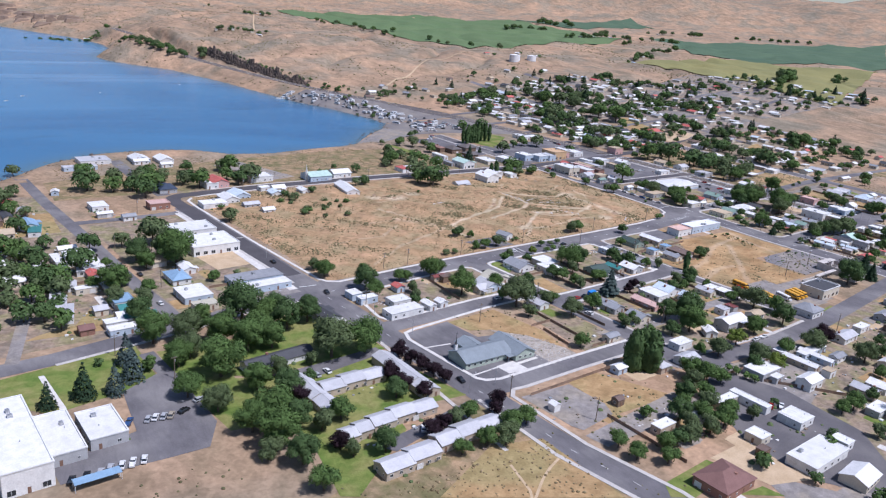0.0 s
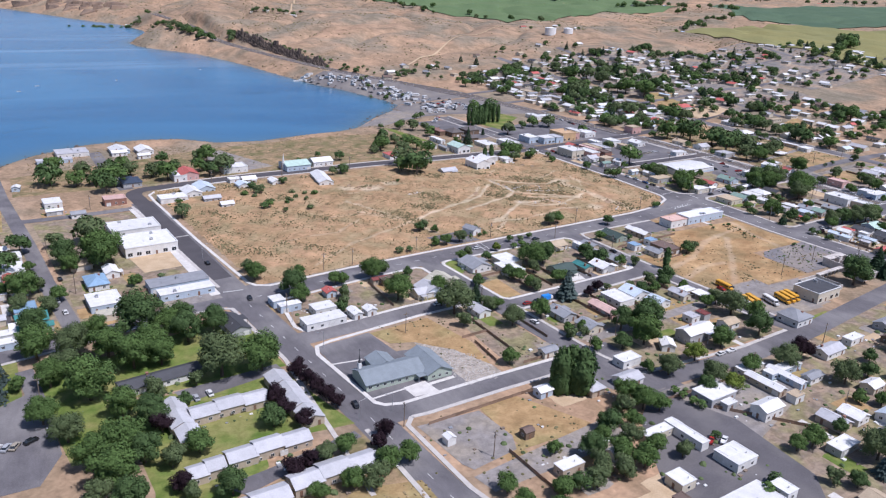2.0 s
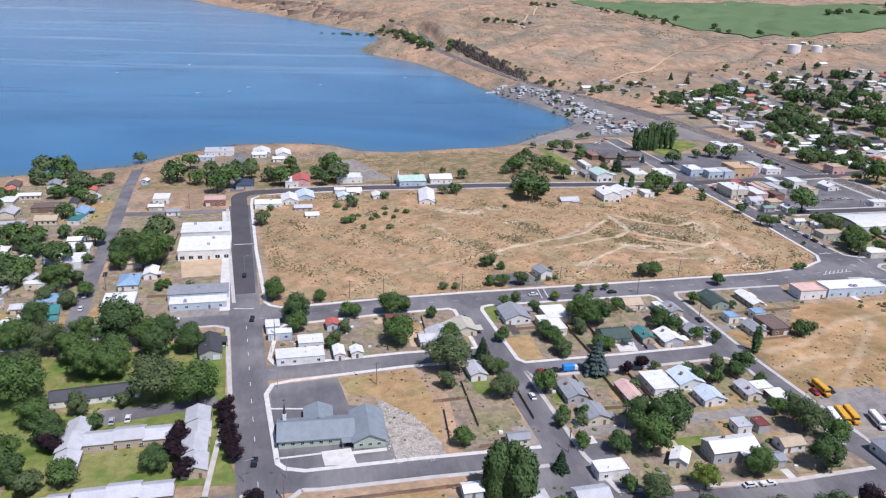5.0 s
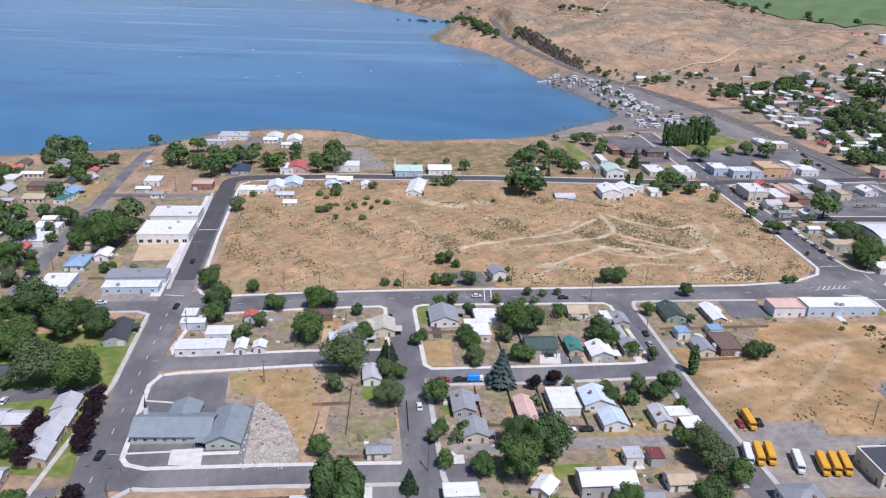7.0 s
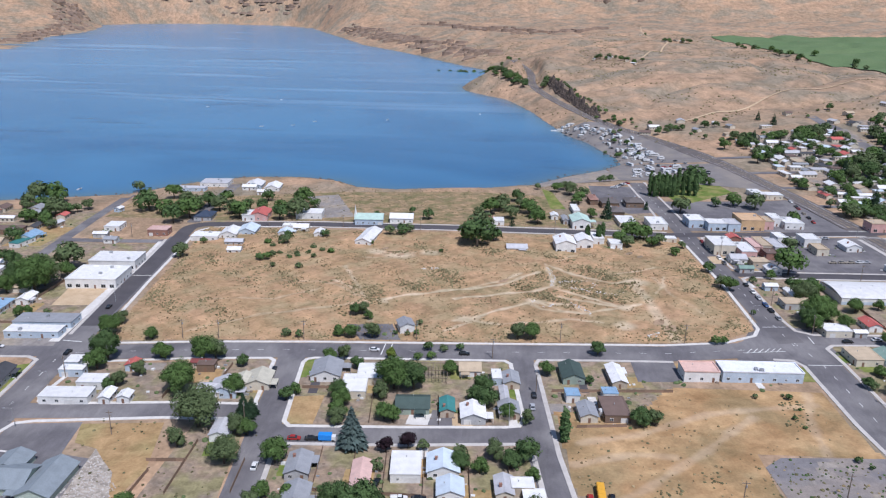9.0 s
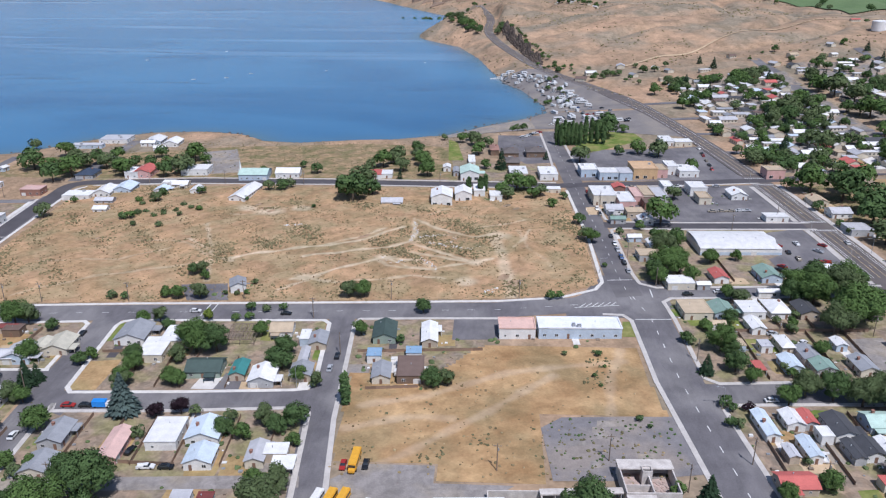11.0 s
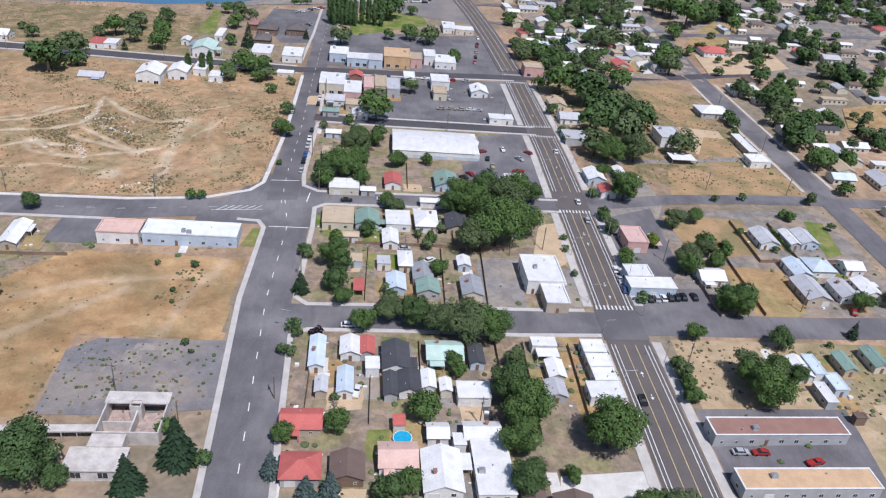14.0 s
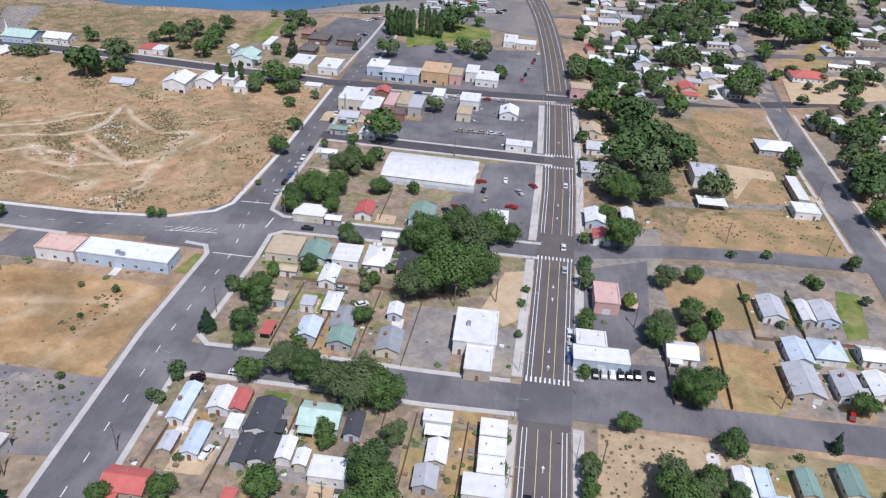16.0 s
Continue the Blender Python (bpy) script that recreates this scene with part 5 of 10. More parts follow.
        openings(ob, *((bw, bd - 1.4) if not turn else (bd - 1.4, bw)), h, style)
    elif style in "fu":
        part("wall", box(bmesh.new(), -w / 2, -d / 2, -0.3, w / 2, d / 2, h), M_WALL[wall], ob)
        rim = 0.35 if h >= 4 else 0.1
        bm = box(bmesh.new(), -w / 2 - 0.15, -d / 2 - 0.15, h, w / 2 + 0.15, d / 2 + 0.15, h + 0.12)
        top_ob = part("roof", bm, roof, ob)
        bm = bmesh.new()
        t = 0.28
        top = h + 0.12 + rim
        for a0, b0, a1, b1 in ((-w / 2 - 0.18, -d / 2 - 0.18, w / 2 + 0.18, -d / 2 + t), (-w / 2 - 0.18, d / 2 - t, w / 2 + 0.18, d / 2 + 0.18), (-w / 2 - 0.18, -d / 2 + t, -w / 2 + t, d / 2 - t), (w / 2 - t, -d / 2 + t, w / 2 + 0.18, d / 2 - t)):
            box(bm, a0, b0, h + 0.1, a1, b1, top)
        part("parapet" if h >= 4 else "roof_edge", bm, M_TRIM if style == "u" or col == "w" else roof, ob)
        if not plain:
            openings(ob, w, d, h, "f")
            for k in range(min(2, int(area / 150))):
                place("roof_unit", shared("hvac", hvac_mesh), top_ob, rng.uniform(-0.35, 0.35) * w, rng.uniform(-0.35, 0.35) * d, h + 0.12, rng.choice((0, 90)))
            if area > 20:
                place("roof_vent", shared("vent", vent_mesh), top_ob, rng.uniform(-0.3, 0.3) * w, rng.uniform(-0.3, 0.3) * d, h + 0.1)
    elif style == "c":
        part("roof", box(bmesh.new(), -w / 2, -d / 2, h, w / 2, d / 2, h + 0.14), roof, ob)
        for sx in (-1, 1):
            for sy in (-1, 0, 1):
                part("post", box(bmesh.new(), sx * (w / 2 - 0.2) - 0.06, sy * (d / 2 - 0.2) - 0.06, -0.2, sx * (w / 2 - 0.2) + 0.06, sy * (d / 2 - 0.2) + 0.06, h), M_TRIM, ob)
    elif style == "p":
        for k in range(9):
            q = -w / 2 + w * k / 8
            part("rafter", box(bmesh.new(), q - 0.1, -d / 2, h, q + 0.1, d / 2, h + 0.25), M_TIMBER, ob)
        for sy in (-1, 0, 1):
            part("beam", box(bmesh.new(), -w / 2, sy * d / 2 - 0.12, h - 0.25, w / 2, sy * d / 2 + 0.12, h), M_TIMBER, ob)
            for sx in (-1, 0, 1):
                part("post", box(bmesh.new(), sx * (w / 2 - 0.2) - 0.1, sy * (d / 2 - 0.1) - 0.1, -0.2, sx * (w / 2 - 0.2) + 0.1, sy * (d / 2 - 0.1) + 0.1, h - 0.25), M_TIMBER, ob)
    return ob


# ---- trees ----
def leaf_cloud(name, seed, count, size, blobs, material, flat=1.0):
    """A crown of many small leaf sprays, spread over the skins of several lobes."""
    r = np.random.RandomState(seed)
    tot = sum(b[3] ** 2 for b in blobs)
    C, N = [], []
    for bx, by, bz, br in blobs:
        n = int(count * br * br / tot)
        z, a = r.uniform(-0.75, 1, n), r.uniform(0, 6.2832, n)
        q = np.sqrt(1 - z * z)
        o = np.stack([q * np.cos(a), q * np.sin(a), z * flat], 1)
        d = br * r.uniform(0.62, 1.13, n) * (1 + 0.2 * np.sin(5 * a + seed) * np.cos(4 * z + seed))
        C.append(np.array((bx, by, bz)) + o * d[:, None])
        N.append(o)
    return sprays(name, np.concatenate(C), np.concatenate(N), size, material, r)


def spray_arrays(C, N, size, r):
    """Triangular leaf sprays at C that face roughly along N, and the leaf masses' own rounded shading."""
    n = len(C)
    N = N / np.maximum(np.linalg.norm(N, axis=1), 1e-6)[:, None]
    face = N + np.stack([r.uniform(-0.75, 0.75, n), r.uniform(-0.75, 0.75, n), r.uniform(-0.3, 0.8, n)], 1)
    face /= np.linalg.norm(face, axis=1)[:, None]
    t = np.cross(face, r.normal(size=(n, 3)))
    t /= np.linalg.norm(t, axis=1)[:, None]
    b = np.cross(face, t)
    s = (np.asarray(size) * r.uniform(0.6, 1.35, n))[:, None]
    V = np.stack([C - t * s, C + (t * 0.65 - b * 0.85) * s, C + (t * 0.65 + b * 0.85) * s], 1).reshape(-1, 3)
    soft = N * 0.86 + face * 0.14 + (0, 0, 0.12)
    soft /= np.linalg.norm(soft, axis=1)[:, None]
    return V, np.repeat(soft, 3, 0)


def spray_mesh(name, V, soft, material):
    n = len(V) // 3
    me = bpy.data.meshes.new(name)
    me.vertices.add(3 * n)
    me.vertices.foreach_set("co", np.ascontiguousarray(V, np.float32).ravel())
    me.loops.add(3 * n)
    me.loops.foreach_set("vertex_index", np.arange(3 * n, dtype=np.int32))
    me.polygons.add(n)
    me.polygons.foreach_set("loop_start", np.arange(0, 3 * n, 3, dtype=np.int32))
    me.update(calc_edges=True)
    me.polygons.foreach_set("use_smooth", [True] * n)
    me.normals_split_custom_set_from_vertices(soft.tolist())
    me.materials.append(material)
    return me


def sprays(name, C, N, size, material, r):
    return spray_mesh(name, *spray_arrays(C, N, size, r), material)


def lobes(seed, n, spread, rise):
    r = random.Random(seed)
    out = [(0, 0, rise, 0.58)]
    for k in range(n):
        a = 2.4 * k + r.uniform(-0.4, 0.4)
        q = spread * r.uniform(0.55, 1.25)
        up = r.uniform(-0.45, 0.62) * (1.3 - q)
        out.append((q * math.cos(a), q * math.sin(a), rise + up, r.uniform(0.2, 0.5) * min(1.0, 1.6 / n ** 0.25)))
    out.append((r.uniform(-0.2, 0.2), r.uniform(-0.2, 0.2), rise + 0.45, 0.42))
    return out


def trunk_mesh(seed, top, limbs, girth=0.07):
    r = random.Random(seed)
    bm = bmesh.new()
    cyl(bm, 0, 0, -0.1, top, girth, girth * 0.6, 7)
    for k in range(limbs):
        a = 6.2832 * k / limbs + r.uniform(-0.3, 0.3)
        b2 = bmesh.new()
        cyl(b2, 0, 0, 0, r.uniform(0.5, 0.8), girth * 0.45, girth * 0.12, 5)
        b2.transform(Matrix.Translation((0, 0, top * 0.85)) @ Matrix.Rotation(a, 4, "Z") @ Matrix.Rotation(r.uniform(0.5, 0.9), 4, "Y"))
        tmp = bpy.data.meshes.new("tmp")
        b2.to_mesh(tmp)
        b2.free()
        bm.from_mesh(tmp)
        bpy.data.meshes.remove(tmp)
    return mesh_from(bm, "trunk", M_BARK)


def conifer_cloud(seed, count, material, width=0.36, size=0.07):
    """Tiers of drooping sprays round a stem one unit high."""
    r = random.Random(seed)
    v, f = [], []
    for _ in range(count):
        z = 1 - math.sqrt(r.random())
        q = width * (1 - z) * (0.75 + 0.25 * math.cos(z * 60)) * r.uniform(0.55, 1.08) + 0.008
        a = r.uniform(0, 6.2832)
        c = Vector((q * math.cos(a), q * math.sin(a), 0.07 + z * 0.93))
        o = Vector((math.cos(a), math.sin(a), -0.45)).normalized()
        s = Vector((-math.sin(a), math.cos(a), r.uniform(-0.3, 0.3)))
        m = size * r.uniform(0.6, 1.3) * (0.55 + 0.7 * (1 - z))
        k = len(v)
        for p in (-o * m * 0.8, s * m * 0.55, o * m, -s * m * 0.55):
            v.append(tuple(c + p))
        f.append((k, k + 1, k + 2, k + 3))
    me = bpy.data.meshes.new("crown")
    me.from_pydata(v, [], f)
    me.materials.append(material)
    return me


TREES = {}
FAR_TREES = []
TREE_LABEL = {"d": "broadleaf shade tree with dense green crown", "y": "young tree with yellow-green leaves", "u": "dark purple plum tree with dense crown", "c": "dark green pointed conifer beside a yard", "s": "tall blue-grey spruce with drooping branches", "p": "slender columnar poplar with deep green leaves"}


def tree(kind, x, y, r, h=None, far=False):
    """A tree with a crown of radius r; the crowns of one kind share a few meshes."""
    r *= 1.06
    if far or y > 100 or x < -200 or r < 2.55 or (x > 440 and y > 40):
        FAR_TREES.append((kind, x, y, r, h))
        return None
    size = 0 if (r < 2.0 or far) else 1 if r < 3.6 else 2 if r < 5.6 else 3
    var = rng.randrange(4 if kind == "d" else 2)
    key = (kind, size, var)
    if kind in "cs":
        hh = h or r * 3.0
        scale = (r / 0.36, r / 0.36, hh)
    elif kind == "p":
        hh = h or 7.5 + r * 1.7
        scale = (r, r, hh / 2.0)
    else:
        scale = (r, r, r * (0.95 if r > 3.5 else 1.0))
    spin = rng.uniform(0, 360)
    m = pose(x, y, gz(x, y) - 0.05, 0, 0, spin)
    if key not in TREES:
        ob = thing("tree", x, y, None, spin, TREE_LABEL[kind], "tree")
        seed = hash(key[1:]) % 97 + ord(kind)
        n = (420, 1900, 4200, 9000)[size]
        if kind in "cs":
            cr = conifer_cloud(seed, (300, 800, 1600, 1600)[size], M_NEEDLE if kind == "c" else M_SPRUCE)
            bm = cyl(bmesh.new(), 0, 0, -0.02, 0.9, 0.022, 0.004, 6)
            tr = mesh_from(bm, "trunk", M_BARK)
        elif kind == "p":
            cr = leaf_cloud("crown", seed, n, (0.19, 0.11, 0.075, 0.075)[size], [(0, 0, 0.45, 0.62), (0.1, 0, 0.9, 0.6), (-0.1, 0.1, 1.3, 0.5), (0, 0, 1.65, 0.34)], M_LEAF3)
            tr = trunk_mesh(seed, 0.5, 3)
        else:
            lm = {"d": (M_LEAF, M_LEAF2, M_LEAF3, M_LEAF)[var], "y": M_LEAFY, "u": M_LEAFP}[kind]
            cr = leaf_cloud("crown", seed, n, (0.19, 0.088, 0.056, 0.04)[size], lobes(seed, (7, 9, 13, 20)[size] + var, 0.54, 0.98), lm, 0.9)
            tr = trunk_mesh(seed, 0.6, 5)
        for nm, me in (("trunk", tr), ("crown", cr)):
            o = new(nm, me)
            o.parent = ob
        ob.scale = scale
        TREES[key] = ob
        return ob
    src = TREES[key]
    return copy_thing(src, m @ Matrix.Diagonal((scale[0] / src.scale[0], scale[1] / src.scale[1], scale[2] / src.scale[2], 1)))


# ---- houses, shops and sheds of the town ----
building(238.5, -62.0, 4.5, 13.3, 4, "bl", "g", 2.8)
building(247.7, -58.8, 5.9, 8.0, 4, "w", "g", 2.8)
building(252.4, -58.3, 4.5, 7.6, 4, "rd", "g", 2.8)
building(254.5, -66.7, 3.5, 4.9, 4, "w", "f", 3.2)
building(260.9, -62.3, 7.7, 11.5, 4, "dk", "g", 2.8)
building(259.9, -74.6, 3.9, 9.2, 4, "dk", "g", 2.8)
building(265.0, -73.3, 6.1, 8.6, 4, "dk", "g", 2.8)
building(241.3, -76.3, 3.5, 6.2, 4, "lg", "g", 2.8)
building(247.5, -73.9, 4.4, 10.1, 4, "bl", "g", 2.8)
building(274.9, -58.8, 10.4, 8.7, 4, "mt", "g", 2.8)
building(284.2, -59.8, 4.4, 8.4, 4, "dk", "g", 2.8)
building(270.3, -71.9, 3.9, 7.2, 4, "w", "g", 2.8)
building(275.0, -74.0, 3.4, 5.2, 4, "w", "g", 2.8)
building(282.6, -76.1, 8.4, 6.2, 4, "w", "f", 3.2)
building(319.8, -53.5, 6.3, 5.6, 4, "w", "f", 3.2)
building(320.3, -60.2, 6.3, 5.5, 4, "w", "f", 3.2)
building(320.7, -66.5, 6.1, 5.2, 4, "w", "f", 3.2)
building(319.7, -73.3, 9.2, 6.2, 4, "w", "f", 3.2)
building(304.9, -52.7, 6.9, 3.8, 4, "w", "f", 3.2)
building(305.6, -57.2, 6.2, 3.7, 4, "w", "c", 2.6)
building(306.9, -64.5, 5.1, 7.6, 4, "w", "g", 2.8)
building(305.7, -73.3, 5.7, 6.8, 4, "lg", "g", 2.8)
building(309.3, -13.5, 11.9, 15.7, 4, "w", "f", 5.0)
building(312.0, -27.2, 7.1, 10.7, 4, "w", "f", 4.0)
building(348.6, 15.9, 7.5, 11.2, 4, "pk", "f", 4.5)
building(347.2, -16.2, 15.3, 6.5, 4, "w", "f", 3.5)
building(344.0, -9.5, 8.4, 6.6, 4, "w", "f", 4.0)
building(371.2, -7.0, 9.1, 8.3, 4, "w", "g", 2.8)
building(403.2, 24.2, 7.9, 11.8, 4, "lg", "g", 2.8)
building(413.8, 24.9, 4.5, 11.2, 4, "w", "g", 2.8)
building(420.3, 26.0, 7.2, 10.8, 4, "lg", "g", 2.8)
building(406.9, 1.6, 7.2, 10.8, 4, "bl", "g", 2.8)
building(405.6, -13.0, 9.1, 13.7, 4, "lg", "g", 2.8)
building(416.1, 4.2, 9.6, 9.8, 4, "bl", "h", 2.9)
building(418.1, -11.9, 7.2, 10.7, 4, "lg", "g", 2.8)
building(429.5, 5.6, 7.4, 7.4, 4, "w", "g", 2.8)
building(427.7, -9.6, 7.0, 10.4, 4, "w", "g", 2.8)
building(382.4, -57.6, 4.5, 9.5, 4, "w", "g", 2.8)
building(386.8, -56.9, 3.4, 8.8, 4, "bl", "f", 3.2)
building(398.0, -54.0, 4.6, 8.7, 4, "gn", "g", 2.8)
building(409.1, -51.1, 5.3, 9.5, 4, "gn", "g", 2.8)
building(430.8, 172.0, 17.0, 13.0, 4, "w", "h", 3.0)
building(465.5, 216.0, 18.0, 14.0, 4, "w", "h", 3.0)
building(392.2, 126.0, 10.9, 14.0, 4, "lg", "f", 5.0, "white")
building(392.5, 101.0, 11.3, 7.8, 4, "w", "c", 2.6)
building(430.8, 104.0, 9.5, 8.8, 4, "w", "f", 3.2)
building(431.5, 124.0, 4.2, 22.0, 3, "w", "f", 3.0)
building(347.2, 58.5, 6.8, 7.5, 4, "rd", "g", 3.0)
building(344.5, 73.0, 8.0, 11.0, 4, "w", "g", 3.0)
building(357.2, 79.0, 4.7, 9.0, 4, "w", "g", 2.8, "cream")
building(345.0, 146.0, 11.0, 10.0, 4, "lg", "g", 3.0)
building(341.5, 167.0, 9.0, 12.0, 4, "tn", "g", 3.0, "cream")
building(343.5, 118.5, 11.0, 10.8, 4, "lg", "f", 3.4, "grey")
building(334.5, 222.5, 11.0, 10.0, 4, "tn", "f", 6.0, "salmon")
building(470.5, 290.0, 20.0, 14.0, 4, "rd", "h", 3.0)
building(236.3, 19.9, 10.7, 11.9, 4, "tn", "f", 3.2)
building(247.3, 19.9, 8.8, 10.5, 4, "gn", "g", 2.8)
building(258.8, 20.5, 8.5, 10.4, 4, "w", "f", 3.2)
building(269.5, 21.7, 8.5, 12.7, 4, "w", "h", 2.9)
building(281.0, 20.8, 8.1, 11.2, 4, "dk", "g", 2.8)
building(256.5, 6.5, 5.7, 9.8, 4, "w", "g", 2.8)
building(262.3, -8.6, 5.0, 9.9, 4, "w", "h", 2.9)
building(259.6, -23.4, 6.3, 9.2, 4, "bl", "g", 2.8)
building(270.2, -25.3, 7.5, 8.0, 4, "gn", "g", 2.8)
building(268.4, -16.4, 6.7, 9.6, 4, "gr", "g", 2.8)
building(284.7, -23.7, 6.9, 10.4, 4, "gr", "g", 2.8)
building(282.7, -7.8, 4.6, 6.2, 4, "w", "g", 2.8)
building(247.6, -26.3, 3.4, 6.7, 4, "rd", "c", 2.6)
building(236.1, 47.2, 11.1, 8.4, 4, "w", "f", 3.2)
building(255.5, 55.2, 6.8, 10.1, 4, "rd", "g", 2.8)
building(277.8, 57.7, 9.3, 12.4, 4, "gn", "g", 2.8)
building(231.0, 79.8, 14.0, 8.4, 4, "tn", "f", 3.2)
building(233.1, 93.0, 4.0, 11.5, 4, "w", "g", 2.8)
building(307.3, 60.8, 6.9, 10.3, 4, "w", "f", 3.5)
building(-4.7, 216.1, 18.2, 16.0, 4, "mt", "g", 4.0)
building(-146.9, 316.4, 20.9, 16.0, 4, "lg", "f", 3.2)
building(-113.6, 312.7, 12.9, 16.0, 4, "w", "g", 2.8)
building(-96.4, 305.5, 11.3, 16.0, 4, "w", "g", 2.8)
building(13.3, -9.5, 11.5, 13.4, 4, "gr", "g", 2.8)
building(26.7, -21.9, 8.8, 13.2, 4, "w", "f", 3.2)
building(31.7, -11.4, 10.0, 12.1, 4, "w", "f", 3.2)
building(56.2, -7.8, 10.5, 12.4, 4, "dk", "p", 2.6)
building(70.8, -3.6, 8.7, 8.7, 4, "tn", "g", 2.8)
building(81.6, -10.4, 3.4, 7.4, 4, "w", "f", 3.2)
building(87.2, -12.4, 6.6, 9.6, 4, "gr", "g", 2.8)
building(84.4, -25.2, 3.4, 10.9, 4, "lg", "g", 2.8)
building(86.0, -35.9, 7.6, 8.6, 4, "gr", "g", 2.8)
building(50.6, -34.1, 12.2, 10.0, 4, "dg", "g", 2.8)
building(63.4, -35.4, 5.6, 9.9, 4, "tl", "g", 2.8)
building(73.0, -39.3, 9.0, 10.4, 4, "w", "g", 2.8)
building(18.1, -76.3, 7.7, 11.5, 4, "gr", "g", 2.8)
building(39.0, -81.1, 6.2, 15.0, 4, "pk", "g", 2.8)
building(52.5, -74.4, 8.9, 12.2, 4, "w", "f", 3.2)
building(64.3, -72.8, 10.2, 10.5, 4, "bl", "g", 2.8)
building(67.3, -85.6, 8.3, 8.7, 4, "bl", "g", 2.8)
building(83.7, -83.5, 5.8, 9.6, 4, "lg", "g", 2.8)
building(89.4, -82.5, 6.4, 5.0, 4, "w", "f", 3.2)
building(92.8, -88.0, 6.5, 6.6, 4, "w", "c", 2.6)
building(-22.8, -27.0, 10.6, 10.8, 4, "lg", "g", 2.8)
building(-11.5, -19.5, 9.4, 11.3, 4, "ye", "g", 2.8)
building(-36.5, -8.9, 6.5, 4.9, 4, "br", "f", 3.2)
building(21.0, -91.7, 8.3, 9.3, 4, "gr", "g", 2.8)
building(111.7, -4.5, 8.8, 13.2, 4, "dg", "g", 2.8)
building(129.3, -5.8, 6.2, 15.0, 4, "w", "g", 2.8)
building(110.2, -23.2, 4.8, 5.5, 4, "sb", "f", 3.2)
building(114.5, -35.4, 6.6, 10.0, 4, "gr", "g", 2.8)
building(124.6, -32.7, 8.7, 13.1, 4, "br", "f", 3.2)
building(124.6, -21.0, 5.2, 4.7, 4, "sb", "f", 3.2)
building(-133.5, 114.9, 24.0, 16.0, 4, "w", "f", 5.0)
building(-130.8, 88.0, 24.6, 20.7, 4, "w", "f", 5.0)
building(-126.9, 30.7, 25.1, 10.0, 4, "gr", "f", 3.2)
building(-125.6, 18.5, 22.7, 7.0, 4, "w", "f", 3.2)
building(-169.4, 185.8, 9.2, 11.8, 4, "w", "f", 3.2)
building(-164.9, 74.0, 10.1, 12.2, 4, "tn", "h", 2.9)
building(-152.8, 57.4, 6.5, 10.6, 4, "w", "g", 2.8)
building(-160.6, 46.2, 9.2, 13.8, 4, "sb", "h", 2.9)
building(-160.1, 22.3, 12.5, 14.4, 4, "w", "f", 3.2)
building(-189.1, 15.8, 11.8, 9.8, 4, "tl", "g", 2.8)
building(-191.0, 26.8, 8.1, 9.7, 4, "sb", "f", 3.2)
building(-193.2, 9.3, 8.4, 7.6, 4, "w", "g", 2.8)
building(-192.5, 53.1, 4.4, 8.2, 4, "w", "g", 2.8)
building(-195.8, 64.7, 5.3, 9.4, 4, "rd", "g", 2.8)
building(-194.2, 77.7, 9.2, 13.3, 4, "w", "f", 3.2)
building(-200.1, 96.1, 6.5, 10.0, 4, "w", "f", 3.2)
building(-218.6, 85.7, 5.5, 8.6, 4, "w", "g", 2.8)
building(-207.4, 92.2, 3.9, 13.3, 4, "w", "f", 3.2)
building(-191.9, 95.2, 4.0, 9.1, 4, "w", "f", 3.2)
building(-211.9, 159.4, 9.2, 13.9, 4, "sb", "g", 2.8)
building(-233.1, 171.7, 16.7, 9.9, 4, "br", "f", 3.2)
building(-80.1, -37.2, 17.2, 7.3, 4, "w", "f", 3.2)
building(-76.0, -25.8, 9.3, 6.9, 4, "w", "f", 3.2)
building(-65.0, -36.1, 4.5, 8.0, 4, "w", "g", 2.8)
building(-58.0, -36.4, 5.0, 5.6, 4, "w", "g", 2.8)
building(-91.8, -9.7, 5.3, 6.5, 4, "w", "f", 3.2)
building(-88.5, -17.4, 9.0, 4.2, 4, "w", "f", 3.2)
building(-66.8, -10.4, 5.4, 6.0, 4, "rd", "g", 2.8)
building(-39.8, -6.7, 7.7, 3.9, 4, "dr", "g", 2.8)
building(-27.8, -29.0, 8.6, 7.9, 4, "lg", "g", 2.8)
building(-17.3, -21.1, 7.1, 8.3, 4, "ye", "g", 2.8)
building(-13.8, -57.3, 6.5, 9.6, 4, "lg", "g", 2.8)
building(-9.1, -102.6, 7.4, 4.8, 4, "gr", "g", 2.8)
building(57.5, -118.0, 15.8, 8.2, 4, "w", "g", 4.5)
building(69.0, -124.3, 6.9, 5.0, 4, "gr", "g", 2.8)
building(79.7, -116.5, 8.1, 6.4, 4, "tn", "g", 2.8)
building(75.6, -105.5, 3.9, 4.9, 4, "dr", "f", 3.2)
building(68.7, -105.1, 5.0, 5.1, 4, "lg", "f", 3.2)
building(39.6, -119.6, 5.8, 7.2, -33, "w", "g", 2.8)
building(15.1, -122.3, 9.2, 5.4, 4, "w", "f", 3.2)
building(147.8, -111.3, 17.4, 12.4, 4, "dk", "u", 5.0)
building(112.0, -126.2, 10.8, 11.5, -86, "gr", "h", 3.5)
building(26.6, -156.4, 8.6, 12.9, -86, "w", "f", 3.2)
building(35.0, -173.0, 6.9, 10.3, -86, "w", "g", 4.0)
building(50.4, -160.0, 4.7, 15.0, 4, "w", "g", 2.8)
building(62.3, -160.1, 4.1, 15.0, 4, "w", "g", 2.8)
building(71.5, -164.8, 4.7, 8.6, -86, "gr", "g", 2.8)
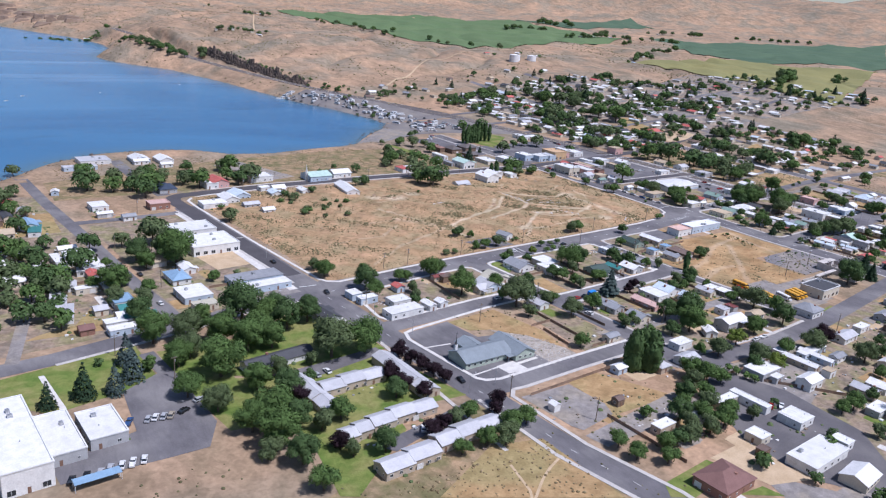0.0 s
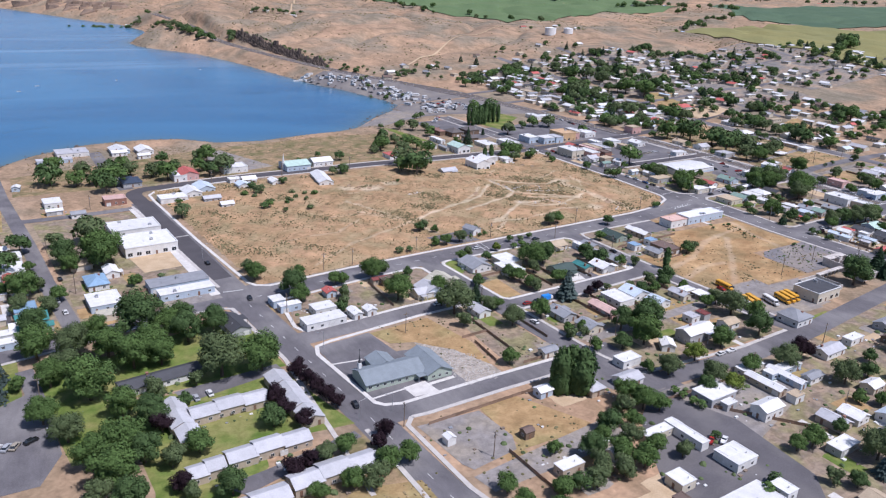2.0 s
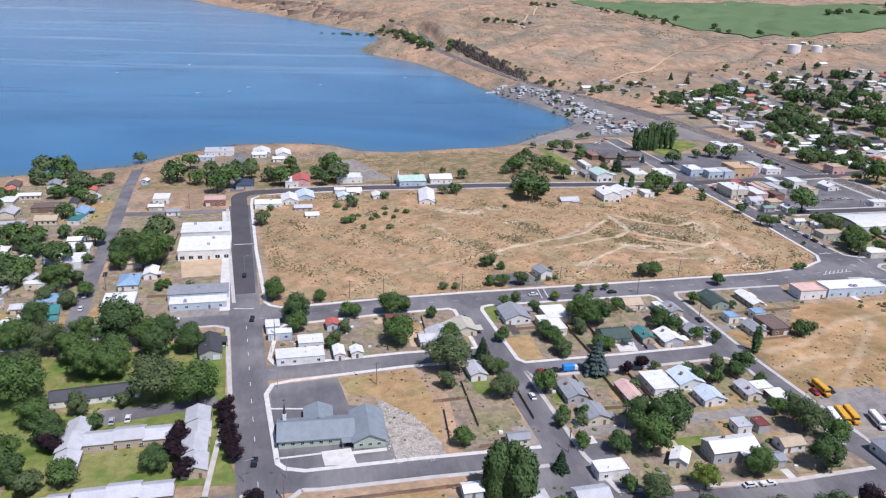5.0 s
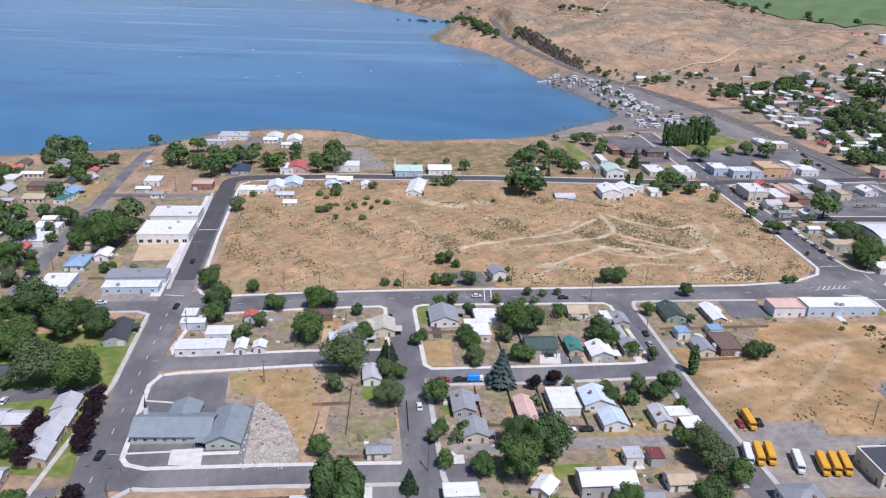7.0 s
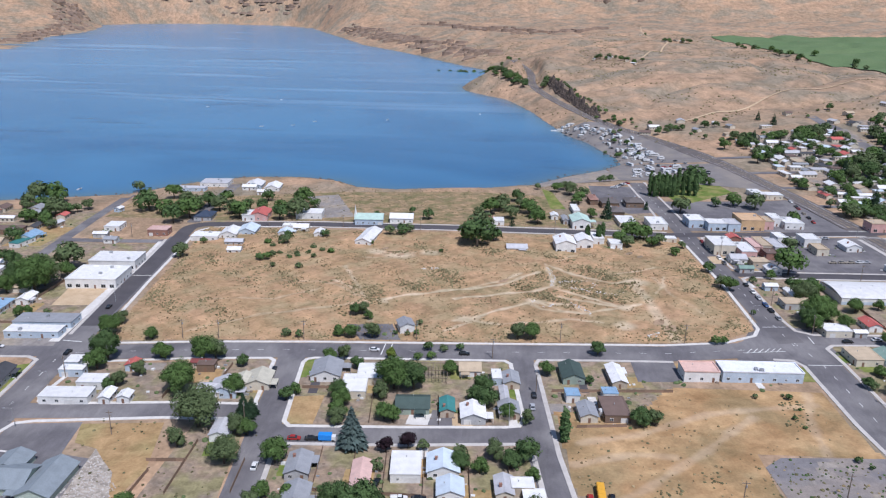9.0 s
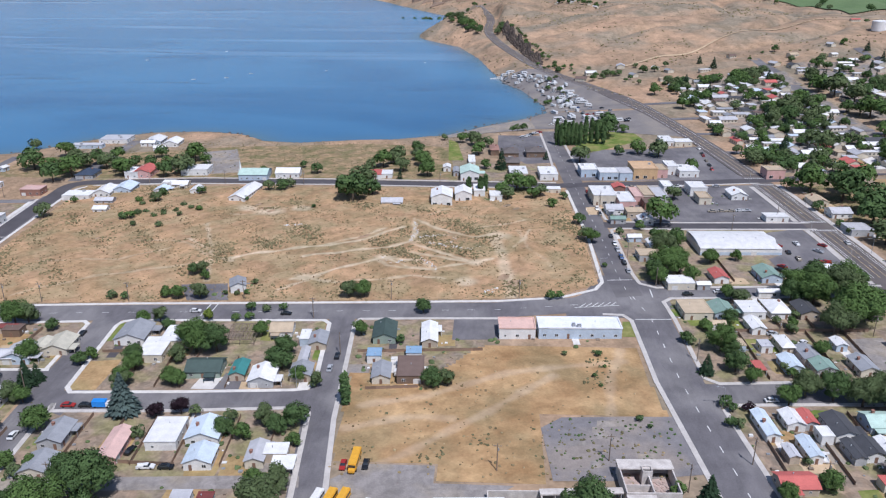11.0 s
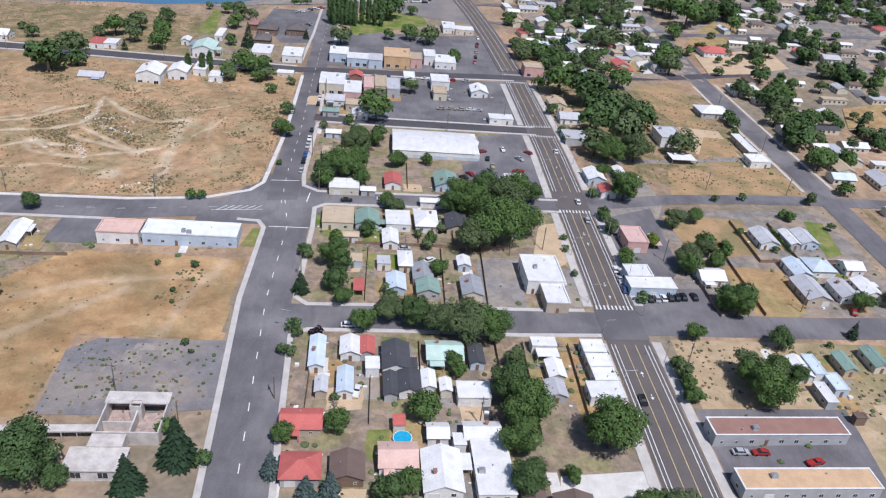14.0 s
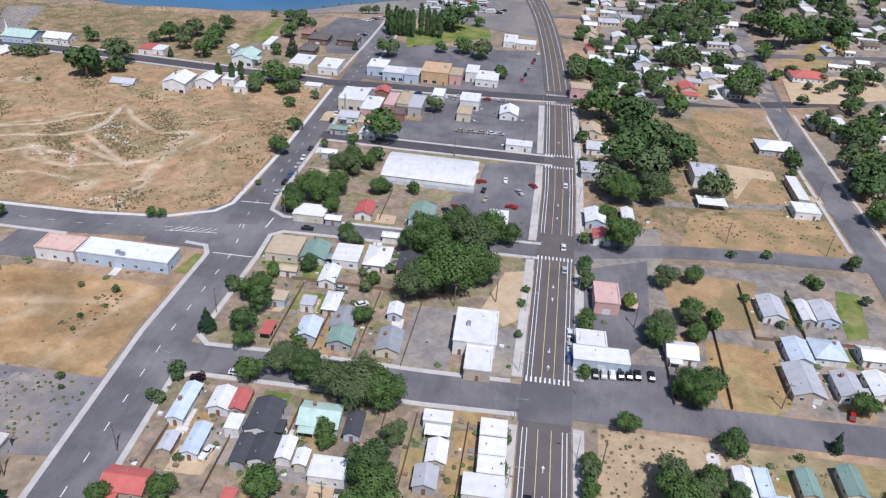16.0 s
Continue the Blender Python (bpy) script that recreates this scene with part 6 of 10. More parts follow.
building(52.6, -171.6, 5.0, 3.6, 4, "tn", "f", 3.2)
building(51.1, -188.4, 9.9, 6.9, -86, "lg", "g", 2.8)
building(60.7, -189.3, 8.2, 7.4, -86, "w", "g", 2.8)
building(-2.4, -170.6, 3.4, 15.0, 4, "w", "f", 3.2)
building(1.2, -185.3, 5.0, 3.4, 4, "w", "f", 3.2)
building(-11.7, -133.7, 6.8, 6.3, 4, "lg", "h", 2.9)
building(-29.3, -126.5, 6.1, 4.9, 4, "w", "g", 2.8)
building(-50.0, -145.6, 3.9, 3.6, 4, "br", "g", 2.8)
building(-75.1, -137.2, 3.4, 3.4, -86, "w", "g", 2.8)
building(-49.2, -167.0, 8.4, 4.0, 4, "w", "f", 3.2)
building(-31.9, -167.9, 3.4, 3.4, 4, "w", "g", 2.8)
building(-31.4, -171.5, 3.7, 3.4, 4, "w", "g", 2.8)
building(-31.0, -161.8, 3.4, 3.4, 4, "w", "g", 2.8)
building(-57.6, -199.2, 12.3, 16.3, -86, "bn", "h", 3.5)
building(-14.7, -206.1, 9.9, 21.9, -86, "w", "f", 3.5)
building(2.4, -187.2, 8.7, 9.2, -86, "w", "f", 3.2)
building(-22.8, -188.0, 6.2, 5.9, -86, "w", "f", 3.2)
building(2.1, -205.6, 5.9, 4.8, -86, "w", "f", 3.2)
building(-246.5, -78.6, 12.9, 41.5, 4, "w", "f", 8.0)
building(-233.5, -78.1, 9.5, 24.4, 4, "w", "f", 4.0)
building(-220.9, -77.8, 10.8, 17.6, 4, "w", "f", 4.0)
building(-227.6, -105.1, 12.5, 3.4, 4, "sb", "c", 2.6)
building(-188.1, 6.4, 13, 5, 4, "tl", "g", 2.8)
building(-197.8, 4.2, 10, 5, 4, "w", "f", 2.8)
building(-197.3, -3.6, 11, 5, 4, "w", "f", 2.8)
building(-192.2, 42.6, 6, 5, 4, "w", "g", 2.8)
building(-201.5, 20.4, 6, 6, 4, "lg", "g", 2.8)
building(-202.3, 47.5, 9, 4, 4, "w", "f", 2.8)
building(-200.3, 108.5, 9, 6, 4, "w", "g", 2.8)
building(-200.4, 87.1, 7, 5, 4, "w", "g", 2.8)
building(-210.7, 2.1, 6, 6, 4, "bn", "g", 2.8)
building(65.9, -155.5, 18, 4, 4, "w", "f", 2.8)
building(55.0, -148.8, 12, 4, 4, "w", "f", 2.8)
building(40.1, -199.3, 10, 5, 4, "w", "f", 2.8)
building(86.9, -179.7, 8, 6, 4, "w", "g", 2.8)
building(97.8, -153.6, 13, 7, 4, "lg", "g", 2.8)
building(145.6, -149.6, 12, 8, 4, "gr", "g", 2.8)
building(172.4, -140.8, 10, 8, 4, "lg", "g", 2.8)
building(117.3, -151.3, 9, 4, 4, "w", "f", 2.8)
building(132.5, -157.9, 7, 4, 4, "br", "g", 2.8)
building(72.8, -196.8, 9, 9, 4, "bl", "g", 2.8)
building(126.6, -170.4, 8, 6, 4, "w", "g", 2.8)
building(25.9, -163.9, 5, 3, 4, "w", "f", 2.8)
building(5.1, -133.9, 10, 7, 4, "lg", "g", 2.8)
building(271.7, 37.7, 9, 4, 4, "w", "g", 2.8)
building(242.1, 6.6, 6, 4, 4, "tn", "g", 2.8)
building(254.9, -10.2, 4, 5, 4, "lg", "f", 2.8)
building(390.5, -78.5, 3, 2, 4, "br", "f", 2.8)
building(390.5, -64.1, 4, 7, 4, "bl", "f", 2.8)
building(384.9, -69.2, 3, 8, 4, "w", "f", 2.8)
building(410.8, -67.5, 7, 5, 4, "w", "g", 2.8)
building(-151.0, -57, 28, 8, 8, "dk", "g", 2.8)
building(-115.5, -25.5, 8.6, 16.0, 8, "dk", "g", 3.0, "grey")
building(-216.0, 42.9, 15, 4, 80, "lg", "f", 2.8)
building(-215.0, 32.8, 15, 4, 80, "lg", "f", 2.8)
building(-214.0, 22.1, 15, 4, 80, "lg", "f", 2.8)
building(-206.5, 82.3, 9, 4, 80, "w", "f", 2.8)
building(-199.4, 73.3, 9, 4, 80, "w", "f", 2.8)
building(-207.0, 54.3, 8, 4, 80, "lg", "g", 2.8)
building(-159.4, 7.4, 10, 6, 4, "ye", "f", 2.8)
building(-169.5, 166.9, 9, 5, 4, "w", "g", 2.8)
building(-157.7, 156.4, 8, 6, 4, "gr", "g", 2.8)
building(-210.0, 147.8, 14, 6, 80, "tl", "f", 2.8)
building(-160.2, 295.4, 22, 7, 4, "lg", "f", 2.8)
building(-114.9, 302.8, 11, 7, 4, "w", "g", 2.8)
building(-99.4, 287.2, 9, 6, 4, "w", "g", 2.8)
building(-187.3, 228.4, 6, 5, 80, "w", "g", 2.8)
building(-218.0, 72.7, 6, 5, 80, "w", "g", 2.8)
building(-231.5, 81.4, 9, 6, 80, "w", "f", 2.8)
building(-211.0, 189.1, 8, 6, 80, "lg", "g", 2.8)
building(-8.6, -165.4, 16, 3.5, 4, "w", "f", 2.8)
building(-29.5, -194.7, 4, 3, 4, "br", "f", 2.8)
building(246.0, 44.6, 6, 4, 4, "w", "g", 2.8)
building(244.2, -9.9, 6, 5, 4, "tn", "f", 2.8)
building(225.9, 103.4, 7, 5, 4, "w", "g", 2.8)
building(237.9, -89.9, 10.2, 7.4, 4, "rd", "g", 2.8)
building(239.9, -105.7, 9.3, 8.4, 4, "rd", "h", 2.8)
building(250.9, -105.2, 8.0, 8.4, 4, "br", "g", 2.8)
building(262.8, -100.8, 9.3, 8.4, 4, "sa", "g", 2.8)
building(262.7, -88.9, 2.8, 3.7, 4, "rd", "f", 2.8)
building(272.6, -91.9, 5.6, 5.6, 4, "w", "g", 2.8)
building(283.9, -91.2, 9.3, 6.5, 4, "w", "g", 2.8)
building(273.5, -105.2, 9.3, 13.0, 4, "w", "g", 2.8)
building(285.9, -103.1, 8.4, 16.8, 4, "w", "f", 2.8)
building(278.1, -94.7, 2.8, 3.7, 4, "w", "f", 2.8)
building(-135.1, 176.1, 11.8, 8.5, 3, "pk", "f", 4.0, "brick red")
building(-119.7, 215.8, 12.0, 14.1, 3, "nb", "h", 3.0, "grey")
building(-88.2, 217.9, 8.2, 12.9, 3, "w", "f", 4.0, "white")
building(-81.6, 220.3, 11.7, 16.5, 3, "rd", "g", 4.0, "salmon")
building(-48.1, 225.5, 16.7, 12.3, 3, "w", "f", 4.0, "white")
building(17.0, 219.9, 15.4, 11.2, 3, "w", "g", 3.4, "white")
building(-101.7, 168.7, 15.7, 10.0, 3, "w", "f", 3.0, "white")
building(-88.6, 176.7, 10.5, 14.3, 3, "w", "g", 3.0, "white")
building(-78.9, 183.7, 11.3, 14.8, 3, "bl", "g", 3.0, "pale blue")
building(-74.5, 141.9, 8.1, 6.5, 3, "w", "g", 2.8, "white")
building(-79.9, 157.9, 10.8, 6.3, 3, "lg", "g", 2.8, "grey")
building(-53.8, 180.4, 8.0, 9.1, 3, "bl", "g", 2.8, "white")
building(-55.3, 195.7, 7.3, 6.0, 3, "w", "f", 2.8, "white")
building(-46.3, 192.7, 9.9, 7.9, 3, "w", "g", 2.8, "cream")
building(-31.8, 181.1, 6.1, 9.9, 3, "w", "g", 2.8, "white")
building(76.1, 219.3, 7.5, 11.7, 3, "rd", "f", 3.0, "white")
building(83.5, 219.5, 6.5, 9.6, 3, "w", "f", 3.0, "white")
building(94.2, 159.7, 12.2, 8.1, 3, "lg", "g", 2.8, "white")
building(123.3, 164.4, 12.1, 15.4, 3, "w", "g", 6.0, "white")
building(135.8, 172.7, 9.9, 12.9, 3, "w", "g", 5.0, "white")
building(145.2, 181.9, 6.3, 12.8, 3, "w", "f", 4.0, "white")
building(138.3, 218.5, 12.1, 16.5, 3, "mt", "g", 5.0, "white")
building(138.7, 255.6, 4.3, 17.5, 3, "w", "f", 3.0, "white")
building(122.4, 235.7, 5.3, 8.1, 3, "w", "g", 3.0, "white")
building(129.0, 226.8, 4.1, 12.2, 3, "gr", "g", 3.0, "grey")
building(165.5, 273.4, 12.3, 14.3, 3, "gb", "h", 4.0, "brown")
building(166.9, 247.4, 9.6, 13.1, 3, "gb", "h", 4.0, "brown")
building(183.9, 276.3, 13.1, 13.4, 3, "gb", "h", 4.0, "brown")
building(154.6, 282.8, 6.4, 14.9, 3, "bk", "h", 4.0, "brown")
building(189.5, 220.9, 10.8, 16.8, 3, "w", "f", 4.0, "white")
building(190.5, 185.7, 8.3, 5.4, 3, "w", "f", 3.0, "cream")
building(170.3, 226.3, 10.9, 17.2, 3, "w", "f", 3.0, "cream")
building(155.3, 173.9, 6.8, 9.7, 3, "w", "f", 3.0, "white")
building(216.4, 227.3, 10.3, 14.0, 3, "w", "f", 5.0, "pale blue")
building(228.4, 218.6, 11.8, 10.4, 3, "w", "f", 5.0, "pale blue")
building(238.9, 218.9, 7.7, 12.3, 3, "lg", "f", 5.0, "pale blue")
building(251.5, 224.5, 14.5, 17.2, 3, "or", "f", 7.0, "ochre")
building(263.1, 225.7, 6.5, 12.8, 3, "tn", "f", 5.5, "salmon")
building(271.3, 233.8, 6.6, 13.2, 3, "w", "f", 5.5, "white")
building(280.8, 228.8, 11.9, 14.9, 3, "w", "f", 4.0, "white")
building(218.3, 170.4, 12.4, 17.5, 3, "w", "f", 6.0, "cream")
building(229.9, 184.4, 7.3, 8.0, 3, "rd", "g", 5.0, "brick red")
building(230.0, 162.2, 8.4, 17.5, 3, "w", "f", 5.0, "salmon")
building(238.0, 171.5, 4.9, 17.3, 3, "pk", "f", 5.0, "salmon")
building(244.3, 174.8, 5.8, 17.5, 3, "tn", "f", 5.0, "cream")
building(251.3, 171.9, 6.4, 17.5, 3, "lg", "f", 5.0, "grey")
building(259.6, 189.0, 5.7, 11.0, 3, "w", "f", 5.0, "white")
building(243.9, 158.4, 7.2, 9.8, 3, "br", "f", 4.0, "brick red")
building(277.1, 187.1, 9.5, 11.8, 3, "w", "f", 5.0, "white")
building(276.8, 169.7, 6.7, 11.0, 3, "tn", "f", 4.0, "cream")
building(222.1, 148.8, 9.4, 8.8, 3, "lg", "g", 3.2, "white")
building(221.7, 130.9, 8.2, 5.2, 3, "gn", "g", 3.0, "grey")
building(232.9, 143.3, 9.0, 8.3, 3, "tn", "f", 3.4, "tan")
building(236.4, 130.6, 7.9, 8.1, 3, "w", "g", 3.0, "white")
building(298.9, 178.6, 9.3, 11.9, 3, "w", "g", 3.2, "white")
building(308.0, 137.5, 11.4, 6.5, 3, "w", "f", 3.0, "white")
building(285.4, 314.5, 8.3, 17.5, 3, "w", "f", 3.5, "white")
building(296.3, 309.1, 11.9, 9.8, 3, "w", "f", 3.5, "cream")
building(1.0, 176.0, 10.0, 27.0, -7, "w", "g", 2.8, "white")

# ---- trees of the town ----
tree("d", 228.6, -60.8, 2.1)
tree("d", 250.7, -48.1, 4.3)
tree("d", 266.3, -44.5, 6.1)
tree("d", 274.5, -47.5, 6.4)
tree("d", 282.0, -43.5, 5.8)
tree("d", 289.0, -49.5, 6.6)
tree("d", 281.5, -50.0, 7.4)
tree("d", 295.7, -61.5, 3.6)
tree("d", 292.0, -76.5, 7.2)
tree("d", 277.6, -64.1, 3.2)
tree("d", 229.9, -49.6, 2.4)
tree("d", 236.7, 5.5, 2.5)
tree("d", 248.0, 10.5, 3.7)
tree("d", 238.5, -11.8, 6.0)
tree("d", 239.8, -26.7, 4.9)
tree("d", 227.2, -5.9, 2.7)
tree("d", 273.5, -14.3, 3.7)
tree("d", 257.2, -26.7, 2.1)
tree("d", 271.3, 7.7, 2.7)
tree("d", 275.1, 16.1, 2.2)
tree("d", 254.1, 35.5, 3.4)
tree("d", 283.0, 39.0, 7.0)
tree("d", 287.6, 29.2, 8.0)
tree("d", 295.2, 9.0, 10.5)
tree("d", 300.3, 34.7, 9.0)
tree("d", 305.5, 44.5, 7.8)
tree("d", 313.0, 46.5, 5.0)
tree("d", 304.9, 17.4, 8.1)
tree("d", 294.0, 46.0, 7.4)
tree("d", 322.2, 16.4, 1.5)
tree("d", 321.5, 7.7, 1.5)
tree("d", 321.9, -9.4, 1.4)
tree("d", 323.1, -53.0, 1.5)
tree("d", 323.4, -65.5, 1.9)
tree("d", 342.6, 2.2, 3.5)
tree("d", 342.0, 26.0, 3.4)
tree("d", 341.4, 37.2, 2.7)
tree("d", 365.0, 1.3, 5.5)
tree("d", 375.7, 14.3, 4.6)
tree("d", 383.2, 13.1, 3.3)
tree("d", 378.2, 4.5, 3.2)
tree("d", 371.7, -22.1, 4.3)
tree("d", 378.2, -20.9, 4.8)
tree("d", 354.3, -43.3, 3.6)
tree("d", 381.3, -45.5, 4.4)
tree("d", 344.9, -62.9, 3.1)
tree("d", 345.1, -58.3, 2.5)
tree("d", 365.2, -60.8, 5.2)
tree("d", 374.1, -59.2, 4.2)
tree("d", 420.0, -21.1, 4.2)
tree("d", 420.4, 46.3, 2.4)
tree("y", 356.4, 16.8, 2.7)
tree("c", 229.1, -28.7, 2.7)
tree("c", 408.8, -38.2, 2.1)
tree("d", 435.9, 160.2, 4.2)
tree("d", 377.1, 258.1, 6.7)
tree("d", 331.6, 260.0, 6.7)
tree("d", 341.6, 272.0, 4.7)
tree("d", 334.9, 196.7, 4.0)
tree("d", 424.3, 255.4, 8.6)
tree("d", 482.0, 234.6, 6.7)
tree("d", 471.9, 194.6, 6.9)
tree("d", 461.5, 131.3, 8.6)
tree("d", 459.9, 100.7, 6.3)
tree("d", 460.5, 73.7, 3.9)
tree("d", 232.5, 60.6, 7.5)
tree("d", 226.5, 54.1, 5.4)
tree("d", 242.4, 52.0, 4.2)
tree("d", 258.8, 75.5, 3.0)
tree("d", 14.0, 52.6, 3.3)
tree("d", 16.8, 26.0, 3.6)
tree("d", -12.6, 25.4, 2.4)
tree("d", 91.1, 30.4, 4.5)
tree("d", 97.8, 30.6, 4.4)
tree("d", 12.5, 1.2, 3.5)
tree("d", 24.4, -3.6, 3.0)
tree("d", -23.0, -4.8, 2.8)
tree("d", -40.7, -1.1, 6.6)
tree("d", 41.7, -19.7, 7.9)
tree("d", 49.4, -19.6, 6.7)
tree("d", 63.1, -6.3, 3.4)
tree("d", 21.7, -29.0, 4.3)
tree("d", 24.2, -43.8, 4.1)
tree("d", 44.3, -44.1, 3.6)
tree("d", 77.7, -32.1, 5.0)
tree("d", 76.4, -21.1, 4.8)
tree("d", 92.5, -42.6, 2.8)
tree("d", 85.7, -39.3, 3.5)
tree("d", 4.2, -27.0, 2.8)
tree("d", -18.6, -28.8, 4.8)
tree("d", -8.4, -56.6, 4.2)
tree("d", 9.2, -72.6, 5.2)
tree("d", 56.8, -61.9, 2.2)
tree("d", 69.5, -64.4, 2.3)
tree("d", 76.1, -74.0, 3.3)
tree("d", 91.2, -66.4, 5.0)
tree("d", 92.9, -76.6, 2.7)
tree("d", 132.8, -41.2, 4.3)
tree("d", 138.1, -40.3, 3.2)
tree("d", 102.1, -3.8, 3.4)
tree("d", 125.0, 16.2, 3.8)
tree("d", 118.5, -10.1, 2.0)
tree("d", 33.3, -98.4, 6.4)
tree("d", 17.7, -91.2, 2.7)
tree("d", 10.0, -91.4, 3.0)
tree("d", 43.0, -74.7, 2.3)
tree("d", 93.7, -96.9, 4.2)
tree("d", 86.7, -97.7, 3.7)
tree("d", 178.0, -111.0, 9.0)
tree("c", 210.5, -103.0, 4.4)
tree("c", 202.0, -112.5, 3.6)
tree("d", 217.0, -104.0, 2.4)
tree("d", 205.0, -94.0, 2.4)
tree("d", 200.3, -59.0, 1.3)
tree("d", 203.1, -62.9, 0.9)
tree("y", 37.0, 6.5, 2.7)
tree("y", 48.6, 6.2, 1.9)
tree("y", 54.3, 6.6, 2.2)
tree("c", -9.2, -46.7, 3.4)
tree("s", 32.6, -61.3, 4.9)
tree("u", 51.7, -61.1, 3.4)
tree("u", 44.3, -63.6, 2.8)
tree("p", 104.8, -53.2, 2.1)
tree("d", -189.4, 4.1, 6.8)
tree("d", -156.3, 79.4, 9.0)
tree("d", -157.0, 104.8, 9.0)
tree("d", -171.8, 80.3, 7.6)
tree("d", -200.1, 74.0, 7.6)
tree("d", -190.9, 42.3, 7.9)
tree("d", -177.1, 34.5, 4.3)
tree("d", -217.8, 89.4, 6.6)
tree("d", -229.9, 107.2, 6.9)
tree("d", -222.1, 113.9, 5.2)
tree("d", -218.6, 154.0, 5.6)
tree("d", -224.2, 211.0, 7.9)
tree("d", -258.1, 248.6, 8.9)
tree("d", -244.7, 248.3, 8.9)
tree("d", -81.3, -3.1, 7.4)
tree("d", -92.5, 21.5, 5.6)
tree("d", -92.5, 33.3, 3.6)
tree("d", -71.4, 17.8, 3.4)
tree("d", -59.7, 0.0, 4.0)
tree("d", -40.0, -28.6, 7.4)
tree("d", -61.8, -16.5, 3.3)
tree("d", -68.3, -29.0, 2.8)
tree("d", -24.0, -52.7, 9.0)
tree("d", -7.1, -74.4, 5.6)
tree("d", -27.3, -101.9, 4.1)
tree("d", 17.1, 53.8, 3.5)
tree("d", -6.6, 24.7, 1.9)
tree("c", -7.4, -43.1, 2.5)
tree("d", -91.1, -140.0, 4.2)
tree("u", -92.1, -124.7, 3.7)
tree("c", -221.6, -52.7, 4.4)
tree("c", -233.5, -54.2, 3.3)
tree("s", -202.8, -33.1, 4.3)
tree("s", -203.8, -46.4, 4.8)
tree("s", -211.5, -54.2, 3.8)
tree("d", -196.3, -41.0, 3.3)
tree("d", -212.2, -29.7, 1.8)
tree("p", -21.9, -127.5, 6.0)
tree("p", -17.7, -128.1, 6.0)
tree("p", -15.8, -131.4, 6.0)
tree("d", 43.0, -104.6, 8.8)
tree("d", 11.2, -107.6, 3.3)
tree("d", 342.8, -23.7, 2.5)
tree("d", 245.4, -79.3, 1.5)
tree("p", 202.0, 307.4, 2.7, 19.8)
tree("p", 204.9, 305.1, 2.7, 16.3)
tree("p", 207.8, 307.1, 2.7, 18.9)
tree("p", 210.7, 306.7, 2.7, 17.2)
tree("p", 213.6, 306.5, 2.7, 18.4)
tree("p", 216.5, 306.5, 2.7, 16.6)
tree("p", 219.4, 306.1, 2.7, 17.6)
tree("p", 224.0, 311.8, 2.9, 21.0)
tree("p", 228.5, 312.4, 2.9, 19.2)
tree("p", 233.0, 311.1, 2.9, 18.1)
tree("p", 237.5, 310.1, 2.9, 17.1)
tree("d", 259.0, 349.0, 4.0)
tree("d", -189.9, 103.9, 6.2)
tree("d", -198.9, 49.4, 3.9)
tree("d", -184.7, 48.7, 4.0)
tree("d", -193.6, 27.3, 4.2)
tree("d", -182.7, 20.9, 4.1)
tree("d", -145.4, 38.9, 3.0)
tree("d", 26.1, 27.2, 4.1)
tree("d", 52.3, 15.8, 2.3)
tree("d", 59.0, 14.8, 1.9)
tree("d", 65.9, 16.0, 1.9)
tree("d", 17.6, 4.7, 3.2)
tree("d", 37.9, -27.6, 3.8)
tree("d", 73.8, -27.9, 3.8)
tree("d", 24.1, -34.3, 4.1)
tree("d", 41.0, -42.8, 3.8)
tree("d", 25.0, -47.6, 3.6)
tree("d", 2.2, -31.5, 3.0)
tree("d", 81.2, -65.5, 3.8)
tree("d", 86.3, -70.4, 3.8)
tree("d", 69.9, -72.2, 3.8)
tree("d", -26.5, -65.4, 3.8)
tree("d", -25.1, -43.2, 3.8)
tree("d", -4.7, -57.0, 3.7)
tree("d", 185.7, -112.3, 3.8)
tree("d", 258.2, -42.0, 5.5)
tree("d", -72.1, -167.0, 3.8)
tree("d", -71.7, -175.1, 3.8)
tree("d", 180.2, -17.3, 1.1)
tree("d", 192.7, -17.9, 1.4)
tree("d", 228.5, -7.3, 2.2)
tree("d", 237.9, 3.5, 2.3)
tree("d", 240.9, -15.7, 4.2)
tree("d", 257.2, 29.4, 4.0)
tree("d", 279.3, 32.0, 5.9)
tree("d", 286.5, 3.5, 7.6)
tree("d", 230.8, -61.4, 2.0)
tree("d", 231.4, -52.6, 1.8)
tree("d", 279.0, -66.9, 2.8)
tree("u", 237.7, -50.8, 1.5)
tree("d", 258.3, -30.0, 2.1)
tree("d", 269.9, 3.0, 2.3)
tree("d", 266.6, 11.7, 1.9)
tree("d", 341.8, 22.9, 2.9)
tree("d", 341.3, 34.8, 2.3)
tree("y", 356.1, 15.1, 2.6)
tree("d", 342.5, -1.5, 3.0)
tree("d", 364.0, -3.7, 4.8)
tree("d", 376.4, 2.2, 3.5)
tree("d", 383.5, 10.7, 2.9)
tree("d", 373.8, -28.6, 5.8)
tree("d", 345.1, -73.4, 3.1)
tree("d", 366.1, -73.0, 7.0)
tree("d", 380.1, -61.8, 3.4)
tree("y", 323.1, -55.2, 1.6)
tree("y", 323.6, -67.6, 1.6)
tree("d", 317.0, -92.5, 8.6)
tree("d", 432.2, -17.6, 4.1)
tree("d", 444.1, -8.6, 3.6)
tree("d", 419.6, -53.3, 3.0)
tree("d", 421.7, 44.3, 2.5)
tree("d", 437.1, 37.8, 2.0)
tree("d", 398.7, -43.8, 1.2)
tree("d", 405.2, 16.7, 1.5)
tree("d", 249.7, 375.4, 6.0)
tree("d", 236.0, 87.4, 6.0)
tree("d", 256.6, 73.3, 4.2)
